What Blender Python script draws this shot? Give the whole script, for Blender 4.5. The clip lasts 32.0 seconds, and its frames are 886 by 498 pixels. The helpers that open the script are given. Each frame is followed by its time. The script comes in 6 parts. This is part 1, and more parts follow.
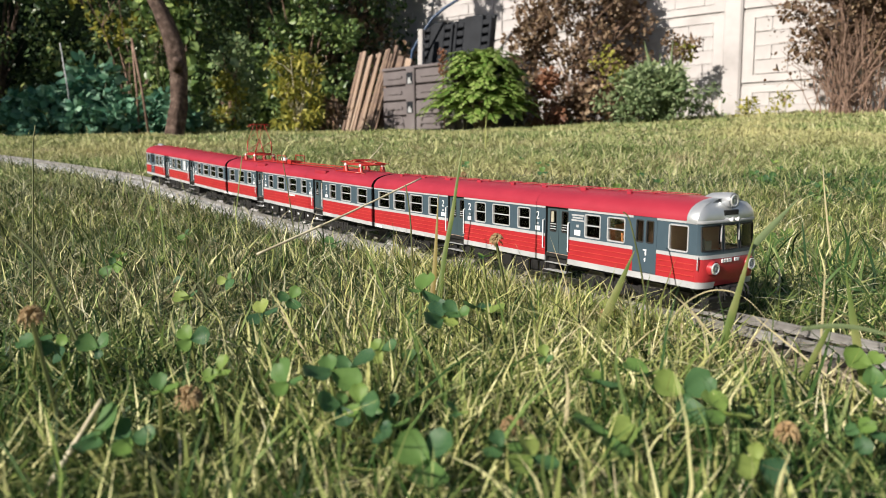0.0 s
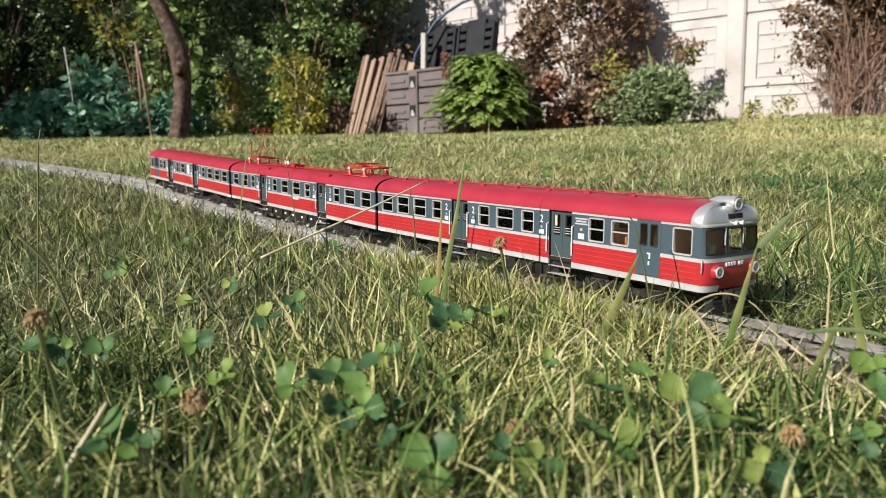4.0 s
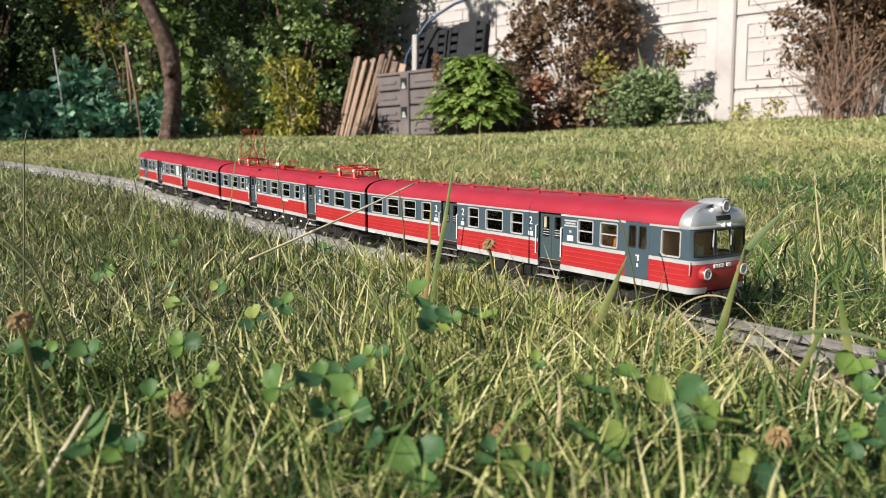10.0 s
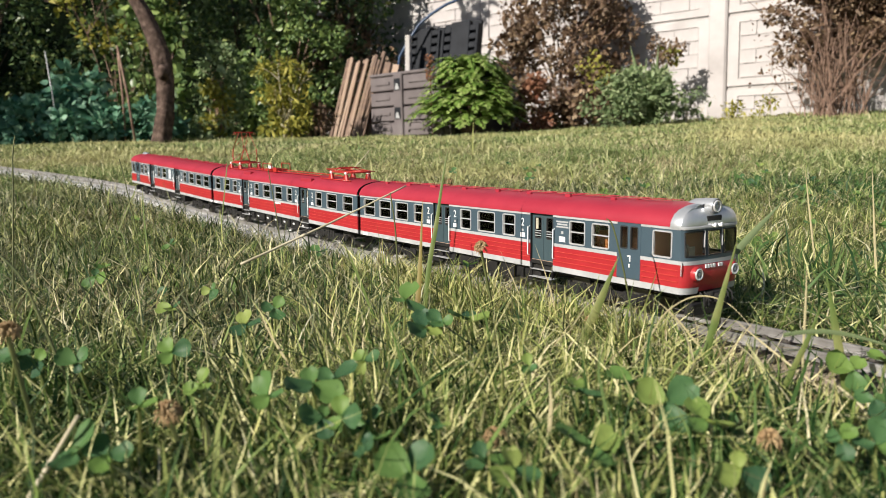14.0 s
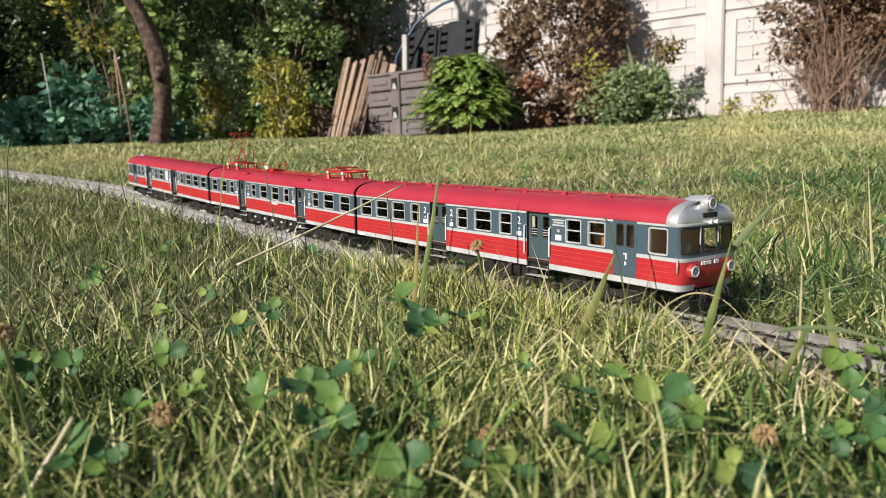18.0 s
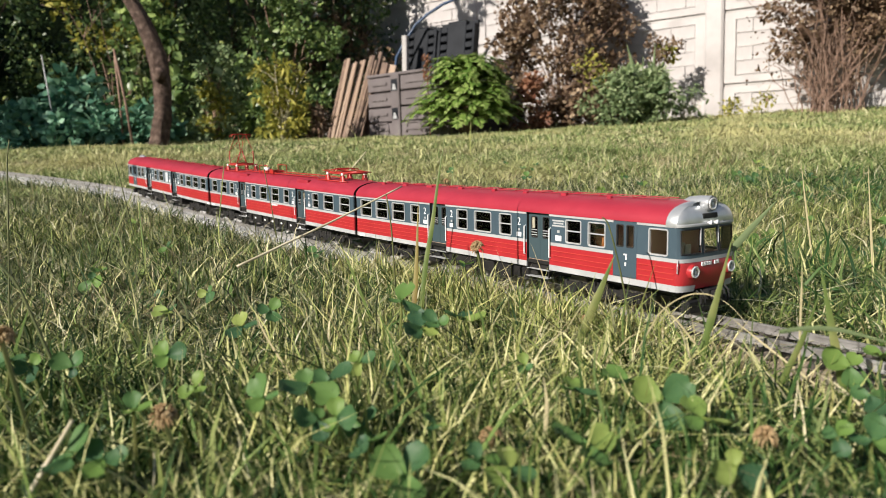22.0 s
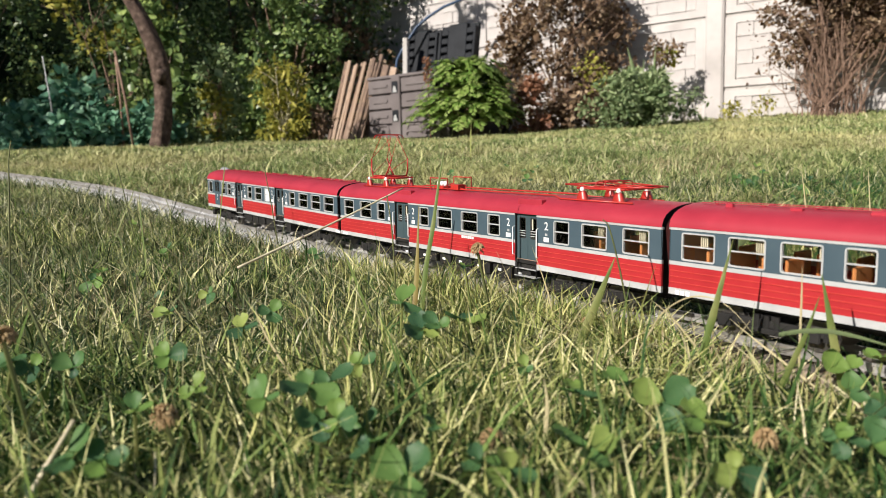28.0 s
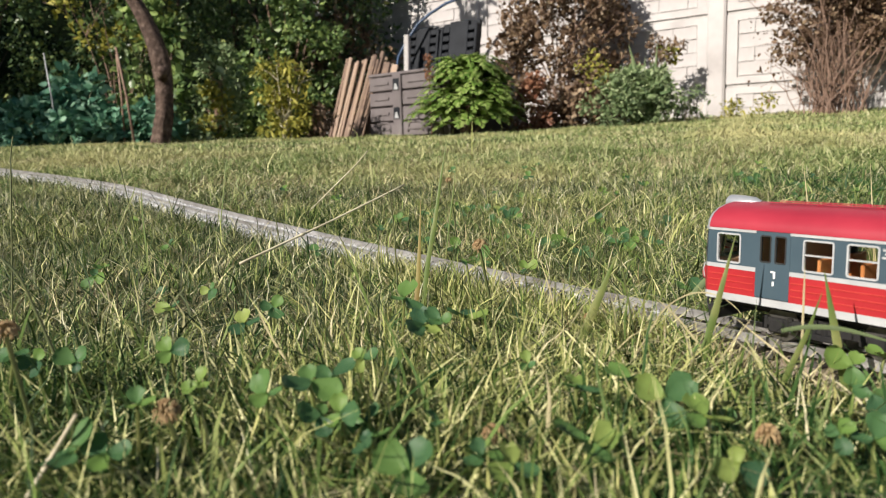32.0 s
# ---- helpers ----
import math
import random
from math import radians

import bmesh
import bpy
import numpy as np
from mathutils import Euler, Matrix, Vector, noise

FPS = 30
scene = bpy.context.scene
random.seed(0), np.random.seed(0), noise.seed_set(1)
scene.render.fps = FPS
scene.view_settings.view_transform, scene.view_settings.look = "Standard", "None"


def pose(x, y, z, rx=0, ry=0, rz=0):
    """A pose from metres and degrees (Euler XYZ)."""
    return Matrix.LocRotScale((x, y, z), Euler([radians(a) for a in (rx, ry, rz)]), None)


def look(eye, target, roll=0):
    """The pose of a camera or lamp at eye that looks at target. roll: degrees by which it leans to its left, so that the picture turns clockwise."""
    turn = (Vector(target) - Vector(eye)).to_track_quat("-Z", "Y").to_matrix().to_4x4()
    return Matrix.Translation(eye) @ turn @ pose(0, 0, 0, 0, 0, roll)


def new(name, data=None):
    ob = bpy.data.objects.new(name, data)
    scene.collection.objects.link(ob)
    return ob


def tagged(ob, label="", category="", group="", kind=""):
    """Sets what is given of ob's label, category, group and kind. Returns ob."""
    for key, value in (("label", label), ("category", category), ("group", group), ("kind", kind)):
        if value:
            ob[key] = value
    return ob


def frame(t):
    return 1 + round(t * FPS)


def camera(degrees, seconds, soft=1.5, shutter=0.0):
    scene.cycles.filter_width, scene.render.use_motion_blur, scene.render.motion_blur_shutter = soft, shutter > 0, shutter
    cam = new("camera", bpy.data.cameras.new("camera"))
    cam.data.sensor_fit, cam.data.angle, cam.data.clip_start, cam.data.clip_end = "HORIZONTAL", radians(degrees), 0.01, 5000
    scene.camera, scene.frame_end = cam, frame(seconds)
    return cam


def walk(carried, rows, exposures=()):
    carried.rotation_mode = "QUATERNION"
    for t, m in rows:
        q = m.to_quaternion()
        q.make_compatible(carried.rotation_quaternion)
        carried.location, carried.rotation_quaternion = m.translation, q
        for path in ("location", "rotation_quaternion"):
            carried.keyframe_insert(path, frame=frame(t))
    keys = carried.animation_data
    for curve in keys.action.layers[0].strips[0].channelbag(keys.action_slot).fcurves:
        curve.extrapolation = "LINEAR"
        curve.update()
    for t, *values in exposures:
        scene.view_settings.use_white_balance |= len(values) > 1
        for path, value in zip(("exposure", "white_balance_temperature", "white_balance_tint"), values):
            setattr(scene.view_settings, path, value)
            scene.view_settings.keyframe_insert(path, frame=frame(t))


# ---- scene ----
FOV = 62.31
PATH = [
    (0, -0.00278, -0.00091, 0.06163, 82.562, 0.620, 0.870),
    (0.5, -0.00291, -0.00096, 0.06181, 82.582, 0.555, 0.788),
    (1, -0.00271, -0.00092, 0.06183, 82.622, 0.639, 0.827),
    (1.5, -0.00257, -0.00108, 0.06192, 82.668, 0.758, 0.906),
    (2, -0.00297, -0.00107, 0.06183, 82.708, 0.683, 0.964),
    (2.5, -0.00312, -0.00112, 0.06169, 82.778, 0.602, 1.018),
    (3, -0.00315, -0.00113, 0.06174, 82.814, 0.621, 1.054),
    (3.5, -0.00310, -0.00112, 0.06170, 82.833, 0.666, 1.078),
    (5.5, -0.00353, -0.00099, 0.06144, 82.849, 0.494, 1.125),
    (6, -0.00329, -0.00112, 0.06149, 82.844, 0.506, 1.067),
    (6.5, -0.00297, -0.00134, 0.06149, 82.879, 0.573, 1.008),
    (7, -0.00306, -0.00101, 0.06147, 82.914, 0.510, 0.895),
    (7.5, -0.00298, -0.00103, 0.06149, 83.017, 0.493, 0.840),
    (8, -0.00276, -0.00084, 0.06155, 83.030, 0.509, 0.739),
    (8.5, -0.00263, -0.00070, 0.06147, 83.028, 0.537, 0.653),
    (9, -0.00255, -0.00074, 0.06152, 83.008, 0.616, 0.618),
    (9.5, -0.00240, -0.00081, 0.06161, 82.988, 0.576, 0.542),
    (10, -0.00223, -0.00072, 0.06167, 82.963, 0.560, 0.424),
    (10.5, -0.00188, -0.00067, 0.06185, 82.939, 0.665, 0.313),
    (11, -0.00150, -0.00064, 0.06192, 82.930, 0.830, 0.300),
    (11.5, -0.00175, -0.00034, 0.06186, 82.925, 0.766, 0.256),
    (12, -0.00172, -0.00044, 0.06186, 82.947, 0.744, 0.270),
    (12.5, -0.00170, -0.00046, 0.06185, 82.940, 0.795, 0.236),
    (13, -0.00140, -0.00032, 0.06198, 82.889, 0.833, 0.151),
    (13.5, -0.00102, -0.00012, 0.06229, 82.906, 0.971, 0.052),
    (14, -0.00083, 0.00001, 0.06260, 82.959, 1.092, -0.021),
    (14.5, 0.00008, 0.00012, 0.06287, 82.810, 1.503, -0.182),
    (16.5, -0.00007, 0.00004, 0.06269, 82.896, 1.454, -0.130),
    (17, -0.00008, 0.00020, 0.06258, 82.931, 1.435, -0.174),
    (17.5, 0.00011, -0.00016, 0.06248, 82.922, 1.542, -0.128),
    (18, 0.00022, 0.00012, 0.06245, 82.911, 1.536, -0.170),
    (18.5, -0.00002, -0.00004, 0.06238, 82.939, 1.425, -0.188),
    (19, -0.00001, -0.00001, 0.06242, 82.955, 1.464, -0.183),
    (19.5, -0.00004, 0.00000, 0.06231, 82.951, 1.466, -0.175),
    (20, 0.00000, -0.00003, 0.06246, 82.902, 1.482, -0.139),
    (20.5, 0.00008, 0.00028, 0.06252, 82.938, 1.553, -0.216),
    (21, 0.00006, 0.00026, 0.06247, 82.972, 1.559, -0.233),
    (21.5, 0.00012, 0.00018, 0.06265, 83.008, 1.641, -0.208),
    (22, 0.00032, 0.00033, 0.06262, 82.954, 1.654, -0.169),
    (22.5, 0.00017, 0.00013, 0.06273, 82.966, 1.600, -0.170),
    (23, 0.00016, 0.00014, 0.06272, 83.014, 1.612, -0.169),
    (23.5, 0.00009, 0.00027, 0.06262, 83.030, 1.578, -0.179),
    (24, 0.00015, 0.00048, 0.06255, 83.015, 1.647, -0.217),
    (24.5, 0.00024, 0.00023, 0.06248, 83.030, 1.606, -0.197),
    (25, 0.00030, 0.00012, 0.06267, 83.047, 1.582, -0.232),
    (25.5, 0.00026, 0.00023, 0.06284, 83.076, 1.638, -0.275),
    (27.5, 0.00013, 0.00007, 0.06244, 83.129, 1.566, -0.159),
    (28, 0.00007, -0.00005, 0.06248, 83.140, 1.471, -0.149),
    (28.5, -0.00004, 0.00001, 0.06242, 83.085, 1.465, -0.124),
    (29, -0.00003, -0.00002, 0.06215, 83.024, 1.466, -0.128),
    (29.5, 0.00016, 0.00001, 0.06240, 82.964, 1.467, -0.173),
    (30, 0.00015, 0.00004, 0.06243, 82.956, 1.438, -0.175),
    (30.5, 0.00002, 0.00001, 0.06241, 82.906, 1.453, -0.169),
    (31, -0.00004, -0.00004, 0.06225, 82.901, 1.450, -0.123),
    (31.5, 0.00006, -0.00005, 0.06209, 82.902, 1.452, -0.067),
    (32, -0.00031, -0.00006, 0.06199, 82.940, 1.391, -0.068),
]

cam = camera(FOV, 32.0, soft=0.5)
# a small lens focused on the train: the garden behind and the nearest leaves are soft
cam.data.dof.use_dof = True
cam.data.dof.focus_distance = 0.38
cam.data.dof.aperture_fstop = 25.0
walk(cam, [(r[0], pose(*r[1:])) for r in PATH])

# ---- light ----
SUN_EL = radians(29)
sun_dir = Vector((-0.75 * math.cos(SUN_EL), -0.66 * math.cos(SUN_EL), math.sin(SUN_EL)))
world = bpy.data.worlds.new("sky")
scene.world = world
world.use_nodes = True
wn = world.node_tree
sky = wn.nodes.new("ShaderNodeTexSky")
sky.sky_type = "NISHITA"
sky.sun_disc = False
sky.sun_elevation = SUN_EL
sky.sun_rotation = math.atan2(sun_dir.x, sun_dir.y)
wn.nodes["Background"].inputs["Strength"].default_value = 0.055
wn.links.new(sky.outputs[0], wn.nodes["Background"].inputs["Color"])
sun = new("sun", bpy.data.lights.new("sun", "SUN"))
sun.data.energy = 5.0
sun.data.angle = radians(0.6)
sun.data.color = (1.0, 0.92, 0.82)
sun.matrix_world = look(sun_dir * 20, (0, 0, 0))
scene.view_settings.exposure = 0.50


# ---- materials ----
def mat(name, rough=0.6, metal=0.0, spec=0.5):
    m = bpy.data.materials.new(name)
    m.use_nodes = True
    b = m.node_tree.nodes["Principled BSDF"]
    b.inputs["Roughness"].default_value = rough
    b.inputs["Metallic"].default_value = metal
    b.inputs["Specular IOR Level"].default_value = spec
    return m, m.node_tree, b


def add(nt, kind, **values):
    n = nt.nodes.new(kind)
    for k, v in values.items():
        n.inputs[k.replace("_", " ")].default_value = v
    return n


def ramp(nt, fac, stops):
    r = nt.nodes.new("ShaderNodeValToRGB")
    els = r.color_ramp.elements
    while len(els) < len(stops):
        els.new(0.5)
    for e, (p, c) in zip(els, stops):
        e.position = p
        e.color = (*c, 1)
    nt.links.new(fac, r.inputs[0])
    return r.outputs[0]


def noise_fac(nt, scale, detail=4, rough=0.6):
    tc = nt.nodes.new("ShaderNodeTexCoord")
    n = add(nt, "ShaderNodeTexNoise", Scale=scale, Detail=detail, Roughness=rough)
    nt.links.new(tc.outputs["Object"], n.inputs["Vector"])
    return n.outputs["Fac"]


def bump(nt, b, fac, strength, distance):
    n = add(nt, "ShaderNodeBump", Strength=strength, Distance=distance)
    nt.links.new(fac, n.inputs["Height"])
    nt.links.new(n.outputs[0], b.inputs["Normal"])


def varied(name, c1, c2, scale, rough=0.6, metal=0.0, spec=0.5, bump_d=0.0, fine=None, c3=None):
    """A surface that mottles between two or three colours, with fine relief."""
    m, nt, b = mat(name, rough, metal, spec)
    stops = [(0.32, c1), (0.68, c2)] if c3 is None else [(0.28, c1), (0.52, c2), (0.74, c3)]
    f = noise_fac(nt, scale)
    nt.links.new(ramp(nt, f, stops), b.inputs["Base Color"])
    if bump_d:
        bump(nt, b, noise_fac(nt, fine or scale * 4, 6), 0.6, bump_d)
    return m


def plant(name, stops, patch=None, trans=0.25, rough=0.5, spec=0.3, single=False):
    """Leaf or blade: a colour drawn per leaf, shifted over the lawn in patches; light shines through."""
    m, nt, b = mat(name, rough, 0, spec)
    pick = nt.nodes.new("ShaderNodeObjectInfo").outputs["Random"] if single else nt.nodes.new("ShaderNodeNewGeometry").outputs["Random Per Island"]
    col = ramp(nt, pick, stops)
    if patch:
        scale, c, amount = patch
        f = noise_fac(nt, scale, 3)
        mr = add(nt, "ShaderNodeMapRange", From_Min=0.45, From_Max=0.68, To_Min=0.0, To_Max=amount)
        nt.links.new(f, mr.inputs["Value"])
        mix = nt.nodes.new("ShaderNodeMix")
        mix.data_type = "RGBA"
        mix.inputs["B"].default_value = (*c, 1)
        nt.links.new(mr.outputs[0], mix.inputs["Factor"])
        nt.links.new(col, mix.inputs["A"])
        col = mix.outputs["Result"]
    nt.links.new(col, b.inputs["Base Color"])
    if trans:
        t = nt.nodes.new("ShaderNodeBsdfTranslucent")
        nt.links.new(col, t.inputs["Color"])
        ms = add(nt, "ShaderNodeMixShader")
        ms.inputs[0].default_value = trans
        nt.links.new(b.outputs[0], ms.inputs[1])
        nt.links.new(t.outputs[0], ms.inputs[2])
        nt.links.new(ms.outputs[0], nt.nodes["Material Output"].inputs["Surface"])
    return m


def glass(name, tint, gloss=0.06):
    m = bpy.data.materials.new(name)
    m.use_nodes = True
    nt = m.node_tree
    nt.nodes.clear()
    out = nt.nodes.new("ShaderNodeOutputMaterial")
    tr = add(nt, "ShaderNodeBsdfTransparent", Color=(*tint, 1))
    gl = add(nt, "ShaderNodeBsdfGlossy", Roughness=0.03)
    fr = add(nt, "ShaderNodeFresnel", IOR=1.45)
    ms = nt.nodes.new("ShaderNodeMixShader")
    nt.links.new(fr.outputs[0], ms.inputs[0])
    nt.links.new(tr.outputs[0], ms.inputs[1])
    nt.links.new(gl.outputs[0], ms.inputs[2])
    nt.links.new(ms.outputs[0], out.inputs["Surface"])
    return m


M = {}
M["red"] = varied("red_paint", (0.33, 0.021, 0.027), (0.39, 0.027, 0.033), 90, 0.32, 0, 0.5, 0.00003, 900)
M["roof_red"] = varied("roof_red_paint", (0.31, 0.022, 0.040), (0.37, 0.030, 0.050), 60, 0.42, 0, 0.45, 0.00004, 700)
M["red_metal"] = varied("red_metal", (0.34, 0.022, 0.018), (0.44, 0.034, 0.026), 200, 0.35)
M["rib"] = varied("rib_paint", (0.43, 0.034, 0.031), (0.50, 0.060, 0.050), 200, 0.3)
M["slate"] = varied("slate_paint", (0.048, 0.077, 0.100), (0.058, 0.090, 0.115), 80, 0.38, 0, 0.45, 0.00003, 900)
M["door_grey"] = varied("door_paint", (0.042, 0.068, 0.080), (0.052, 0.082, 0.094), 80, 0.36, 0, 0.45, 0.00003, 900)
M["light"] = varied("light_grey_paint", (0.35, 0.36, 0.37), (0.45, 0.46, 0.47), 100, 0.42)
M["silver"] = varied("silver_paint", (0.50, 0.52, 0.54), (0.58, 0.60, 0.62), 120, 0.30, 0.55)
M["white"] = varied("white_paint", (0.76, 0.77, 0.78), (0.82, 0.83, 0.84), 120, 0.5)
M["frosted"] = varied("frosted_pane", (0.62, 0.66, 0.70), (0.72, 0.76, 0.79), 120, 0.35)
M["black"] = varied("black_plastic", (0.010, 0.010, 0.011), (0.022, 0.021, 0.020), 150, 0.55, 0, 0.4, 0.0001, 600)
M["rubber"] = varied("rubber", (0.012, 0.012, 0.012), (0.02, 0.02, 0.02), 150, 0.7)
M["bellows"] = varied("bellows_rubber", (0.050, 0.012, 0.012), (0.10, 0.020, 0.020), 150, 0.7)
M["steel"] = varied("wheel_steel", (0.20, 0.19, 0.18), (0.34, 0.32, 0.30), 200, 0.35, 0.9)
M["chrome"] = varied("lamp_rim", (0.80, 0.80, 0.80), (0.88, 0.88, 0.88), 200, 0.22, 0.45)
M["lamp"] = varied("lamp_lens", (0.74, 0.75, 0.74), (0.88, 0.88, 0.87), 300, 0.12)
M["seat"] = varied("seat_plastic", (0.56, 0.21, 0.07), (0.66, 0.29, 0.11), 150, 0.45)
M["inner"] = varied("inner_wall", (0.50, 0.31, 0.21), (0.60, 0.39, 0.27), 60, 0.6)
M["curtain"] = varied("curtain", (0.50, 0.48, 0.38), (0.64, 0.61, 0.50), 400, 0.8)
M["glass"] = glass("tinted_glass", (0.95, 0.94, 0.92))
M["rail"] = varied("weathered_rail", (0.27, 0.255, 0.24), (0.55, 0.54, 0.53), 60, 0.38, 0.6, 0.5, 0.0002, 400)
M["sleeper"] = varied("sleeper_plastic", (0.045, 0.040, 0.035), (0.14, 0.125, 0.11), 90, 0.75, 0, 0.3, 0.0003, 500)
M["sleeper_pale"] = varied("pale_sleeper", (0.36, 0.36, 0.36), (0.64, 0.64, 0.64), 90, 0.85, 0, 0.2, 0.0003, 500)
M["bed"] = varied("sandy_bed", (0.24, 0.19, 0.145), (0.40, 0.33, 0.26), 60, 0.9, 0, 0.2, 0.0010, 260, (0.50, 0.43, 0.36))
M["ballast"] = varied("grey_ballast", (0.44, 0.44, 0.455), (0.62, 0.62, 0.635), 110, 0.9, 0, 0.2, 0.0012, 240, (0.80, 0.80, 0.81))
M["stone"] = plant("ballast_stone", [(0.0, (0.28, 0.28, 0.29)), (0.5, (0.60, 0.60, 0.61)), (1.0, (0.84, 0.84, 0.84))], None, 0, 0.85)
M["soil"] = varied("soil", (0.022, 0.020, 0.008), (0.05, 0.045, 0.018), 30, 0.95, 0, 0.1, 0.004, 120, (0.10, 0.09, 0.04))
M["grass"] = plant("grass_blade", [(0.0, (0.012, 0.036, 0.009)), (0.30, (0.038, 0.083, 0.019)), (0.52, (0.130, 0.198, 0.050)),
                                   (0.74, (0.34, 0.37, 0.130)), (1.0, (0.69, 0.66, 0.36))], (1.9, (0.36, 0.34, 0.12), 0.4), 0.08, 0.6, 0.2)
M["far_grass"] = plant("far_grass", [(0.0, (0.075, 0.135, 0.040)), (0.28, (0.165, 0.240, 0.072)), (0.55, (0.285, 0.350, 0.128)), (0.78, (0.43, 0.45, 0.205)), (1.0, (0.64, 0.62, 0.37))], (1.4, (0.55, 0.505, 0.245), 0.85), 0.2, 0.5, 0.3)
M["straw"] = plant("dry_grass", [(0.0, (0.13, 0.105, 0.048)), (0.45, (0.38, 0.325, 0.175)), (1.0, (0.72, 0.66, 0.44))], None, 0.12, 0.6, 0.2)
M["tangle"] = plant("tangled_grass", [(0.0, (0.015, 0.034, 0.012)), (0.40, (0.062, 0.092, 0.036)), (0.70, (0.26, 0.275, 0.140)), (1.0, (0.64, 0.61, 0.43))], None, 0.06, 0.6, 0.2)
# colour of the rank grass; also the darkened copy for the shady foreground lawn
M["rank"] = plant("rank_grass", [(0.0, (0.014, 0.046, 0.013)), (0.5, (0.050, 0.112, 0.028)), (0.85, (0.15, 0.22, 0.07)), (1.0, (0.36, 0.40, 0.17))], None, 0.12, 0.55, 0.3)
# brighter copy of the grass colours, with sunlight put into the tone
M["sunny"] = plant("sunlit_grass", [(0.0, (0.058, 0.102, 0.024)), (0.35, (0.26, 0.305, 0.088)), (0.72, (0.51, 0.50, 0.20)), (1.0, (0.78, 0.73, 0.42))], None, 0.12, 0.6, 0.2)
M["blade"] = plant("fresh_blade", [(0.0, (0.105, 0.165, 0.040)), (1.0, (0.15, 0.21, 0.055))], (55, (0.34, 0.33, 0.13), 0.75), 0.3, 0.45, 0.4)
M["iris"] = plant("iris_leaf", [(0.0, (0.16, 0.22, 0.10)), (1.0, (0.22, 0.28, 0.14))], None, 0.2, 0.5)
M["stalk"] = varied("dry_stalk", (0.40, 0.35, 0.23), (0.62, 0.57, 0.42), 80, 0.6)
M["dark_stalk"] = varied("dark_stalk", (0.05, 0.07, 0.018), (0.11, 0.12, 0.035), 80, 0.55)
M["brown_blade"] = varied("browned_blade", (0.16, 0.11, 0.025), (0.22, 0.19, 0.05), 60, 0.55)
M["clover"] = plant("clover_leaf", [(0.0, (0.028, 0.092, 0.055)), (0.45, (0.075, 0.180, 0.068)), (0.8, (0.160, 0.280, 0.062)), (1.0, (0.33, 0.40, 0.11))], (160, (0.19, 0.28, 0.08), 0.5), 0.38, 0.5, 0.3, True)
M["flower"] = varied("dried_flower", (0.24, 0.14, 0.06), (0.46, 0.34, 0.18), 300, 0.8)
M["concrete"] = varied("whitewashed_concrete", (0.36, 0.335, 0.33), (0.50, 0.475, 0.47), 2.2, 0.85, 0, 0.3, 0.004, 60, (0.60, 0.58, 0.575))
M["joint"] = varied("grimy_joint", (0.33, 0.315, 0.305), (0.50, 0.485, 0.475), 7, 0.9, 0, 0.2, 0.003, 60)
M["bark"] = varied("bark", (0.035, 0.025, 0.021), (0.11, 0.075, 0.060), 26, 0.9, 0, 0.2, 0.03, 70, (0.22, 0.165, 0.135))
M["twig"] = varied("twig", (0.15, 0.090, 0.062), (0.30, 0.20, 0.15), 20, 0.8)
M["board"] = plant("old_board", [(0.0, (0.15, 0.105, 0.085)), (0.5, (0.31, 0.225, 0.175)), (1.0, (0.46, 0.35, 0.27))], (11, (0.40, 0.28, 0.19), 0.6), 0, 0.85, 0.2, True)
M["bin"] = varied("bin_plastic", (0.115, 0.098, 0.100), (0.165, 0.145, 0.147), 5, 0.65, 0, 0.35, 0.001, 80)
M["crate"] = varied("crate_plastic", (0.007, 0.009, 0.013), (0.017, 0.020, 0.026), 8, 0.7, 0, 0.25)
M["hose"] = varied("hose", (0.020, 0.045, 0.095), (0.04, 0.08, 0.16), 12, 0.45)
M["leaf_dark"] = plant("leaf_dark", [(0.0, (0.022, 0.048, 0.018)), (0.5, (0.068, 0.124, 0.045)), (0.85, (0.165, 0.240, 0.084)), (1.0, (0.36, 0.39, 0.125))], None, 0.25, 0.4, 0.5)
M["leaf_blue"] = plant("leaf_blue", [(0.0, (0.050, 0.160, 0.110)), (0.7, (0.165, 0.345, 0.22)), (1.0, (0.30, 0.48, 0.33))], None, 0.25)
M["leaf_yellow"] = plant("leaf_yellow", [(0.0, (0.135, 0.162, 0.027)), (0.6, (0.338, 0.324, 0.061)), (1.0, (0.540, 0.486, 0.108))], None, 0.35)
M["leaf_green"] = plant("leaf_green", [(0.0, (0.072, 0.138, 0.046)), (0.6, (0.185, 0.275, 0.092)), (1.0, (0.34, 0.44, 0.14))], None, 0.3, 0.4, 0.5)
M["leaf_brown"] = plant("leaf_brown", [(0.0, (0.090, 0.058, 0.037)), (0.5, (0.213, 0.140, 0.092)), (0.85, (0.280, 0.202, 0.123)), (1.0, (0.470, 0.358, 0.246))], None, 0.25)
M["leaf_rust"] = plant("leaf_rust", [(0.0, (0.15, 0.055, 0.030)), (1.0, (0.38, 0.20, 0.12))], None, 0.25)
M["leaf_sage"] = plant("leaf_sage", [(0.0, (0.102, 0.162, 0.072)), (0.6, (0.240, 0.318, 0.150)), (1.0, (0.408, 0.480, 0.264))], None, 0.3)
M["frond"] = plant("fern_frond", [(0.0, (0.10, 0.20, 0.035)), (0.5, (0.25, 0.37, 0.085)), (1.0, (0.40, 0.50, 0.17))], None, 0.35)
# near black: the deep shade behind the trees is put into this colour
M["hedge"] = varied("shade_dark_hedge", (0.006, 0.011, 0.005), (0.016, 0.026, 0.010), 4, 0.95, 0, 0.05, 0.05, 9)


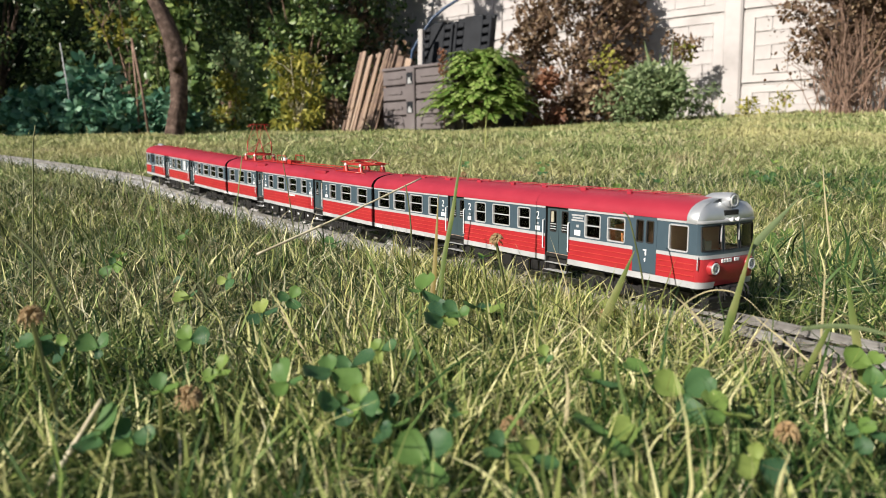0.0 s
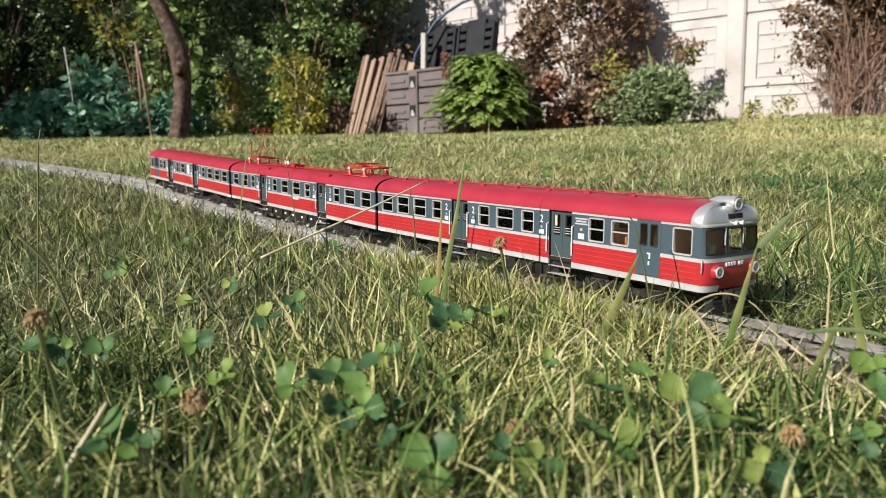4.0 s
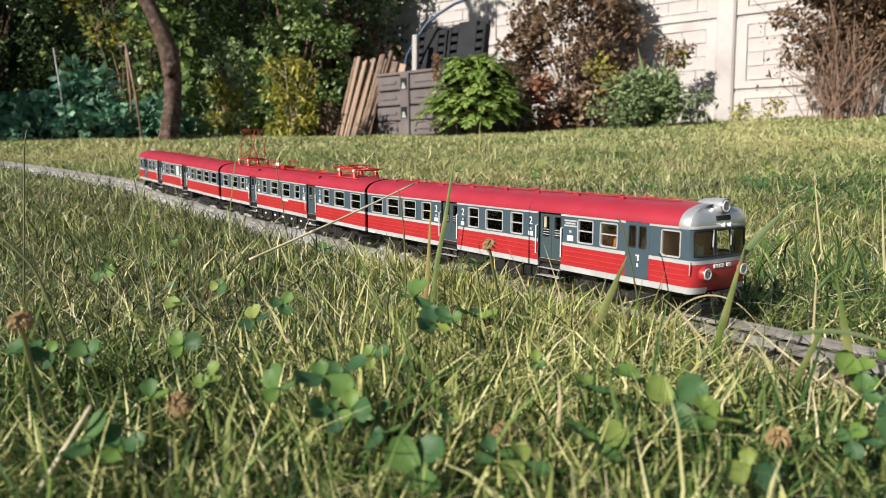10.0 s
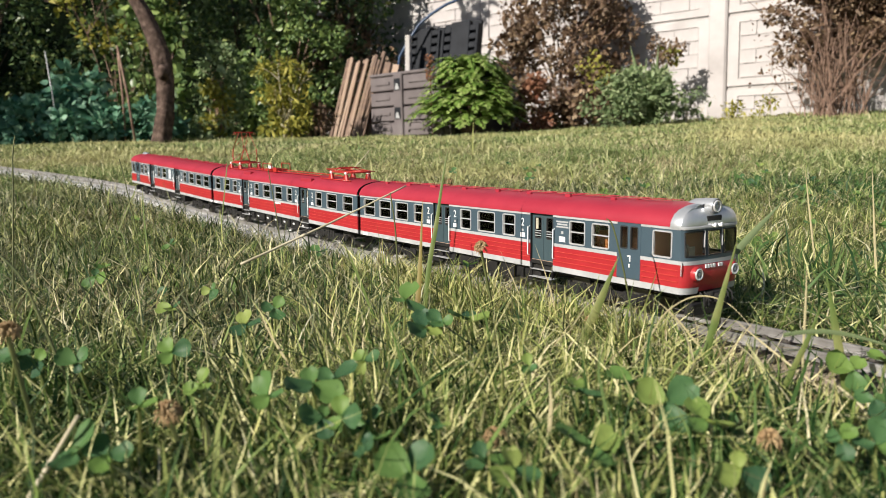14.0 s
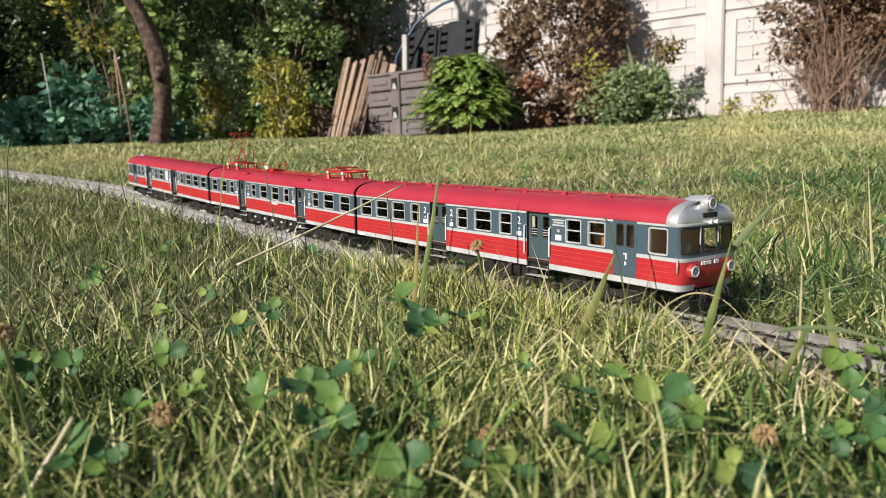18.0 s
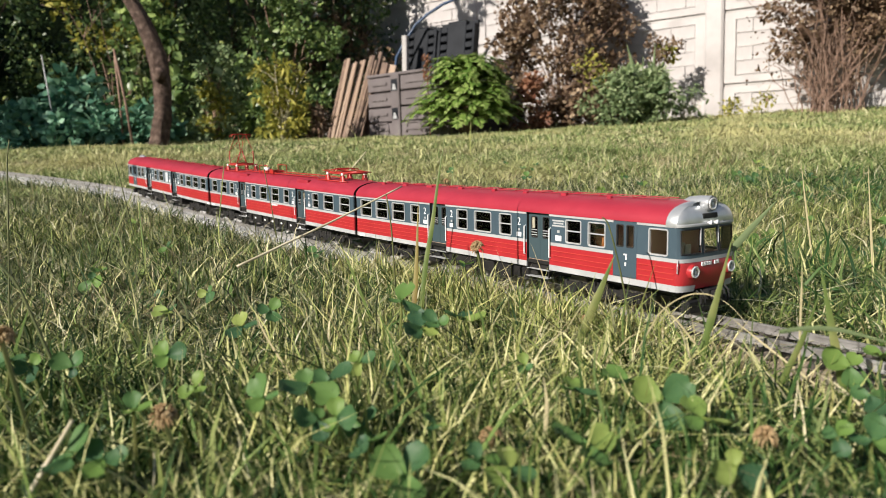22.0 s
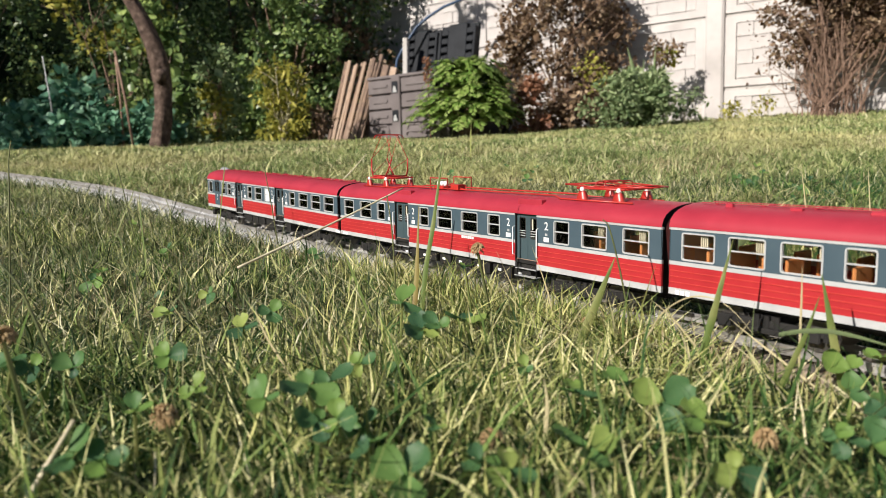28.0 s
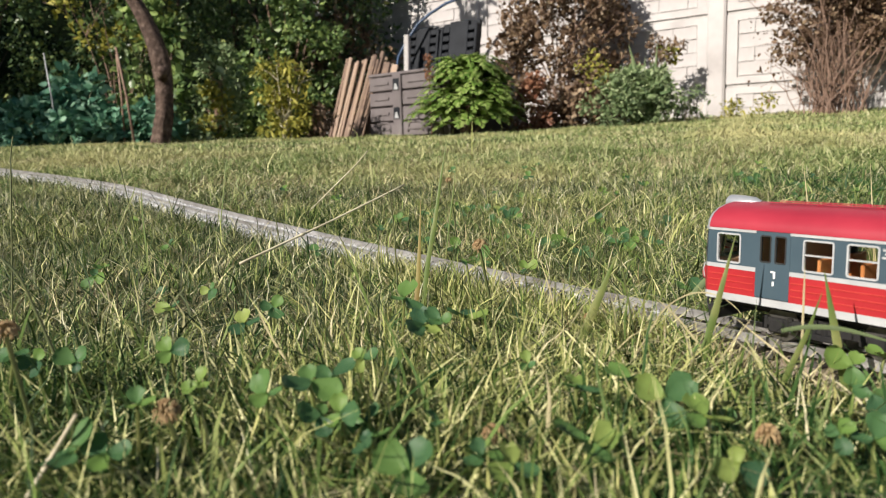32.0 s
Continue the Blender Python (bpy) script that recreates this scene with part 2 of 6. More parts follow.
# ---- mesh helpers ----
def obj(name, verts, faces, material, parent=None, label="", smooth=False, k=1.0):
    me = bpy.data.meshes.new(name)
    if k != 1.0:
        verts = [(x * k, y * k, z * k) for x, y, z in verts]
    me.from_pydata(verts, [], faces)
    me.materials.append(material)
    if smooth:
        me.polygons.foreach_set("use_smooth", [True] * len(me.polygons))
    ob = new(name, me)
    if parent is not None:
        ob.parent = parent
    if label:
        ob["label"] = label
    return ob


def empty(name, m, label, category, group="", kind=""):
    e = new(name)
    e.matrix_world = m
    e.empty_display_size = 0.01
    return tagged(e, label, category, group, kind)


class Geo:
    """Collects boxes, tubes and lofts of one mesh."""

    def __init__(self):
        self.v, self.f = [], []

    def box(self, x0, x1, y0, y1, z0, z1, c=0.0):
        """A box; c: the chamfer of its edges along x."""
        n = len(self.v)
        if not c:
            self.v += [(x, y, z) for x in (x0, x1) for y in (y0, y1) for z in (z0, z1)]
            self.f += [[n + i for i in q] for q in ((0, 1, 3, 2), (4, 6, 7, 5), (0, 4, 5, 1), (2, 3, 7, 6), (0, 2, 6, 4), (1, 5, 7, 3))]
            return self
        ring = [(y0 + c, z0), (y1 - c, z0), (y1, z0 + c), (y1, z1 - c), (y1 - c, z1), (y0 + c, z1), (y0, z1 - c), (y0, z0 + c)]
        for x, d in ((x0, c), (x0 + c, 0), (x1 - c, 0), (x1, c)):
            ym, zm = (y0 + y1) / 2, (z0 + z1) / 2
            sy, sz = 1 - 2 * d / max(y1 - y0, 1e-9), 1 - 2 * d / max(z1 - z0, 1e-9)
            self.v += [(x, ym + (y - ym) * (sy if d else 1), zm + (z - zm) * (sz if d else 1)) for y, z in ring]
        for a in range(3):
            for i in range(8):
                j = (i + 1) % 8
                self.f.append([n + a * 8 + i, n + a * 8 + j, n + a * 8 + 8 + j, n + a * 8 + 8 + i])
        self.f.append([n + 7 - i for i in range(8)])
        self.f.append([n + 24 + i for i in range(8)])
        return self

    def tube(self, pts, radii, sides=6, cap=True):
        """A tube through points."""
        n = len(self.v)
        pts = [Vector(p) for p in pts]
        if not isinstance(radii, (list, tuple)):
            radii = [radii] * len(pts)
        up = Vector((0.123, 0.21, 0.97))
        for i, p in enumerate(pts):
            d = (pts[min(i + 1, len(pts) - 1)] - pts[max(i - 1, 0)]).normalized()
            a = d.cross(up)
            a = a.normalized() if a.length > 1e-4 else d.cross(Vector((1, 0, 0))).normalized()
            b = d.cross(a)
            self.v += [tuple(p + radii[i] * (math.cos(2 * math.pi * k / sides) * a + math.sin(2 * math.pi * k / sides) * b)) for k in range(sides)]
        for i in range(len(pts) - 1):
            for k in range(sides):
                j = (k + 1) % sides
                q = n + i * sides
                self.f.append([q + k, q + j, q + sides + j, q + sides + k])
        if cap:
            self.f.append([n + k for k in range(sides)][::-1])
            self.f.append([n + (len(pts) - 1) * sides + k for k in range(sides)])
        return self

    def loft(self, rows, close=False):
        n, w = len(self.v), len(rows[0])
        for r in rows:
            self.v += [tuple(p) for p in r]
        for i in range(len(rows) - 1):
            for k in range(w if close else w - 1):
                j = (k + 1) % w
                self.f.append([n + i * w + k, n + i * w + j, n + (i + 1) * w + j, n + (i + 1) * w + k])
        return self

    def disc(self, c, axis, r, depth, sides=16):
        c, axis = Vector(c), Vector(axis).normalized()
        return self.tube([c, c + axis * depth], r, sides)

    def out(self, name, material, parent=None, label="", smooth=False, k=1.0):
        return obj(name, self.v, self.f, material, parent, label, smooth, k)


def fast_mesh(name, verts, tris, material, smooth=False):
    """A large mesh of triangles from arrays."""
    me = bpy.data.meshes.new(name)
    me.vertices.add(len(verts))
    me.vertices.foreach_set("co", np.asarray(verts, np.float32).ravel())
    me.loops.add(len(tris) * 3)
    me.loops.foreach_set("vertex_index", np.asarray(tris, np.int32).ravel())
    me.polygons.add(len(tris))
    me.polygons.foreach_set("loop_start", np.arange(0, len(tris) * 3, 3, dtype=np.int32))
    if smooth:
        me.polygons.foreach_set("use_smooth", np.ones(len(tris), bool))
    me.update(calc_edges=True)
    me.materials.append(material)
    return new(name, me)


# ---- plan: the lie of the land and the line of the track ----
HEAD = (0.6007, 0.0386, 0.3839, -0.3969)
NOSE = (0.0834, 0.2618)


def land(x, y):
    """Height of the rail head's level over the lawn; the soil lies SOIL below it."""
    x, y = np.asarray(x, float), np.asarray(y, float)
    s = (y - 0.2618) / 0.80
    a = np.clip(s, 0, 0.72)
    z = 0.0066 * a + 0.0452 * a * a
    b = np.clip(s - 0.72, 0, None)
    z = z + 0.034 * b + 0.036 * 0.45 * (1 - np.exp(-b / 0.45))
    side = np.log1p(np.exp((x - 0.4) * 3.0)) / 3.0
    z = z + 0.011 * np.clip(s, -0.25, 0)
    return z + 0.055 * side * np.clip((y - 0.8) / 4.5, 0, 1)


SOIL = 0.0195


def heading(s):
    u = max(-0.75, min(0.85, s))
    w = max(0.0, min(1.0, (s - 0.72) / 0.22))
    return HEAD[0] + HEAD[1] * u + HEAD[2] * u * u + HEAD[3] * u ** 3 + 0.105 * w * w * (3 - 2 * w)


STEP = 0.01
LINE = {0: NOSE}
for i in range(0, 600):
    a = heading((i + 0.5) * STEP)
    LINE[i + 1] = (LINE[i][0] - math.sin(a) * STEP, LINE[i][1] + math.cos(a) * STEP)
for i in range(0, -110, -1):
    a = heading((i - 0.5) * STEP)
    LINE[i - 1] = (LINE[i][0] + math.sin(a) * STEP, LINE[i][1] - math.cos(a) * STEP)


def rail_point(s, side=0.0165, up=0.0):
    """The point of the track at s metres behind the nose's first place; side 0 is the near edge of the cars, 0.0165 the middle."""
    i = math.floor(s / STEP)
    f = s / STEP - i
    x = LINE[i][0] * (1 - f) + LINE[i + 1][0] * f
    y = LINE[i][1] * (1 - f) + LINE[i + 1][1] * f
    a = heading(s)
    x, y = x + side * math.cos(a), y + side * math.sin(a)
    return Vector((x, y, float(land(x, y)) + up))


# ---- ground ----
def ground_sheet():
    xs = np.concatenate([-np.geomspace(60, 1.6, 22), np.linspace(-1.5, 1.5, 41), np.geomspace(1.6, 60, 22)])
    ys = np.concatenate([-np.geomspace(60, 0.6, 16), np.linspace(-0.5, 3.0, 50), np.geomspace(3.1, 60, 24)])
    gx, gy = np.meshgrid(xs, ys)
    gz = land(gx, gy) - SOIL + 0.0025 * np.sin(gx * 37 + gy * 11) * np.cos(gy * 29)
    gz = np.where(gy > 8, land(gx, np.minimum(gy, 8)) - SOIL, gz)
    gz = np.where(np.abs(gx) > 6, land(np.clip(gx, -6, 6), np.minimum(gy, 8)) - SOIL, gz)
    v = np.stack([gx, gy, gz], -1).reshape(-1, 3)
    w = len(xs)
    i = np.arange(len(v)).reshape(len(ys), w)
    q = np.stack([i[:-1, :-1], i[:-1, 1:], i[1:, 1:], i[1:, :-1]], -1).reshape(-1, 4)
    tris = np.concatenate([q[:, [0, 1, 2]], q[:, [0, 2, 3]]])
    ob = fast_mesh("ground", v, tris, M["soil"], True)
    tagged(ob, "dark soil of the lawn under the grass", "ground", kind="structure")


ground_sheet()


# ---- grass ----
def blades(name, px, py, height, width, lean, material, label, segs=3, lift=0.0, seed=1):
    """One sheet of grass: every blade is a bent, tapering strip."""
    r = np.random.RandomState(seed)
    n = len(px)
    az = r.uniform(0, 2 * np.pi, n)
    face = r.uniform(0, 2 * np.pi, n)
    pz = land(px, py) - SOIL + lift
    dx, dy = np.cos(az), np.sin(az)
    wx, wy = np.cos(face), np.sin(face)
    verts = np.zeros((n, 2 * segs + 1, 3))
    curl = r.uniform(0.3, 1.8, n)
    bow = r.normal(0, 0.16, n)
    for k in range(segs + 1):
        t = k / segs
        out = height * lean * (t ** (1 + curl))
        up = height * (t - 0.30 * np.clip(lean, 0, 1.6) * t ** 2.2)
        wave = height * bow * math.sin(math.pi * t)
        cx, cy, cz = px + dx * out - dy * wave, py + dy * out + dx * wave, pz + up
        if k == segs:
            verts[:, 2 * segs] = np.stack([cx, cy, cz], -1)
        else:
            hw = width * 0.5 * (1 - 0.70 * t ** 1.4)
            verts[:, 2 * k] = np.stack([cx - wx * hw, cy - wy * hw, cz], -1)
            verts[:, 2 * k + 1] = np.stack([cx + wx * hw, cy + wy * hw, cz], -1)
    tri = []
    for k in range(segs - 1):
        a = 2 * k
        tri += [(a, a + 1, a + 3), (a, a + 3, a + 2)]
    a = 2 * (segs - 1)
    tri.append((a, a + 1, a + 2))
    tri = np.array(tri)
    tris = (np.arange(n)[:, None, None] * (2 * segs + 1) + tri[None]).reshape(-1, 3)
    ob = fast_mesh(name, verts.reshape(-1, 3), tris, material)
    return tagged(ob, label, "grass", kind="stuff")


TRACK_XY = np.array([[rail_point(s / 100).x, rail_point(s / 100).y] for s in range(-100, 560, 2)])


def off_track(px, py):
    """Distance from the middle of the track, and on which side (negative: towards the camera)."""
    best = np.full(len(px), 9.0)
    sign = np.ones(len(px))
    for a, b in zip(TRACK_XY[:-1], TRACK_XY[1:]):
        d = b - a
        u = np.clip(((px - a[0]) * d[0] + (py - a[1]) * d[1]) / (d @ d), 0, 1)
        qx, qy = px - a[0] - u * d[0], py - a[1] - u * d[1]
        dist = np.hypot(qx, qy)
        closer = dist < best
        best = np.where(closer, dist, best)
        sign = np.where(closer, np.sign(d[0] * qy - d[1] * qx), sign)
    return best, -sign


def field(n, y0, y1, x_in, x_slope, seed, power=1.0, gap=0.0185):
    r = np.random.RandomState(seed)
    y = y0 + (y1 - y0) * r.uniform(0, 1, n) ** power
    x = r.uniform(-1, 1, n) * (x_in + x_slope * y)
    d, s = off_track(x, y)
    bare = np.where(s < 0, 0.009, 0.006) * np.clip((y - 0.36) / 0.15, 0, 1) + 0.014 * np.exp(-((y - 0.21) / 0.05) ** 2) * (s < 0)
    keep = d > gap + bare + 0.007 * r.uniform(0, 1, n) ** 2
    x, y, d, s = x[keep], y[keep], d[keep], s[keep]
    return x, y, d, s, r


def tufts(x, y, f, seed):
    """Slow swings of the lawn's height and dryness over the ground."""
    r = np.random.RandomState(seed)
    out = np.zeros(len(x))
    for k in range(7):
        a = r.uniform(0, 6.28)
        q = f * r.uniform(0.5, 2.2)
        out += np.sin((x * math.cos(a) + y * math.sin(a)) * q + r.uniform(0, 6.28)) / 7 ** 0.5
    return out


def clump(x, y, length=0.014, pull=0.0013, seed=91):
    """Draws blades together into tufts about that far apart; the third answer is high in a tuft and low in a gap."""
    r = np.random.RandomState(seed)
    gx, gy, phi = np.zeros(len(x)), np.zeros(len(x)), np.zeros(len(x))
    for k in range(6):
        a, q, ph = r.uniform(0, 6.28), 6.28 / (length * r.uniform(0.7, 1.5)), r.uniform(0, 6.28)
        arg = (x * math.cos(a) + y * math.sin(a)) * q + ph
        phi += np.sin(arg) / 6 ** 0.5
        gx += np.cos(arg) * math.cos(a)
        gy += np.cos(arg) * math.sin(a)
    return x + pull * gx, y + pull * gy, phi


def grow_lawn():
    # near: a dense short sward, a layer of dry thatch, and some longer blades
    x, y, d, s, r = field(96000, 0.105, 0.78, 0.05, 0.66, 3)
    keep = (x < 0.045) | (y > 0.19) | (r.uniform(0, 1, len(x)) < 0.4)
    x, y, phi = clump(x[keep], y[keep])
    n = len(x)
    h = np.clip(0.0195 * np.exp(r.normal(0, 0.26, n)) * (1 + 0.20 * tufts(x, y, 40, 1) + 0.22 * phi), 0.007, 0.034) * np.clip(0.80 + (y - 0.115) * 4, 0.80, 1)
    blades("lawn_near", x, y, h, r.uniform(0.0008, 0.0018, n), np.abs(r.normal(0.85, 0.6, n)) * np.clip(0.6 + (y - 0.18) * 5, 0.6, 1), M["grass"],
           "short green lawn grass with fine bent blades", 3, seed=11)
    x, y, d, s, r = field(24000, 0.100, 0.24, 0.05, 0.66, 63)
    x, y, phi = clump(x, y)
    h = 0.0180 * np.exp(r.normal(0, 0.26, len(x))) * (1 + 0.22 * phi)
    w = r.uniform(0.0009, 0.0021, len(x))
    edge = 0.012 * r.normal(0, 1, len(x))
    # foreground shade is put into the colour: blades here take the darker material
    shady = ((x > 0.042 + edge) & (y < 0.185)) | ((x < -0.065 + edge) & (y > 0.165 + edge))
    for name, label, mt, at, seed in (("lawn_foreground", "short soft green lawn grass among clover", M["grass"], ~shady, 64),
                                      ("shaded_grass_foreground", "short lawn grass among clover, coloured darker for shade", M["rank"], shady, 65)):
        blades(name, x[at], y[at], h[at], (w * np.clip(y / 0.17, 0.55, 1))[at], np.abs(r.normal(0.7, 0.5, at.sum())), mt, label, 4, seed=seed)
    x, y, d, s, r = field(70000, 0.115, 0.78, 0.05, 0.66, 5)
    worn = 1.3 * np.exp(-((x - 0.015) / 0.075) ** 2 - ((y - 0.21) / 0.085) ** 2)
    dry = tufts(x, y, 30, 2) + worn - 0.8 * (x > 0.13) * (y < 0.3) - 1.6 * (x > 0.055) * (y < 0.195) - 0.9 * (x < -0.08) * (y < 0.3) - 0.25 * (x < -0.08) + r.normal(0, 0.6, len(x)) > 0.45
    x, y, phi = clump(x[dry], y[dry])
    n = len(x)
    blades("dry_grass_near", x, y, 0.0150 * np.exp(r.normal(0, 0.32, n)) * np.clip(0.7 + (y - 0.115) * 4, 0.7, 1), r.uniform(0.0005, 0.0011, n), np.abs(r.normal(1.0, 0.7, n)), M["straw"],
           "dry straw-coloured grass between the green blades", 4, lift=r.uniform(0, 0.007, n), seed=12)
    x, y, d, s, r = field(1500, 0.16, 0.95, 0.05, 0.66, 6)
    n = len(x)
    blades("long_grass", x, y, 0.028 * np.exp(r.normal(0, 0.22, n)), r.uniform(0.0009, 0.0022, n), np.abs(r.normal(0.8, 0.5, n)), M["grass"],
           "longer green blades standing out of the lawn", 4, seed=19)
    # a tangle of thin bent strands over it
    x, y, d, s, r = field(88000, 0.15, 0.95, 0.05, 0.66, 41)
    keep = r.uniform(0, 1, len(x)) < np.clip((y - 0.17) / 0.08, 0.12, 1) * np.where(s < 0, np.clip(1.0 - 6.0 * np.maximum(x + 0.02, 0), 0.25, 1), 0.55)
    x, y, phi = clump(x[keep], y[keep])
    n = len(x)
    blades("tangled_grass", x, y, 0.0120 * np.exp(r.normal(0, 0.3, n)) * (1 + 0.2 * phi), r.uniform(0.0006, 0.0013, n), np.abs(r.normal(1.15, 0.7, n)), M["tangle"],
           "matted thin bent grass over the lawn", 4, lift=r.uniform(0.001, 0.010, n) * np.clip(1 + 0.4 * phi, 0.2, 1.5), seed=42)
    # upright yellow-green grass before the track, its sunlight put into a brighter colour
    x, y, d, s, r = field(80000, 0.125, 0.40, 0.16, 0.40, 24, 1.0, 0.020)
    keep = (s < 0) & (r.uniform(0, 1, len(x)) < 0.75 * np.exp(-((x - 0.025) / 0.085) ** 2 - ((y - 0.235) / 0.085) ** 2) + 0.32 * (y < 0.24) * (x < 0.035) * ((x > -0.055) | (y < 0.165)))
    x, y, phi = clump(x[keep], y[keep])
    n = len(x)
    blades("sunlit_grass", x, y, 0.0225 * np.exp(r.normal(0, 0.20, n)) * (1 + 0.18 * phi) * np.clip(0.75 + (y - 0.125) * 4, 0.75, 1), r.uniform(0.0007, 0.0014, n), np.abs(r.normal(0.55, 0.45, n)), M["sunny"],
           "yellow-green grass in front of the track, coloured brighter as if sunlit", 3, seed=25)
    # strands that hang over the ballast from the near verge
    r = np.random.RandomState(71)
    ss = 0.10 + 2.2 * r.uniform(0, 1, 10500) ** 1.5
    off = 0.0165 - 0.0225 - 0.015 * r.uniform(0, 1, 10500) ** 0.7
    p = np.array([rail_point(a, b) for a, b in zip(ss, off)])
    n = len(p)
    slope = np.clip(0.0085 - (0.0165 - off - 0.0235) * 1.5, 0, 0.0095)
    blades("verge_grass", p[:, 0], p[:, 1], 0.0165 * np.exp(r.normal(0, 0.32, n)), r.uniform(0.0006, 0.0015, n), np.abs(r.normal(0.8, 0.5, n)), M["tangle"],
           "ragged thin grass along the edge of the ballast", 4, lift=slope, seed=72)
    ss = r.uniform(-0.22, 0.20, 2600)
    off = 0.0165 - 0.0215 - 0.014 * r.uniform(0, 1, 2600) - 0.010 * np.exp(-((ss + 0.06) / 0.10) ** 2)
    p = np.array([rail_point(a, b) for a, b in zip(ss, off)])
    n = len(p)
    blades("verge_straw", p[:, 0], p[:, 1], 0.0135 * np.exp(r.normal(0, 0.30, n)), r.uniform(0.0005, 0.0011, n), np.abs(r.normal(0.9, 0.6, n)), M["straw"],
           "dry straw along the edge of the track", 4, lift=r.uniform(0.004, 0.010, n), seed=74)
    ss = r.uniform(-0.01, 0.20, 3200)
    off = 0.0165 - 0.0240 - 0.022 * r.uniform(0, 1, 3200)
    p = np.array([rail_point(a, b) for a, b in zip(ss, off)])
    n = len(p)
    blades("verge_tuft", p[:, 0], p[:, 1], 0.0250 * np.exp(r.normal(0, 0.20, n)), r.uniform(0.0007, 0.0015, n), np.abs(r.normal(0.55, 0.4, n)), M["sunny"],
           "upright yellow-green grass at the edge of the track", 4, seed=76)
    # a rank tuft on the far side of the track
    x, y, d, s, r = field(60000, 0.20, 0.62, 0.30, 0.66, 22, 1.0, 0.022)
    keep = (s > 0) & (d < 0.16) & (x > 0.10 + 0.25 * (y - 0.2)) & (r.uniform(0, 1, len(x)) < 0.26)
    x, y = x[keep], y[keep]
    n = len(x)
    blades("rank_grass", x, y, np.clip(0.033 * np.exp(r.normal(0, 0.35, n)), 0.01, 0.048), r.uniform(0.0009, 0.0024, n), np.abs(r.normal(1.0, 0.7, n)), M["rank"],
           "long rank grass beside the track", 4, seed=23)
    # a darker patch of longer grass in the lawn beyond
    r = np.random.RandomState(81)
    x, y = 0.43 + r.normal(0, 0.07, 7000), 0.78 + r.normal(0, 0.09, 7000)
    n = len(x)
    blades("dark_grass_patch", x, y, 0.021 * np.exp(r.normal(0, 0.3, n)), r.uniform(0.0012, 0.003, n), np.abs(r.normal(1.2, 0.6, n)), M["rank"],
           "patch of longer dark green grass in the lawn", 3, seed=82)
    # middle
    x, y, d, s, r = field(132000, 0.74, 2.1, 0.10, 0.66, 7, 0.8)
    x, y, phi = clump(x, y, 0.045, 0.0042, 92)
    n = len(x)
    h = np.clip(0.0150 * np.exp(r.normal(0, 0.30, n)) * (1 + 0.5 * tufts(x, y, 22, 3) + 0.28 * phi), 0.005, 0.036)
    blades("lawn_middle", x, y, h, r.uniform(0.0013, 0.0030, n), np.abs(r.normal(1.25, 0.7, n)), M["far_grass"],
           "sunlit green lawn grass beyond the track", 2, seed=13)
    x, y, d, s, r = field(36000, 0.74, 2.1, 0.10, 0.66, 9, 0.8)
    dry = tufts(x, y, 8, 4) + r.normal(0, 0.6, len(x)) > 0.1
    x, y = x[dry], y[dry]
    n = len(x)
    blades("dry_grass_middle", x, y, 0.013 * np.exp(r.normal(0, 0.35, n)), r.uniform(0.0008, 0.0018, n), np.abs(r.normal(1.3, 0.7, n)), M["straw"],
           "dry straw-coloured grass in the lawn", 2, lift=r.uniform(0, 0.008, n), seed=14)
    # far
    x, y, d, s, r = field(150000, 2.05, 6.9, 0.2, 0.66, 15, 0.75)
    n = len(x)
    blades("lawn_far", x, y, np.clip(0.0165 * np.exp(r.normal(0, 0.3, n)) * (1 + 0.6 * tufts(x, y, 9, 3)), 0.005, 0.036), r.uniform(0.0045, 0.0090, n), np.abs(r.normal(0.9, 0.6, n)), M["far_grass"],
           "yellowish green mown lawn towards the shrubs", 2, seed=16)
    x, y, d, s, r = field(36000, 2.05, 6.9, 0.2, 0.66, 17, 0.75)
    dry = tufts(x, y, 3, 5) + r.normal(0, 0.6, len(x)) > 0.0
    x, y = x[dry], y[dry]
    n = len(x)
    blades("dry_grass_far", x, y, 0.013 * np.exp(r.normal(0, 0.3, n)), r.uniform(0.002, 0.004, n), np.abs(r.normal(1.3, 0.6, n)), M["straw"],
           "dry pale grass in the far lawn", 2, lift=r.uniform(0, 0.008, n), seed=18)
    # the rest of the lawn, beside and behind
    r = np.random.RandomState(51)
    x, y = r.uniform(-6.0, 6.0, 300000), r.uniform(-4.5, 5.0, 300000)
    d, s = off_track(x, y)
    keep = (d > 0.035) & ((y < 0.105) | (np.abs(x) > 0.04 + 0.64 * y)) & (np.hypot(x, y) > 0.12) & (0.8 * (y - 5.3) + 0.6 * (x - 1.965) < -0.15)
    x, y = x[keep], y[keep]
    n = len(x)
    blades("lawn_around", x, y, np.clip(0.018 * np.exp(r.normal(0, 0.3, n)), 0.006, 0.030), r.uniform(0.009, 0.018, n), np.abs(r.normal(1.3, 0.6, n)), M["far_grass"],
           "green mown lawn round the track", 1, seed=52)
    # taller seeding stalks against the shrubs
    x, y, d, s, r = field(380, 1.0, 5.2, 0.2, 0.62, 20, 0.9)
    n = len(x)
    blades("tall_grass", x, y, 0.05 * np.exp(r.normal(0, 0.3, n)), r.uniform(0.0014, 0.003, n), np.abs(r.normal(0.3, 0.3, n)), M["grass"],
           "scattered taller grass blades", 3, seed=21)


grow_lawn()


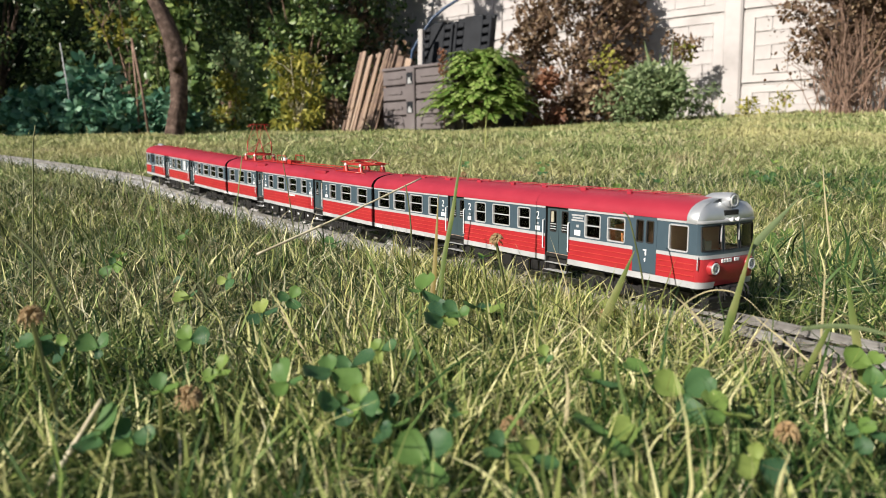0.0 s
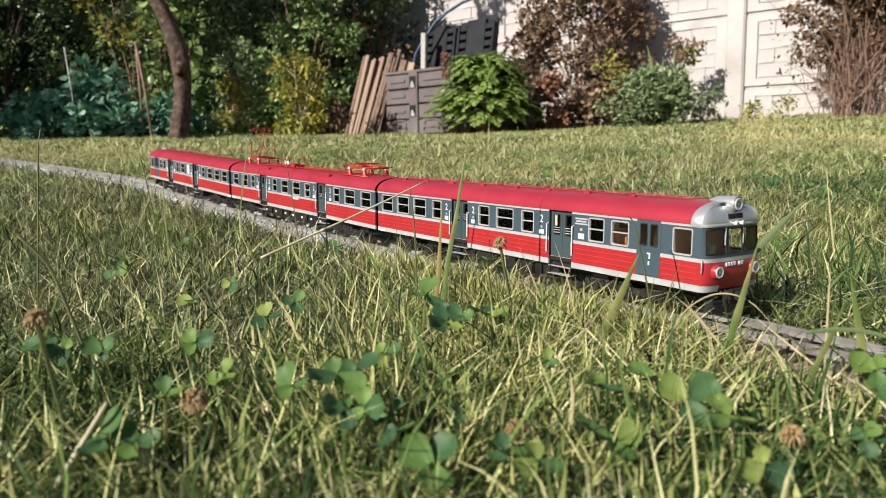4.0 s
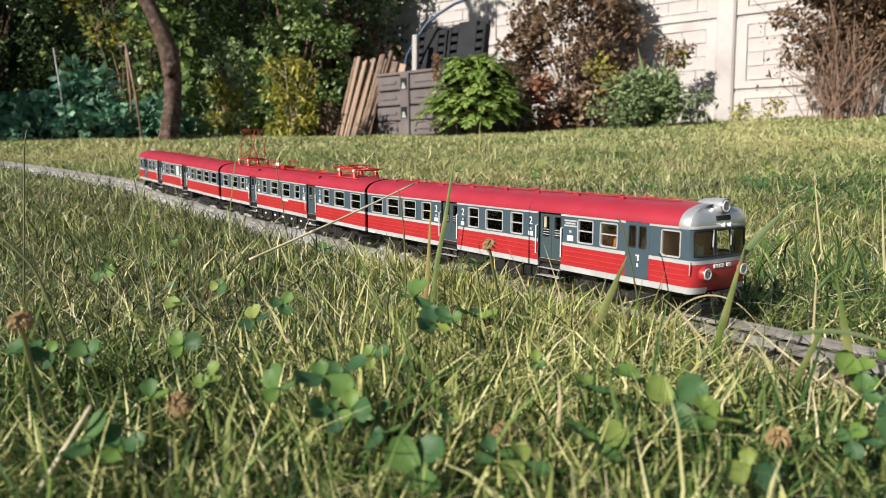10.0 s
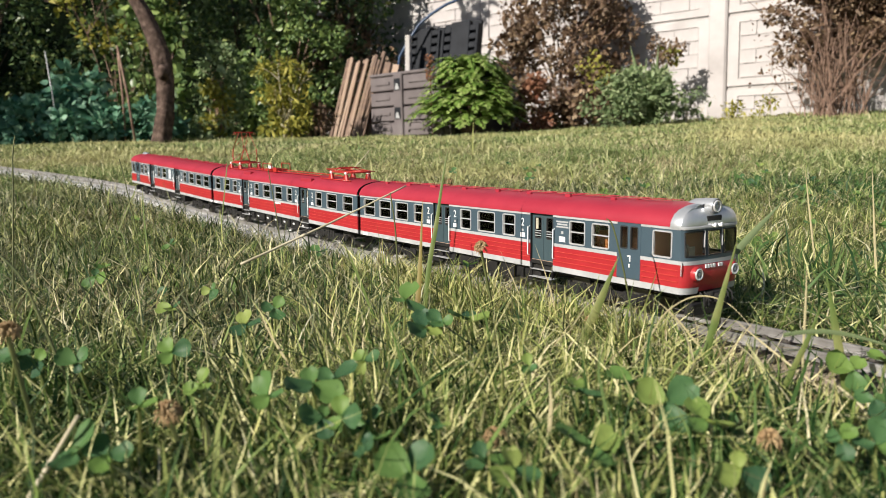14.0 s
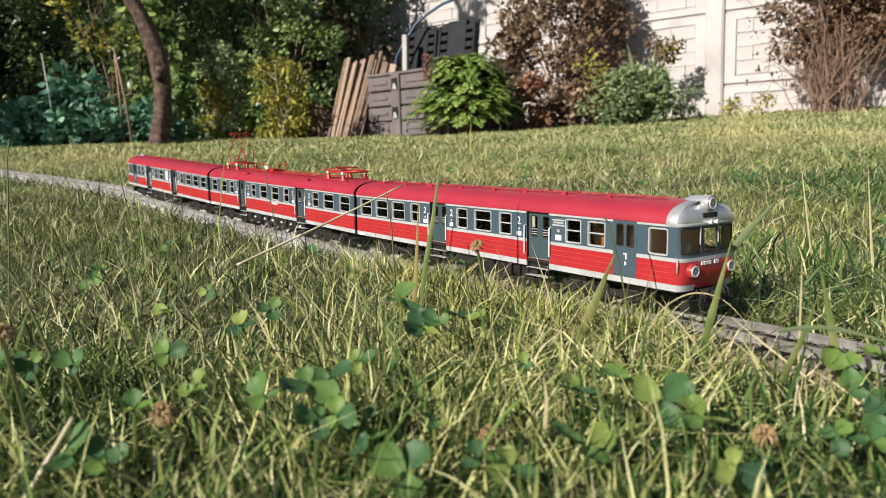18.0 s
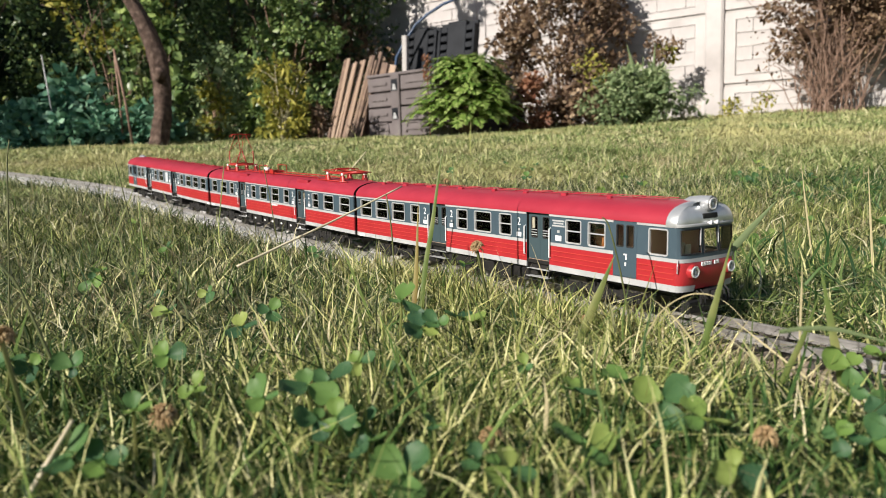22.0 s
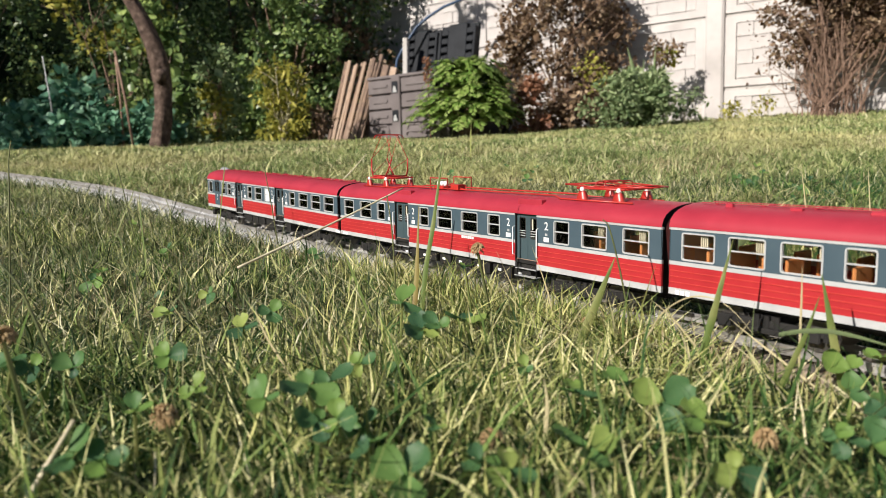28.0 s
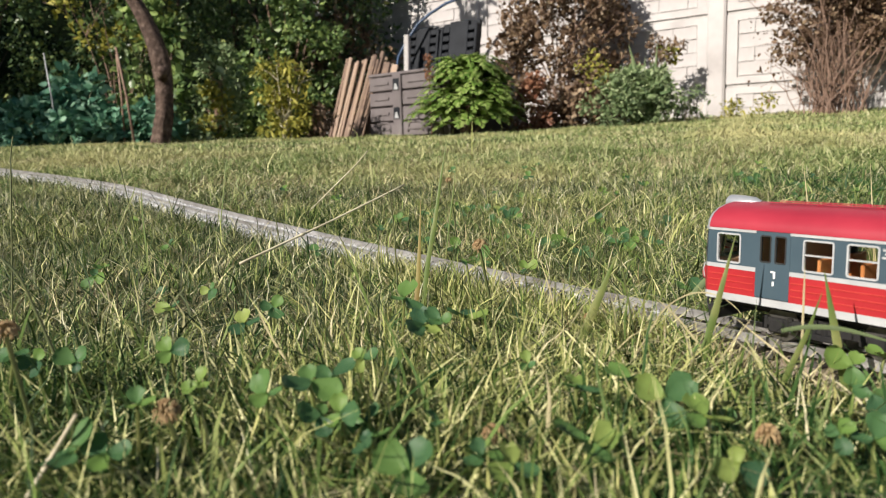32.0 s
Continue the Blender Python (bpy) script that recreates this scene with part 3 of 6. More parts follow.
# ---- track ----
def build_track():
    root = empty("model_railway_track", Matrix(), "weathered model railway track on a narrow bed in the lawn", "track")
    # bed: a low dam with uneven edges
    rows = []
    for i in range(-96, 540):
        s = i * 0.01
        jig = lambda k: 0.003 * noise.noise(Vector((s * 40, k, 0)))
        wide = 0.010 * math.exp(-((s + 0.06) / 0.10) ** 2)
        bed_z = -0.0058 + 0.0019 * min(1.0, max(0.0, (s - 0.08) / 0.12))
        wide += 0.008 * min(1.0, max(0.0, (s - 0.08) / 0.12))
        prof = [(-0.027 - wide + jig(1), -0.030), (-0.0195 - wide * 0.5 + jig(2), -0.0085 - 0.2 * wide + jig(3) * 0.4), (-0.0125, bed_z + jig(9) * 0.2), (0.0125, bed_z + jig(8) * 0.2), (0.020 + jig(4), -0.0085 + jig(5) * 0.4), (0.028 + jig(6), -0.030)]
        rows.append([rail_point(s, 0.0165 + o, u) for o, u in prof])
    cut = 96 + 12
    Geo().loft(rows[:cut + 1]).out("bed", M["bed"], root, "sandy brown bed of the track")
    Geo().loft(rows[cut:]).out("bed", M["ballast"], root, "pale grey ballast bed of the track")
    rnd = np.random.RandomState(31)
    n = 15000
    ss = 0.02 + 2.6 * rnd.uniform(0, 1, n) ** 1.4
    oo = rnd.uniform(-0.030, 0.024, n)
    pts = np.array([rail_point(a, 0.0165 + b, -0.0042 - max(abs(b) - 0.0125, 0) * 0.45) for a, b in zip(ss, oo)])
    k = np.array([(1, 0, 0), (-0.5, 0.87, 0), (-0.5, -0.87, 0), (0.1, 0, 0.9)])
    rad = rnd.uniform(0.0007, 0.0021, n)
    an = rnd.uniform(0, 6.28, n)
    rot = np.stack([np.cos(an), -np.sin(an), np.sin(an), np.cos(an)], -1).reshape(n, 2, 2)
    v = np.zeros((n, 4, 3))
    v[:, :, :2] = np.einsum("nij,kj->nki", rot, k[:, :2]) * rnd.uniform(0.6, 1.2, (n, 4, 1))
    v[:, :, 2] = k[None, :, 2] * rnd.uniform(0.6, 1.2, (n, 1))
    v = v * rad[:, None, None] + pts[:, None]
    t = (np.arange(n)[:, None, None] * 4 + np.array([(0, 1, 3), (1, 2, 3), (2, 0, 3)])[None]).reshape(-1, 3)
    st = fast_mesh("ballast", v.reshape(-1, 3), t, M["stone"])
    st.parent = root
    tagged(st, "fine grey ballast stones", kind="stuff")
    # rails: foot, web, head
    for o in (-0.00825, 0.00825):
        g = Geo()
        for hw, z0, z1 in ((0.0011, -0.0032, -0.0026), (0.0003, -0.0026, -0.0008), (0.0006, -0.0008, 0.0)):
            rows = []
            for i in range(-96, 540, 2):
                s = i * 0.01
                rows.append([rail_point(s, 0.0165 + o + a, b) for a, b in ((-hw, z0), (hw, z0), (hw, z1), (-hw, z1))])
            g.loft(rows, True)
        g.out("rail", M["rail"], root, "rust-brown rail worn bright on top")
    # sleepers
    base = Geo().box(-0.0013, 0.0013, -0.015, 0.015, -0.0022, 0.0, 0.0004)
    for o in (-0.00825, 0.00825):
        base.box(-0.0009, 0.0009, o - 0.0020, o + 0.0020, 0.0, 0.0007)
    first = pale_first = None
    i = 0
    s = -0.62
    while s < 1.6 and i < 300:
        p = rail_point(s, 0.0165, -0.0034)
        m = Matrix.Translation(p) @ pose(0, 0, 0, 0, 0, math.degrees(heading(s)) - 90 + random.uniform(-1.5, 1.5))
        # from here on the sleepers are paler, close to the ballast's colour
        if s > 0.12 and pale_first is None:
            pale_first = base.out("sleeper", M["sleeper_pale"], root)
            first, ob = pale_first, pale_first
        elif first is None:
            first = base.out("sleeper", M["sleeper"], root)
            ob = first
        else:
            ob = new("sleeper", first.data)
            ob.parent = root
        ob.matrix_basis = m
        s += 0.0074
        i += 1


build_track()

# ---- train ----
GUT, SILL, TOP = 36.6, 12.2, 44.6
HW = 16.5
ROOF = [(16.9, 36.6), (16.8, 37.8), (16.1, 39.4), (14.6, 41.1), (12.0, 42.6), (8.0, 43.8), (4.0, 44.4), (0.0, 44.6)]
WIN_Z = (24.9, 35.0)


def text_mesh(body, size):
    cu = bpy.data.curves.new("lettering", "FONT")
    cu.body, cu.size, cu.align_x, cu.align_y, cu.extrude = body, size, "CENTER", "CENTER", 0.00006
    tmp = bpy.data.objects.new("lettering", cu)
    scene.collection.objects.link(tmp)
    bpy.context.view_layer.update()
    me = bpy.data.meshes.new_from_object(tmp.evaluated_get(bpy.context.evaluated_depsgraph_get()))
    bpy.data.objects.remove(tmp)
    me.materials.clear()
    me.materials.append(M["white"])
    return me


TWO = text_mesh("2", 0.0050)


def frame_ring(x0, x1, z0, z1, y, w, t, r=1.0):
    """A rounded window frame in the side's plane, of width w and depth t (outwards is -y)."""
    def loop(a0, a1, b0, b1, rad):
        pts = []
        for cx, cz, st in ((a1 - rad, b1 - rad, 0), (a0 + rad, b1 - rad, 90), (a0 + rad, b0 + rad, 180), (a1 - rad, b0 + rad, 270)):
            for k in range(4):
                q = radians(st + 30 * k)
                pts.append((cx + rad * math.cos(q), cz + rad * math.sin(q)))
        return pts
    o = loop(x0, x1, z0, z1, r)
    i = loop(x0 + w, x1 - w, z0 + w, z1 - w, max(r - w, 0.2))
    rows = [[(a, y, b) for a, b in o], [(a, y - t, b) for a, b in o], [(a, y - t, b) for a, b in i], [(a, y + 0.6, b) for a, b in i]]
    return rows


def plate(g, a, b, y0, y1, z0, z1, holes, h0, h1):
    """A wall plate from a to b in one piece, with window openings between h0 and h1."""
    xs = [a] + [c for p, q in holes for c in (p, q)] + [b]
    zs = [z0, h0, h1, z1]
    n = len(g.v)
    m = len(xs)
    for y in (y0, y1):
        g.v += [(x, y, z) for z in zs for x in xs]
    for r in range(3):
        for c in range(m - 1):
            i = n + r * m + c
            o = 4 * m
            if r == 1 and c % 2 == 1:
                for p, q in ((i, i + 1), (i + 1, i + m + 1), (i + m + 1, i + m), (i + m, i)):
                    g.f.append([p, q, q + o, p + o])
            else:
                g.f.append([i, i + 1, i + m + 1, i + m])


def side_parts(car, L, wins, doors, cab_door, frosted, sgn, labels):
    """One side of a car, built for the side at -y and turned for the other. Lengths in mm, x from the middle."""
    side = new("side")
    side.parent = car
    side.matrix_basis = pose(0, 0, 0, 0, 0, 0 if sgn < 0 else 180)
    side["label"] = "side wall of the car with windows and doors"
    k = 0.001
    h = L / 2
    y0, y1 = -HW, -HW + 1.0

    def flip(a, b):
        return (a, b) if sgn < 0 else (-b, -a)

    W = sorted(flip(a, b) for a, b in wins)
    D = sorted(flip(a, b) for a, b in doors)
    C = sorted(flip(a, b) for a, b in cab_door)
    FZ = [flip(a, b) for a, b in frosted]
    cuts = sorted(D + C)
    solid = []
    x = -h
    for a, b in cuts:
        solid.append((x, a))
        x = b
    solid.append((x, h))
    band, ribs, strip, sill, cant = Geo(), Geo(), Geo(), Geo(), Geo()
    for a, b in solid:
        plate(band, a, b, y0, y1, 24.4, 35.7, [(p, q) for p, q in W if p >= a and q <= b], WIN_Z[0] + 0.3, WIN_Z[1] - 0.3)
        Geo().box(a, b, y0, y1, 14.6, 23.0).out("lower_panel", M["red"], side, "bright red lower panel", k=k)
        for z in (16.7, 18.8, 20.9):
            ribs.box(a + 0.6, b - 0.6, y0 - 0.28, y0 + 0.1, z - 0.16, z + 0.16)
        strip.box(a, b, y0 - 0.12, y1, 23.0, 24.4)
        cant.box(a, b, y0 - 0.25, y1, 35.7, GUT)
    band.out("window_band", M["slate"], side, "slate-blue window band", k=k)
    ribs.out("moulded_ribs", M["rib"], side, "thin paler ribs along the red panels", k=k)
    strip.out("waist_stripe", M["light"], side, "light grey stripe under the windows", k=k)
    cant.out("cant_stripe", M["light"], side, "light grey stripe under the roof", k=k)
    x = -h
    for a, b in D:
        sill.box(x, a, y0 - 0.1, y1, SILL, 14.6)
        x = b
    sill.box(x, h, y0 - 0.1, y1, SILL, 14.6)
    sill.out("sole_bar", M["light"], side, "light grey sole bar", k=k)
    for p, q in W:
        fr = Geo().loft(frame_ring(p - 0.15, q + 0.15, WIN_Z[0], WIN_Z[1], y0, 0.52, 0.22), True)
        mid = 30.2
        if not (cab_door and max(abs(p), abs(q)) > h - 4):
            fr.box(p + 0.3, q - 0.3, y0 - 0.12, y0 + 0.5, mid - 0.22, mid + 0.22)
        wf = fr.out("window", M["light"], side, k=k)
        pane = Geo().box(p + 0.2, q - 0.2, y0 + 0.42, y0 + 0.55, WIN_Z[0] + 0.3, WIN_Z[1] - 0.3)
        fz = any(abs(p - a) < 1 for a, b in FZ)
        pane.out("pane", M["frosted"] if fz else M["glass"], wf, "white frosted pane" if fz else "", k=k)
    for a, b in D:
        m = (a + b) / 2
        for p, q in ((a, m), (m, b)):
            lf = Geo()
            wp, wq = p + 1.9, q - 1.6
            yy, yi = y0 + 1.3, y0 + 2.0
            lf.box(p + 0.08, wp, yy, yi, 15.0, 36.5).box(wq, q - 0.08, yy, yi, 15.0, 36.5)
            lf.box(wp, wq, yy, yi, 15.0, 25.6).box(wp, wq, yy, yi, 34.6, 36.5)
            leaf = lf.out("door_leaf", M["door_grey"], side, k=k)
            Geo().box(wp, wq, yy + 0.3, yy + 0.42, 25.6, 34.6).out("door_pane", M["glass"], leaf, k=k)
            gb = Geo()
            for z in (26.6, 27.7, 28.8):
                gb.box(wp, wq, yy - 0.15, yy + 0.2, z - 0.15, z + 0.15)
            gb.out("window_bars", M["light"], leaf, k=k)
            Geo().loft(frame_ring(wp - 0.2, wq + 0.2, 25.3, 34.9, yy, 0.4, 0.12, 0.8), True).out("rubber_seal", M["rubber"], leaf, k=k)
        jb = Geo().box(a, a + 0.08, y0, y0 + 2.6, 14.6, GUT).box(b - 0.08, b, y0, y0 + 2.6, 14.6, GUT).box(a, b, y0 + 0.1, y0 + 2.6, 14.2, 15.7).box(a, b, y0, y0 + 2.6, 36.5, 37.2)
        jb.out("door_recess", M["black"], side, k=k)
        for xr, d in ((a - 0.7, -1), (b + 0.7, 1)):
            Geo().tube([(xr, y0, 17.6), (xr, y0 - 0.9, 17.8), (xr, y0 - 0.9, 30.4), (xr, y0, 30.6)], 0.30, 6).out("handrail", M["white"], side, "white handrail", k=k)
        for z, dy in ((11.6, -0.3), (8.2, -0.9)):
            Geo().box(a + 0.2, b - 0.2, y0 + dy, y0 + 0.9 + dy, z - 0.12, z + 0.10).box(a + 0.2, b - 0.2, y0 + dy + 0.9, y0 + 3, z - 0.1, z + 0.05).out("step", M["light"], side, "light grey footstep", k=k)
        Geo().box(a + 0.5, a + 0.9, y0 + 0.2, y0 + 0.9, 8, 14.6).box(b - 0.9, b - 0.5, y0 + 0.2, y0 + 0.9, 8, 14.6).out("step_hanger", M["black"], side, k=k)
    for a, b in C:
        m = (a + b) / 2
        yy = y0 - 0.12
        w1, w2 = (a + 1.7, m - 0.7), (m + 0.9, b - 1.5)
        cd = Geo()
        z0, z1, wa, wb = 14.9, 36.9, 26.6, 35.0
        xs = [a, w1[0], w1[1], w2[0], w2[1], b]
        for i in (0, 2, 4):
            cd.box(xs[i], xs[i + 1], yy, yy + 1, z0, z1)
        for p, q in (w1, w2):
            cd.box(p, q, yy, yy + 1, z0, wa).box(p, q, yy, yy + 1, wb, z1)
        d = cd.out("cab_door", M["slate"], side, "slate-blue cab door over the stripe", k=k)
        for p, q in (w1, w2):
            Geo().box(p, q, yy + 0.3, yy + 0.45, wa, wb).out("door_pane", M["glass"], d, k=k)
            Geo().loft(frame_ring(p - 0.25, q + 0.25, wa - 0.25, wb + 0.25, yy, 0.45, 0.1, 0.7), True).out("rubber_seal", M["rubber"], d, k=k)
        Geo().box(m - 0.3, m + 1.2, yy - 0.3, yy, 23.4, 23.9).box(m + 0.6, m + 1.2, yy - 0.3, yy, 21.6, 23.4).box(m + 0.3, m + 0.9, yy - 0.3, yy, 19.2, 20.6).out("door_handle", M["white"], d, "white door handle", k=k)
    for kind, xc in labels:
        xc = xc if sgn < 0 else -xc
        if kind == "2":
            two = new("class_number", TWO)
            two.parent = side
            two.matrix_basis = pose(xc * k, (y0 - 0.03) * k, 31.9 * k, 90, 0, 0)
            two["label"] = "white figure 2"
            Geo().box(xc - 0.7, xc + 0.7, y0 - 0.06, y0 + 0.1, 27.9, 28.9).out("pictogram", M["light"], side, k=k)
            Geo().box(xc - 1.6, xc + 1.6, y0 - 0.06, y0 + 0.1, 25.2, 27.2).out("notice", M["white"], side, "small white notice", k=k)
        if kind == "sign":
            for z, w in ((34.0, 3.6), (32.9, 3.0), (31.8, 3.7)):
                Geo().box(xc - w, xc + w, y0 - 0.05, y0 + 0.1, z - 0.33, z + 0.33).out("lettering_bar", M["light"], side, k=k)
            Geo().box(xc - 0.7, xc + 0.7, y0 - 0.06, y0 + 0.1, 28.9, 30.0).out("pictogram", M["light"], side, k=k)
            Geo().box(xc - 1.8, xc + 1.8, y0 - 0.06, y0 + 0.1, 25.4, 27.7).out("notice", M["white"], side, "small white notice", k=k)
        if kind == "number":
            for i in range(6):
                Geo().box(xc - 5 + i * 1.7, xc - 3.7 + i * 1.7, y0 - 0.32, y0, 21.6, 22.8).out("lettering_bar", M["white"], side, k=k)
        if kind == "tare":
            for i in range(3):
                Geo().box(xc + i * 2.2, xc + i * 2.2 + 1.6, y0 - 0.14, y0, 12.2, 13.9).out("lettering_bar", M["white"], side, k=k)
    return side


def roof_rows(x):
    prof = [(x, -y, z) for y, z in ROOF] + [(x, y, z) for y, z in ROOF[-2::-1]]
    return prof


def bogie(car, xc, k=0.001):
    fr = Geo()
    for sg in (-1, 1):
        fr.box(xc - 21, xc + 21, sg * 12.2 - 0.8, sg * 12.2 + 0.8, 5.2, 8.0, 0.4)
        for dx in (-15.5, 15.5):
            fr.box(xc + dx - 2.6, xc + dx + 2.6, sg * 12.6 - 1.1, sg * 12.6 + 1.1, 3.4, 7.6, 0.4)
            for e in (-4.2, 4.2):
                fr.tube([(xc + dx + e, sg * 12.6, 4.4), (xc + dx + e, sg * 12.6, 8.6)], 1.0, 8)
        fr.box(xc - 6, xc + 6, sg * 12.6 - 1.2, sg * 12.6 + 1.2, 3.4, 5.4, 0.3)
        for e in (-3.5, 0, 3.5):
            fr.tube([(xc + e, sg * 12.7, 5), (xc + e, sg * 12.7, 9.6)], 1.1, 8)
    fr.box(xc - 4, xc + 4, -12, 12, 6.0, 9.5)
    b = fr.out("bogie", M["black"], car, "black bogie frame", k=k)
    sets = []
    for dx in (-15.5, 15.5):
        g = Geo()
        for sg in (-1, 1):
            g.disc((0, sg * 7.2, 0), (0, sg, 0), 6.2, 0.5, 20)
            g.disc((0, sg * 7.7, 0), (0, sg, 0), 5.75, 2.0, 20)
        g.tube([(0, -10, 0), (0, 10, 0)], 1.2, 8)
        g.box(-4.4, 4.4, -9.8, -9.72, -0.5, 0.5).box(-4.4, 4.4, 9.72, 9.8, -0.5, 0.5)
        wobj = g.out("wheelset", M["steel"], b, "dark steel wheelset", k=k)
        wobj.matrix_basis = pose((xc + dx) * k, 0, 5.75 * k)
        sets.append((wobj, (xc + dx) * k))
    return sets


def interior(car, L, k=0.001, cab=None):
    h = L / 2
    g = Geo().box(-h + 1, h - 1, -HW + 1.05, HW - 1.05, 15.2, 15.8)
    g.box(-h + 0.6, -h + 1.2, -HW + 1.1, HW - 1.1, 15.8, 40).box(h - 1.2, h - 0.6, -HW + 1.1, HW - 1.1, 15.8, 40) if cab is None else g.box(-h + 0.6, -h + 1.2, -HW + 1.1, HW - 1.1, 15.8, 40).box(h - 29, h - 28.4, -HW + 1.1, HW - 1.1, 15.8, 40)
    g.box(-h + 1, h - 1, -HW + 1.05, HW - 1.05, 37.0, 37.4)
    g.out("floor_and_partitions", M["inner"], car, "brown inner floor and partitions", k=k)
    seats = Geo()
    x = -h + 8
    while x < (h - 36 if cab else h - 8):
        for ys in (-1, 1):
            for d in (-1, 1):
                c = x + d * 4.0
                seats.box(c - 2.6, c + 2.6, ys * 9.4 - 5.0, ys * 9.4 + 5.0, 19.6, 20.8, 0.4)
                seats.box(c + d * 2.4 - 0.6, c + d * 2.4 + 0.6, ys * 9.4 - 5.0, ys * 9.4 + 5.0, 20.4, 29.0, 0.4)
        x += 20.8
    seats.out("seats", M["seat"], car, "orange-brown seats", k=k)
    cu = Geo()
    x = -h + 12
    while x < (h - 40 if cab else h - 10):
        for ys in (-1, 1):
            for j in range(4):
                cu.box(x + j * 0.8, x + j * 0.8 + 0.5, ys * 14.6 - 0.3, ys * 14.6 + 0.3, 29.5, 35.2)
        x += 21
    cu.out("curtains", M["curtain"], car, "pale curtains", k=k)


def under_gear(car, L, motor, k=0.001):
    g = Geo().box(-L / 2 + 1, L / 2 - 1, -HW + 1.6, HW - 1.6, 11.2, 15.0)
    g.box(-L / 2 + 3, L / 2 - 3, -9, 9, 8.6, 11.2)
    g.out("underframe", M["black"], car, "black underframe", k=k)
    rnd = random.Random(5 if motor else 4)
    x = -44 if not motor else -56
    lim = 44 if not motor else 56
    while x < lim:
        w = rnd.uniform(9, 17)
        bx = Geo().box(x, x + w, -14.6, 14.6, rnd.uniform(4.6, 6.4), 10.9, 0.5).out("equipment_box", M["black"], car, k=k)
        if motor:
            for e in (0.3,):
                Geo().box(x + w * e, x + w * e + 2.6, -14.75, -14.6, 8.0, 9.2).out("notice", M["white"], bx, k=k)
        x += w + rnd.uniform(1.5, 4)


def plan_nose(u, n):
    return n * (0.68 * (1 - abs(u) ** 13) + 0.32 * (1 - u * u))


def nose_rows(zs, us, x0):
    """Rows over the bowed front: z, how far it bulges, half width."""
    rows = []
    for z, n, hw in zs:
        rows.append([(x0 + plan_nose(u, n), u * hw, z) for u in us])
    return rows


def nose(car, h, cap_back, k=0.001):
    us = [-1, -0.985, -0.96, -0.93, -0.88, -0.8, -0.7, -0.55, -0.40, -0.34, -0.24, -0.1, 0, 0.1, 0.24, 0.34, 0.40, 0.55, 0.7, 0.8, 0.88, 0.93, 0.96, 0.985, 1]
    n = 3.1
    ring = lambda zs: Geo().loft(nose_rows(zs, us, h))
    for part_us in ([u for u in us if u <= -0.55], [u for u in us if u >= 0.55]):
        Geo().loft(nose_rows([(SILL, n - 0.3, HW + 0.1), (14.6, n + 0.35, HW + 0.1)], part_us, h)).out("nose_sole_bar", M["light"], car, smooth=True, k=k)
    ring([(12.9, n - 0.5, HW - 0.3), (14.6, n - 0.1, HW - 0.1)]).out("nose_skirt", M["red"], car, smooth=True, k=k)
    ring([(14.6, n - 0.1, HW), (15.6, n + 0.3, HW), (19, n + 0.5, HW), (22.4, n + 0.3, HW), (23.0, n, HW)]).out("nose_panel", M["red"], car, "bright red bowed front panel", True, k)
    ring([(23.0, n + 0.2, HW + 0.1), (24.4, n + 0.1, HW + 0.1)]).out("nose_stripe", M["light"], car, smooth=True, k=k)
    # window band with real openings
    zs = [(24.4, n, HW), (26.0, n - 0.25, HW), (34.8, n - 1.2, HW), (35.9, n - 1.3, HW)]
    rows = nose_rows(zs, us, h)
    g = Geo()
    w = len(us)
    for r in rows:
        g.v += r
    wins = ((-0.93, -0.34), (-0.24, 0.24), (0.34, 0.93))
    for i in range(3):
        for j in range(w - 1):
            mid = (us[j] + us[j + 1]) / 2
            if i == 1 and any(a < mid < b for a, b in wins):
                continue
            g.f.append([i * w + j, i * w + j + 1, (i + 1) * w + j + 1, (i + 1) * w + j])
    band = g.out("nose_band", M["slate"], car, "slate-blue band round the cab windows", True, k)
    for a, b in wins:
        uu = [u for u in us if a <= u <= b]
        gl = Geo().loft([[(x - 0.25, y, z) for x, y, z in r] for r in nose_rows([(26.0, n - 0.25, HW), (34.8, n - 1.2, HW)], uu, h)])
        gl.out("windscreen", M["glass"], band, "cab windscreen pane", True, k)
        edge = nose_rows([(26.0, n - 0.1, HW)], uu, h)[0] + nose_rows([(34.8, n - 1.05, HW)], uu[::-1], h)[0]
        edge.append(edge[0])
        Geo().tube(edge, 0.28, 5).out("rubber_seal", M["rubber"], band, k=k)
    for u in (-0.32, 0.32):
        p = nose_rows([(35.3, n - 1.0, HW)], [u], h)[0][0]
        q = nose_rows([(29, n - 0.2, HW)], [u - 0.06], h)[0][0]
        Geo().tube([p, q], 0.26, 5).out("wiper", M["light"], band, "light grey wiper", k=k)
    # silver cap, a dome between roof and windows
    zs = [(35.9, n - 0.9, HW + 0.3), (36.6, n - 0.8, HW + 0.4)]
    for y, z in ROOF[1:-1]:
        f = (z - GUT) / (TOP - GUT)
        zs.append((z, (n - 0.8) * (1 - f ** 2.6) - 3.0 * f ** 4, y + (HW - y) * 0.15 * (1 - f)))
    zs.append((44.55, -3.2, 0.8))
    rows = nose_rows(zs, us, h)
    back = [[(h - cap_back, y, z) for x, y, z in r] for r in rows]
    cap = Geo().loft([[b[0]] + r + [b[-1]] for b, r in zip(back, rows)])
    cap.f.append([len(cap.v) - (len(us) + 2) + i for i in range(len(us) + 2)])
    cap.out("nose_cap", M["silver"], car, "silver domed cap over the cab", True, k)
    Geo().box(h + 0.2, h + 2.35, -4.4, 4.4, 38.2, 40.3, 0.3).out("destination_box", M["rubber"], car, "dark destination display", k=k)
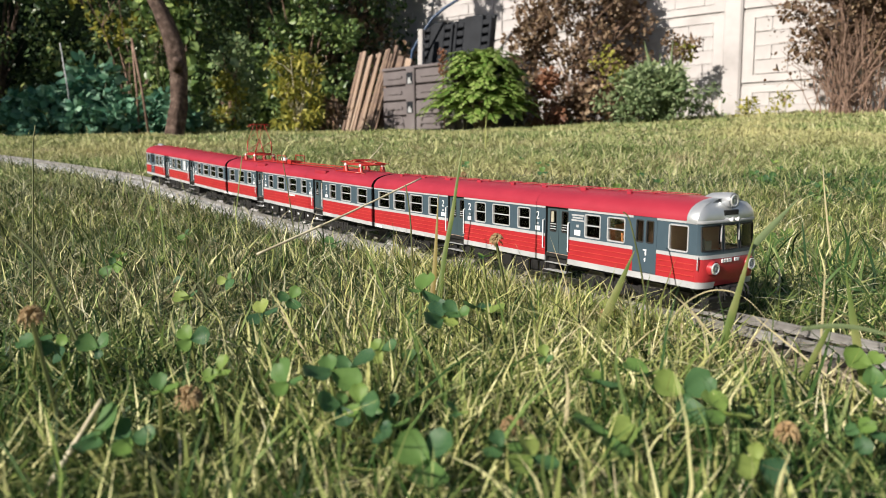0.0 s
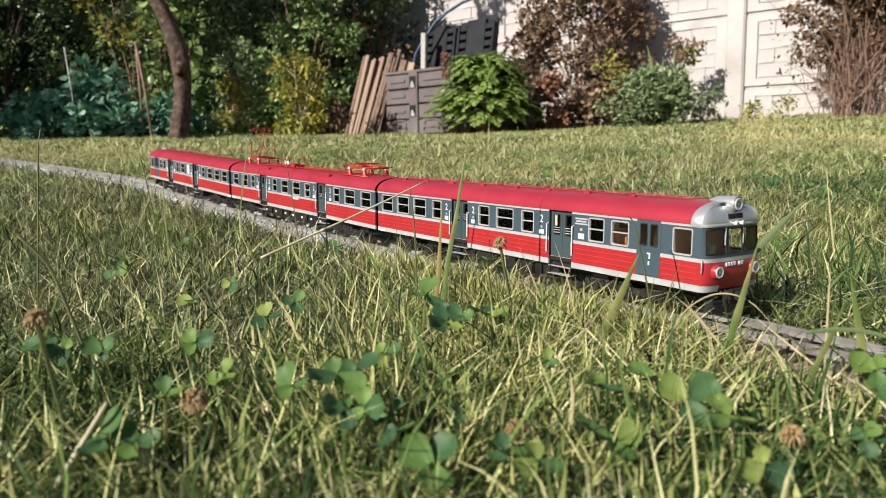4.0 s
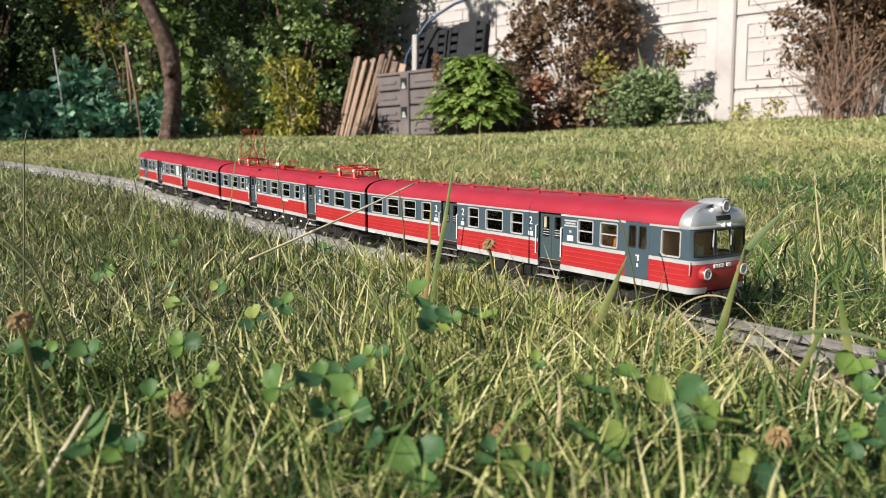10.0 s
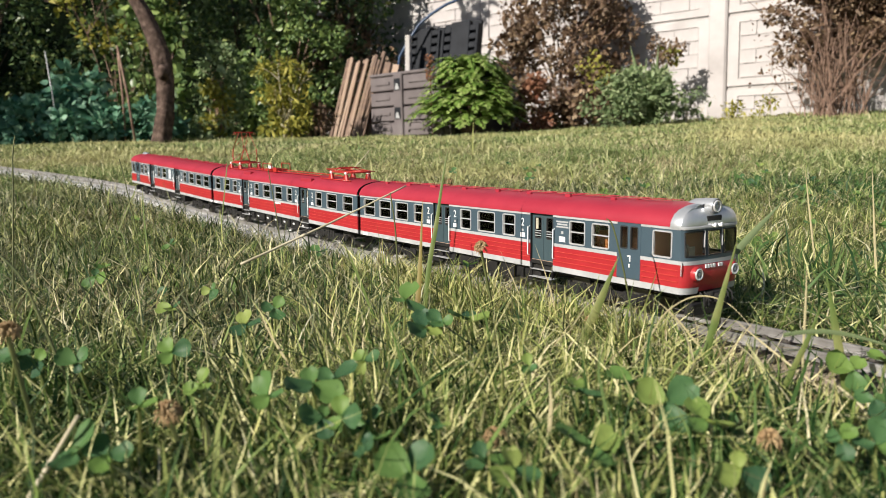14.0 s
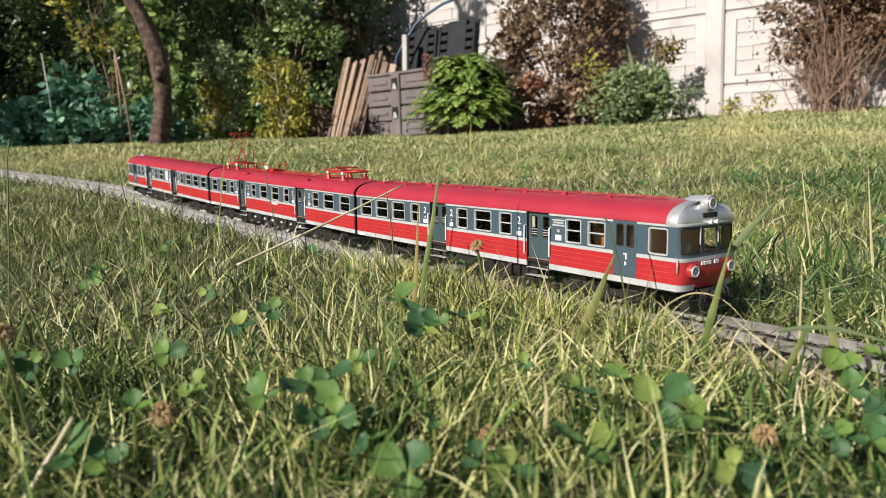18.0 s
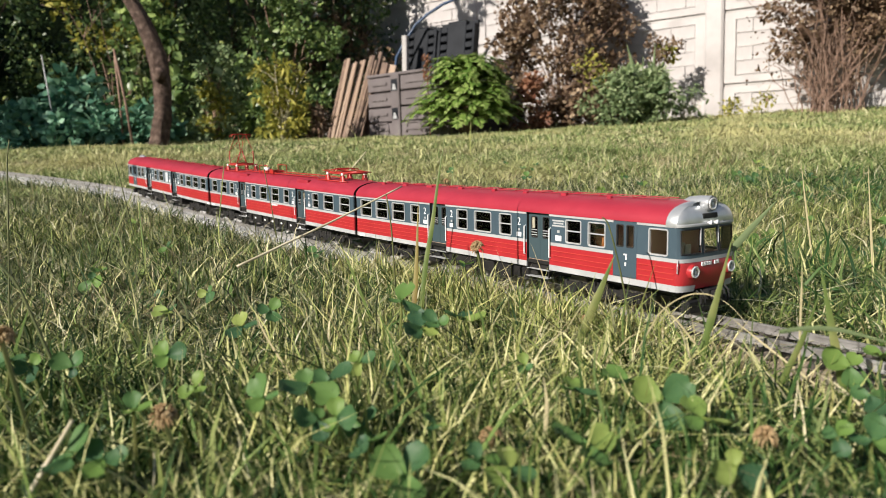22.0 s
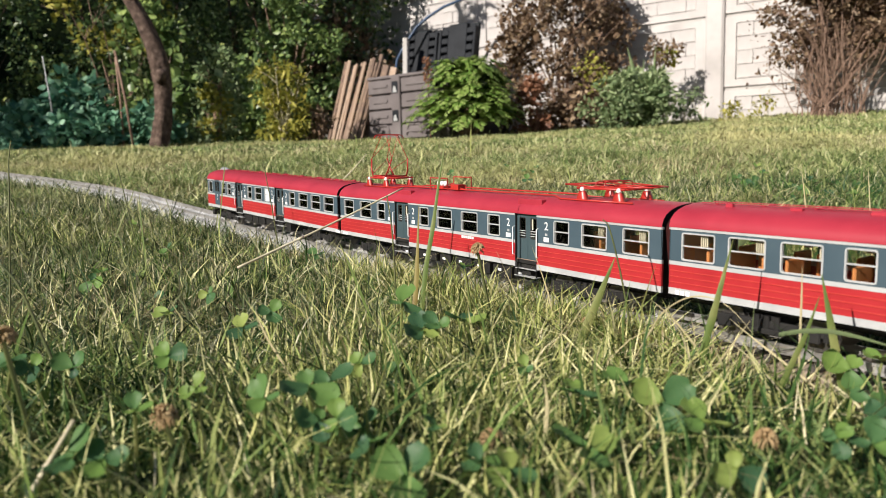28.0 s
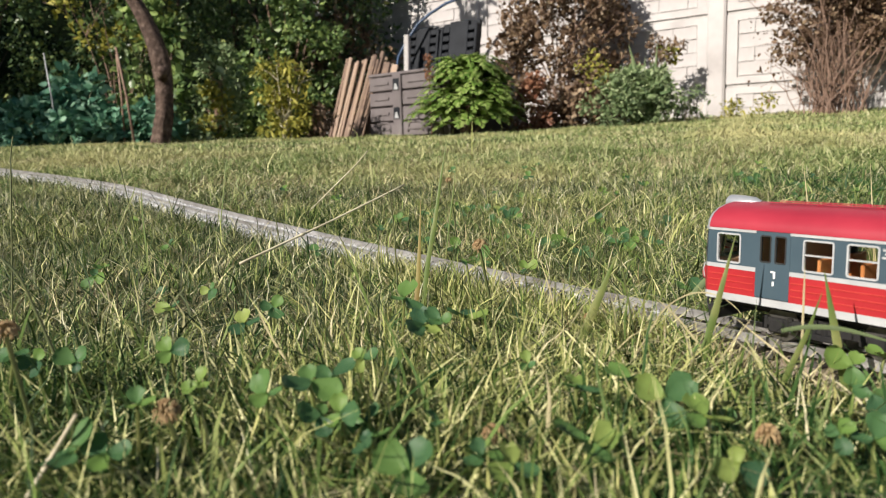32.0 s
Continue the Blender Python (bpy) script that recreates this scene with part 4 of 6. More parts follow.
    ring([(35.8, n - 0.5, HW + 0.35), (36.6, n - 0.3, HW + 0.55), (36.9, n - 0.6, HW + 0.4)]).out("rain_strip", M["light"], car, "pale rain strip over the windscreen", True, k)
    # top lamp in its fairing
    f = Geo()
    rows = []
    for x, r in ((h - 9, 1.2), (h - 6.5, 2.4), (h - 2, 2.9), (h + 2.2, 3.0), (h + 3.0, 2.8)):
        rows.append([(x, r * 1.1 * math.cos(a * math.pi / 8), 43.7 + r * 0.98 * math.sin(a * math.pi / 8)) for a in range(16)])
    f.loft(rows, True)
    fair = f.out("lamp_fairing", M["silver"], car, "silver fairing of the top headlamp", True, k)
    lamp(fair, (h + 2.7, 0, 43.7), 2.3, k)
    for sg in (-1, 1):
        u = sg * 0.66
        x, y, z = nose_rows([(19.6, n + 0.5, HW)], [u], h)[0][0]
        f = Geo().loft([[(x + d, y + r * math.cos(a * math.pi / 8), z + r * math.sin(a * math.pi / 8)) for a in range(16)] for d, r in ((-2.5, 3.0), (0.3, 2.8), (1.2, 2.5))], True)
        hp = f.out("headlamp", M["red"], car, "round headlamp with a bright rim", True, k)
        lamp(hp, (x + 0.9, y, z), 2.2, k)
    for i in range(7):
        if i != 4:
            x = plan_nose((-5.6 + i * 1.5) / HW, n + 0.6) + h
            Geo().box(x - 0.3, x + 0.05, -5.6 + i * 1.5 - 0.5, -5.6 + i * 1.5 + 0.5, 21.4, 22.7).out("lettering_bar", M["white"], car, k=k)
    for sg in (-1, 1):
        Geo().tube([(h + 0.9, sg * 16.7, 24.2), (h + 1.2, sg * 17.2, 22), (h + 0.9, sg * 16.8, 19.2)], 0.22, 5).out("grab_handle", M["light"], car, k=k)
    for y in (-1.2, 2.4):
        Geo().tube([(h + n - 2.0, y, 36.6), (h + n - 0.2, y, 36.7), (h + n + 0.7, y, 36.9)], [0.5, 0.6, 0.95], 8).out("horn", M["white"], car, "small white horn", True, k)
    # coupler, hoses, rail guard
    Geo().box(h - 2, h + 4.6, -3.2, 3.2, 8.2, 12.6, 0.5).box(h + 4.4, h + 7.2, -2.2, 2.2, 8.4, 12.0, 0.5).out("coupler", M["black"], car, "black automatic coupler", k=k)
    for y in (-8.5, -6.0, 6.0, 8.5):
        Geo().tube([(h + 3.2, y, 12.4), (h + 5.0, y, 11.0), (h + 5.3, y, 8.0), (h + 4.0, y + 0.6, 6.2)], 0.4, 5).out("brake_hose", M["rubber"], car, k=k)
    Geo().box(h - 1, h + 2.6, -12, 12, 3.6, 8.5, 0.5).out("rail_guard", M["black"], car, k=k)
    Geo().box(h - 14, h - 13.4, -HW + 1.1, HW - 1.1, 15.8, 36.5).box(h - 3, h + 1.2, -11, 11, 22, 25.2, 0.5).out("driver_desk", M["inner"], car, "brown driver's desk", k=k)
    Geo().box(h - 9, h - 5, -9, -4, 19, 29, 0.5).box(h + 0.6, h + 1.3, -13, -9.5, 25.8, 29.5, 0.2).out("driver_seat", M["curtain"], car, "pale driver's seat", k=k)


def lamp(parent, c, r, k):
    x, y, z = c
    ring = Geo().loft([[(x + d, y + q * math.cos(a * math.pi / 8), z + q * math.sin(a * math.pi / 8)) for a in range(16)] for d, q in ((-0.4, r), (0.6, r), (0.7, r * 0.78), (0.1, r * 0.72))], True)
    ring.out("lamp_rim", M["chrome"], parent, "chrome lamp rim", True, k)
    lens = Geo().loft([[(x + d, y + q * math.cos(a * math.pi / 8), z + q * math.sin(a * math.pi / 8)) for a in range(16)] for d, q in ((0.1, r * 0.72), (0.35, r * 0.4), (0.42, 0.05))], True)
    lens.out("lamp_lens", M["lamp"], parent, "clear lamp lens", True, k)
    q = r * 0.42
    Geo().tube([(x + 0.42, y + q * math.cos(a * math.pi / 8), z + q * math.sin(a * math.pi / 8)) for a in range(17)], 0.16, 5, False).out("lamp_ring", M["steel"], parent, "inner ring of the lamp", True, k)


def roof_lines(car, L, k, x1):
    """Catwalk, conduits and vents on a trailer's roof."""
    g = Geo()
    for y in (-3.4, 3.4):
        g.box(-L / 2 + 4, x1, y - 0.45, y + 0.45, 44.75, 45.0)
    x = -L / 2 + 10
    while x < x1:
        g.box(x - 0.5, x + 0.5, -3.6, 3.6, 44.2, 44.8)
        x += 18
    g.out("roof_walkway", M["roof_red"], car, "red roof walkway", k=k)
    rnd = random.Random(8)
    x = -L / 2 + 16
    while x < x1 - 6:
        Geo().box(x, x + rnd.uniform(2, 5), -7.2, -5.6, 43.4, 44.8 + rnd.uniform(0, .5), 0.2).out("roof_vent", M["roof_red"], car, "small red roof vent", k=k)
        x += rnd.uniform(22, 34)


def bellows(car, x0, x1, k):
    """Folded gangway bellows, a little inside the car's outline."""
    rows = []
    for i in range(5):
        f = 0.80 if i % 2 else 0.88
        x = x0 + (x1 - x0) * i / 4
        prof = [(y * f, 14 + (z - 14) * (0.90 + 0.04 * (i % 2 == 0))) for y, z in ROOF]
        rows.append([(x, -13.2 * f, 14)] + [(x, -y, z) for y, z in prof] + [(x, y, z) for y, z in prof[-2::-1]] + [(x, 13.2 * f, 14)])
    Geo().loft(rows).out("gangway", M["bellows"], car, "dark red-brown gangway bellows", k=k)


def end_car(name, label, frosted, cap):
    L = 239.0
    h = L / 2
    k = 0.001
    car = empty(name, Matrix(), label, "train car", "cars of the model train")
    f = lambda m: h - m
    pairs = [(3.6, 12.3), (33.7, 43.0), (46.9, 55.8), (90.8, 99.6), (105.6, 118.8), (124.4, 133.3), (167.5, 176.5), (183.0, 196.4), (201.6, 215.0), (220.2, 233.6)]
    wins = [(f(b), f(a)) for a, b in pairs]
    doors = [(f(80.4), f(65.7)), (f(157.6), f(142.9))]
    cabd = [(f(29.5), f(17.9))]
    fz = [(f(133.3), f(124.4))] if frosted else []
    labels = [("sign", f(60.2)), ("2", f(85.6)), ("2", f(138.0)), ("2", f(162.4)), ("tare", f(236))]
    for sg in (-1, 1):
        side_parts(car, L, wins, doors, cabd, fz, sg, labels)
    Geo().loft([roof_rows(-h), roof_rows(h - cap)]).out("roof", M["roof_red"], car, "matt red rounded roof", True, k)
    e = roof_rows(-h + 0.3)
    obj("end_wall", [(-h + 0.3, -HW, SILL)] + e + [(-h + 0.3, HW, SILL)], [list(range(len(e) + 2))], M["black"], car, "dark end wall", k=k)
    roof_lines(car, L, k, h - 14)
    bellows(car, -h - 2.1, -h + 0.2, k)
    interior(car, L, k, True)
    under_gear(car, L, False, k)
    nose(car, h, cap, k)
    sets = bogie(car, -83) + bogie(car, 80)
    return car, sets


def pantograph(car, xc, raised, k=0.001):
    base = Geo()
    for dx in (-10, 10):
        for y in (-8.5, 8.5):
            base.loft([[(xc + dx - w, y - 0.9, z), (xc + dx + w, y - 0.9, z), (xc + dx + w, y + 0.9, z), (xc + dx - w, y + 0.9, z)] for w, z in ((2.9, 42.2), (2.6, 44.6), (1.3, 47.6))], True)
            base.box(xc + dx - 1.3, xc + dx + 1.3, y - 0.9, y + 0.9, 47.2, 47.62)
    for y in (-8.5, 8.5):
        base.tube([(xc - 13, y, 48.9), (xc + 13, y, 48.9)], 0.55, 6)
        base.tube([(xc - 5, y * 0.7, 49.4), (xc + 5, y * 0.7, 49.4)], 0.65, 6)
    for dx in (-12, -5, 5, 12):
        base.tube([(xc + dx, -8.5, 48.9), (xc + dx, 8.5, 48.9)], 0.5, 6)
    b = base.out("pantograph", M["red_metal"], car, "red raised pantograph" if raised else "red folded pantograph", True, k)
    for dx in (-10, 10):
        for y in (-8.5, 8.5):
            Geo().tube([(xc + dx, y, 47.5), (xc + dx, y, 48.4), (xc + dx, y, 49.4)], [0.9, 1.2, 0.8], 8).out("insulator", M["white"], b, "white insulator", True, k)
    rods = []
    if raised:
        kz, tz = 60.5, 74.5
        for sg in (-1, 1):
            for y0, y1 in ((-7.5, -5.6), (7.5, 5.6)):
                rods.append(([(xc + sg * 7.5, y0, 50.0), (xc + sg * 10.0, y0 * 0.92, 54.0), (xc + sg * 12.0, y1, kz)], 0.46))
                rods.append(([(xc + sg * 12.0, y1, kz), (xc + sg * 3.0, y1 * 0.62, tz)], 0.20))
            rods.append(([(xc + sg * 7.5, -7.5, 50.0), (xc + sg * 7.5, 7.5, 50.0)], 0.45))
            rods.append(([(xc + sg * 8.0, -7.2, 51.6), (xc + sg * 11.6, 5.6, kz - 0.6)], 0.16))
            rods.append(([(xc + sg * 12.0, -5.6, kz), (xc + sg * 4.2, 3.4, tz - 2)], 0.14))
        hz = tz
    else:
        for sg in (-1, 1):
            for y0, y1 in ((-7.5, -5.0), (7.5, 5.0)):
                rods.append(([(xc + sg * 3, y0, 49.4), (xc + sg * 23.0, y1, 50.0)], 0.36))
                rods.append(([(xc + sg * 23.0, y1, 50.0), (xc + sg * 1.2, y1 * 0.7, 51.2)], 0.26))
            rods.append(([(xc + sg * 23.0, -5.6, 50.0), (xc + sg * 23.0, 5.6, 50.0)], 0.30))
            rods.append(([(xc + sg * 8, -7.5, 49.4), (xc + sg * 8, 7.5, 49.4)], 0.30))
            rods.append(([(xc + sg * 14, -5, 50.2), (xc + sg * 6, 5, 50.9)], 0.20))
            rods.append(([(xc + sg * 20, 4, 50.3), (xc + sg * 9, -6, 50.6)], 0.20))
        hz = 51.4
    for pts, rr in rods:
        Geo().tube(pts, rr, 6).out("arm", M["red_metal"], b, "", True, k)
    hd = Geo()
    for dx in (-2.4, 2.4):
        hd.tube([(xc + dx, -9.2, hz - 1.8), (xc + dx, -8.0, hz + 0.1), (xc + dx, -6, hz + 0.5), (xc + dx, 6, hz + 0.5), (xc + dx, 8.0, hz + 0.1), (xc + dx, 9.2, hz - 1.8)], 0.30, 6)
    for y in (-4, 4):
        hd.tube([(xc - 2.4, y, hz + 0.3), (xc + 2.4, y, hz + 0.3)], 0.3, 5)
    hd.out("contact_bow", M["red_metal"], b, "red contact bow", True, k)


def motor_car():
    L = 255.0
    h = L / 2
    k = 0.001
    car = empty("train_motor_car", Matrix(), "red and slate-grey middle car of a model train with two pantographs", "train car", "cars of the model train")
    f = lambda m: h - m
    half = [(5.9, 18.6), (26.8, 40.5), (47.7, 56.8), (93.2, 102.1), (110.2, 123.4)]
    pairs = half + [(L - b, L - a) for a, b in half]
    wins = [(f(b), f(a)) for a, b in pairs]
    doors = [(f(82.2), f(67.6)), (f(L - 67.6), f(L - 82.2))]
    labels = [("2", f(61.6)), ("2", f(87)), ("2", f(L - 61.6)), ("2", f(L - 87)), ("number", f(118)), ("tare", f(L - 3))]
    for sg in (-1, 1):
        side_parts(car, L, wins, doors, [], [], sg, labels)
    Geo().loft([roof_rows(-h), roof_rows(h)]).out("roof", M["roof_red"], car, "matt red rounded roof", True, k)
    for x in (-h + 0.3, h - 0.3):
        e = roof_rows(x)
        obj("end_wall", [(x, -HW, SILL)] + e + [(x, HW, SILL)], [list(range(len(e) + 2))], M["black"], car, "dark end wall", k=k)
    for x in (-h - 1.1, h + 1.1):
        bellows(car, x - 0.9, x + 0.9, k)
    pantograph(car, f(38), False)
    pantograph(car, f(L - 35.6), True)
    for xc in (f(74.3), f(L - 74.3)):
        for sg in (-1, 1):
            Geo().box(xc - 8, xc + 8, min(sg * 14.9, sg * 12), max(sg * 14.9, sg * 12), 40.4, 43.3, 0.3).out("roof_vent_box", M["roof_red"], car, "flat red roof vent box", k=k)
    # conduits and switchgear between the pantographs
    for y, z in ((-9.6, 43.9), (9.6, 43.9)):
        Geo().tube([(f(20), y, z), (f(60), y, z), (f(66), y * 0.75, 44.9), (f(120), y * 0.75, 44.9), (f(170), y * 0.75, 44.9), (f(L - 66), y * 0.75, 44.9), (f(L - 58), y, z), (f(L - 20), y, z)], 0.4, 6).out("roof_conduit", M["red_metal"], car, "red roof conduit", True, k)
    sw = Geo().box(f(L - 96), f(L - 104), -8, -1, 44.4, 46.2, 0.3).box(f(L - 96), f(L - 104), 1, 8, 44.4, 46.2, 0.3)
    sw.tube([(f(L - 92), -8, 44), (f(L - 92), -8, 50.4), (f(L - 108), -8, 50.4), (f(L - 108), -8, 44)], 0.35, 5).tube([(f(L - 92), 8, 44), (f(L - 92), 8, 50.4), (f(L - 108), 8, 50.4), (f(L - 108), 8, 44)], 0.35, 5)
    s = sw.out("switchgear", M["red_metal"], car, "red roof switchgear", k=k)
    for x in (L - 97, L - 100, L - 103):
        Geo().tube([(f(x), -5.5, 46.2), (f(x), -5.5, 47.4), (f(x), -5.5, 48.8)], [1.0, 1.3, 0.9], 8).out("insulator", M["white"], s, "white insulator", True, k)
    Geo().box(f(L - 118), f(L - 112), -8.5, -3.5, 44.4, 47.4, 0.4).out("arrester_box", M["red_metal"], car, k=k)
    Geo().tube([(f(L - 108), -7, 47), (f(L - 112), -7, 48), (f(L - 116), -7, 46), (f(L - 122), -7, 45)], 0.3, 5).out("roof_cable", M["red_metal"], car, k=k)
    interior(car, L, k)
    under_gear(car, L, True, k)
    sets = bogie(car, -86) + bogie(car, 86)
    return car, sets


CAR1, SETS1 = end_car("train_control_car", "red and slate-grey front car of a model train with silver cab", False, 4.5)
CAR2, SETS2 = motor_car()
CAR3, SETS3 = end_car("train_control_car", "red and slate-grey rear model train car with a frosted window", True, 0.6)

TRAVEL = [(0, 0), (22.2, 0), (22.5, 0.0006), (23, 0.003), (23.5, 0.0072), (24, 0.0133), (24.5, 0.0218), (25, 0.034), (25.5, 0.0512), (27.5, 0.191), (28, 0.2365),
          (28.5, 0.286), (29, 0.3425), (29.5, 0.4008), (30, 0.4635), (30.5, 0.529), (31, 0.599), (31.5, 0.6735), (32, 0.754)]


def travelled(t):
    """Way of the train at t, gliding through the table."""
    T = TRAVEL
    if t <= 22.2:
        return 0.0
    i = max(j for j in range(len(T) - 1) if T[j][0] <= t)
    def slope(j):
        if j <= 1:
            return 0.0
        if j >= len(T) - 1:
            return (T[-1][1] - T[-2][1]) / (T[-1][0] - T[-2][0]) + 0.004
        a = (T[j][1] - T[j - 1][1]) / (T[j][0] - T[j - 1][0])
        b = (T[j + 1][1] - T[j][1]) / (T[j + 1][0] - T[j][0])
        ha, hb = T[j][0] - T[j - 1][0], T[j + 1][0] - T[j][0]
        return (a * hb + b * ha) / (ha + hb)
    (t0, p0), (t1, p1) = T[i], T[i + 1]
    w = t1 - t0
    u = (t - t0) / w
    return (2 * u ** 3 - 3 * u * u + 1) * p0 + (u ** 3 - 2 * u * u + u) * w * slope(i) + (3 * u * u - 2 * u ** 3) * p1 + (u ** 3 - u * u) * w * slope(i + 1)


def car_pose(front, length, reverse, d):
    """Pose of a car on the track: it stands on its two bogies' pivots."""
    a, b = front + length * 0.17 - d, front + length * 0.83 - d
    pa, pb = rail_point(a), rail_point(b)
    fw = (pa - pb).normalized()
    if reverse:
        fw = -fw
    mid = (pa + pb) / 2
    left = Vector((0, 0, 1)).cross(fw).normalized()
    up = fw.cross(left)
    return Matrix.Translation(mid) @ Matrix((fw, left, up)).transposed().to_4x4()


GAP = 0.0040
CARS = ((CAR1, SETS1, 0.0, 0.239, False), (CAR2, SETS2, 0.239 + GAP, 0.255, False), (CAR3, SETS3, 0.239 + 0.255 + 2 * GAP, 0.239, True))


def motions():
    fine = [22.2 + i / 30 for i in range(int(9.8 * 30) + 1)]
    if fine[-1] < 32.0:
        fine.append(32.0)
    coarse = [0.0] + [22.2 + 0.1 * i for i in range(99)]
    for car, sets, front, length, rev in CARS:
        walk(car, [(t, car_pose(front, length, rev, travelled(t))) for t in coarse])
        sg = -1 if rev else 1
        for ws, x in sets:
            walk(ws, [(0.0, pose(x, 0, 0.00575))] + [(t, pose(x, 0, 0.00575, 0, sg * math.degrees(travelled(t) / 0.00575), 0)) for t in fine])


# ---- garden behind the lawn ----
def soil_at(x, y):
    return float(land(x, y)) - SOIL


def leaf_cloud(name, clumps, n, size, material, parent, label, seed, aspect=0.55, droop=0.3, flat=0.0):
    """A crown: small folded leaves scattered in clumps (x, y, z, radius), joined into one part."""
    r = np.random.RandomState(seed)
    cl = np.array(clumps)
    wgt = cl[:, 3] ** 2
    idx = r.choice(len(cl), n, p=wgt / wgt.sum())
    d = r.normal(0, 1, (n, 3))
    d /= np.linalg.norm(d, axis=1)[:, None]
    rad = cl[idx, 3] * r.uniform(0.15, 1.0, n) ** 0.5
    p = cl[idx, :3] + d * rad[:, None] * np.array([1, 1, 0.85])
    ax = d + r.normal(0, 0.8, (n, 3))
    ax[:, 2] = ax[:, 2] * (1 - flat) - droop
    ax /= np.linalg.norm(ax, axis=1)[:, None]
    up = r.normal(0, 0.6, (n, 3)) + np.array([0, -0.3, 0.8])
    side = np.cross(ax, up)
    side /= np.linalg.norm(side, axis=1)[:, None]
    nor = np.cross(side, ax)
    L = size * np.exp(r.normal(0, 0.3, n))[:, None]
    W = L * aspect * 0.5
    a = p
    b = p + ax * L * 0.35 + side * W - nor * W * 0.25
    b2 = p + ax * L * 0.70 + side * W * 0.75 - nor * W * 0.25
    c = p + ax * L
    e = p + ax * L * 0.35 - side * W - nor * W * 0.25
    e2 = p + ax * L * 0.70 - side * W * 0.75 - nor * W * 0.25
    verts = np.stack([a, b, b2, c, e2, e], 1).reshape(-1, 3)
    tri = np.array([(0, 1, 2), (0, 2, 3), (0, 3, 4), (0, 4, 5)])
    tris = (np.arange(n)[:, None, None] * 6 + tri[None]).reshape(-1, 3)
    ob = fast_mesh(name, verts, tris, material)
    ob.parent = parent
    if label:
        ob["label"] = label
    return ob


def clumps_in(x, y, z0, z1, rx, ry, n, r0, r1, seed, taper=0.4):
    rnd = random.Random(seed)
    out = []
    while len(out) < n:
        u, v, w = rnd.uniform(-1, 1), rnd.uniform(-1, 1), rnd.uniform(0, 1)
        if u * u + v * v > 1:
            continue
        f = 1 - taper * abs(2 * w - 0.8)
        out.append((x + u * rx * f, y + v * ry * f, z0 + w * (z1 - z0), rnd.uniform(r0, r1)))
    return out


def stems(x, y, z, top, n, spread, r, material, parent, seed, name="branch", sub=2):
    """Branches that rise from one foot, wavering, with twigs."""
    rnd = random.Random(seed)
    for i in range(n):
        g = Geo()
        a = rnd.uniform(0, 6.28)
        reach = spread * rnd.uniform(0.3, 1.0)
        hgt = (top - z) * rnd.uniform(0.6, 1.0)
        pts = []
        for k in range(6):
            t = k / 5
            pts.append(Vector((x + math.cos(a) * reach * t ** 1.3 + rnd.uniform(-1, 1) * 0.02 * t, y + math.sin(a) * reach * t ** 1.3 + rnd.uniform(-1, 1) * 0.02 * t, z - 0.02 + hgt * t)))
        g.tube(pts, [r * (1 - 0.8 * k / 5) for k in range(6)], 5)
        for j in range(sub):
            b = pts[rnd.randint(1, 4)]
            d = Vector((rnd.uniform(-1, 1), rnd.uniform(-1, 1), rnd.uniform(0.1, 1))) * hgt * 0.28
            g.tube([b, b + d * 0.5 + Vector((0, 0, 0.01)), b + d], [r * 0.5, r * 0.35, r * 0.15], 4)
        g.out(name, material, parent)


def shrub(name, label, category, x, y, height, rx, ry, leaves, size, material, seed, n_clumps=26, r0=0.07, r1=0.16, low=0.05, stem=M["twig"], n_stems=6, aspect=0.55, droop=0.3, taper=0.4, extra=None, stem_r=0.008):
    z = soil_at(x, y)
    root = empty(name, pose(0, 0, 0), label, category)
    stems(x, y, z, z + height * 0.95, n_stems, max(rx, ry) * 0.8, stem_r, stem, root, seed)
    leaf_cloud("foliage", clumps_in(x, y, z + low, z + height, rx, ry, n_clumps, r0, r1, seed, taper), leaves, size, material, root, "", seed, aspect, droop)
    for mt, cl, n, sz, lab in extra or ():
        leaf_cloud("foliage", cl, n, sz, mt, root, lab, seed + 50, aspect, droop)
    return root


# boughs above the bin whose shade falls on the fence
SHADING = clumps_in(-1.20, 5.20, 2.30, 2.90, 0.30, 0.22, 5, 0.09, 0.15, 9)


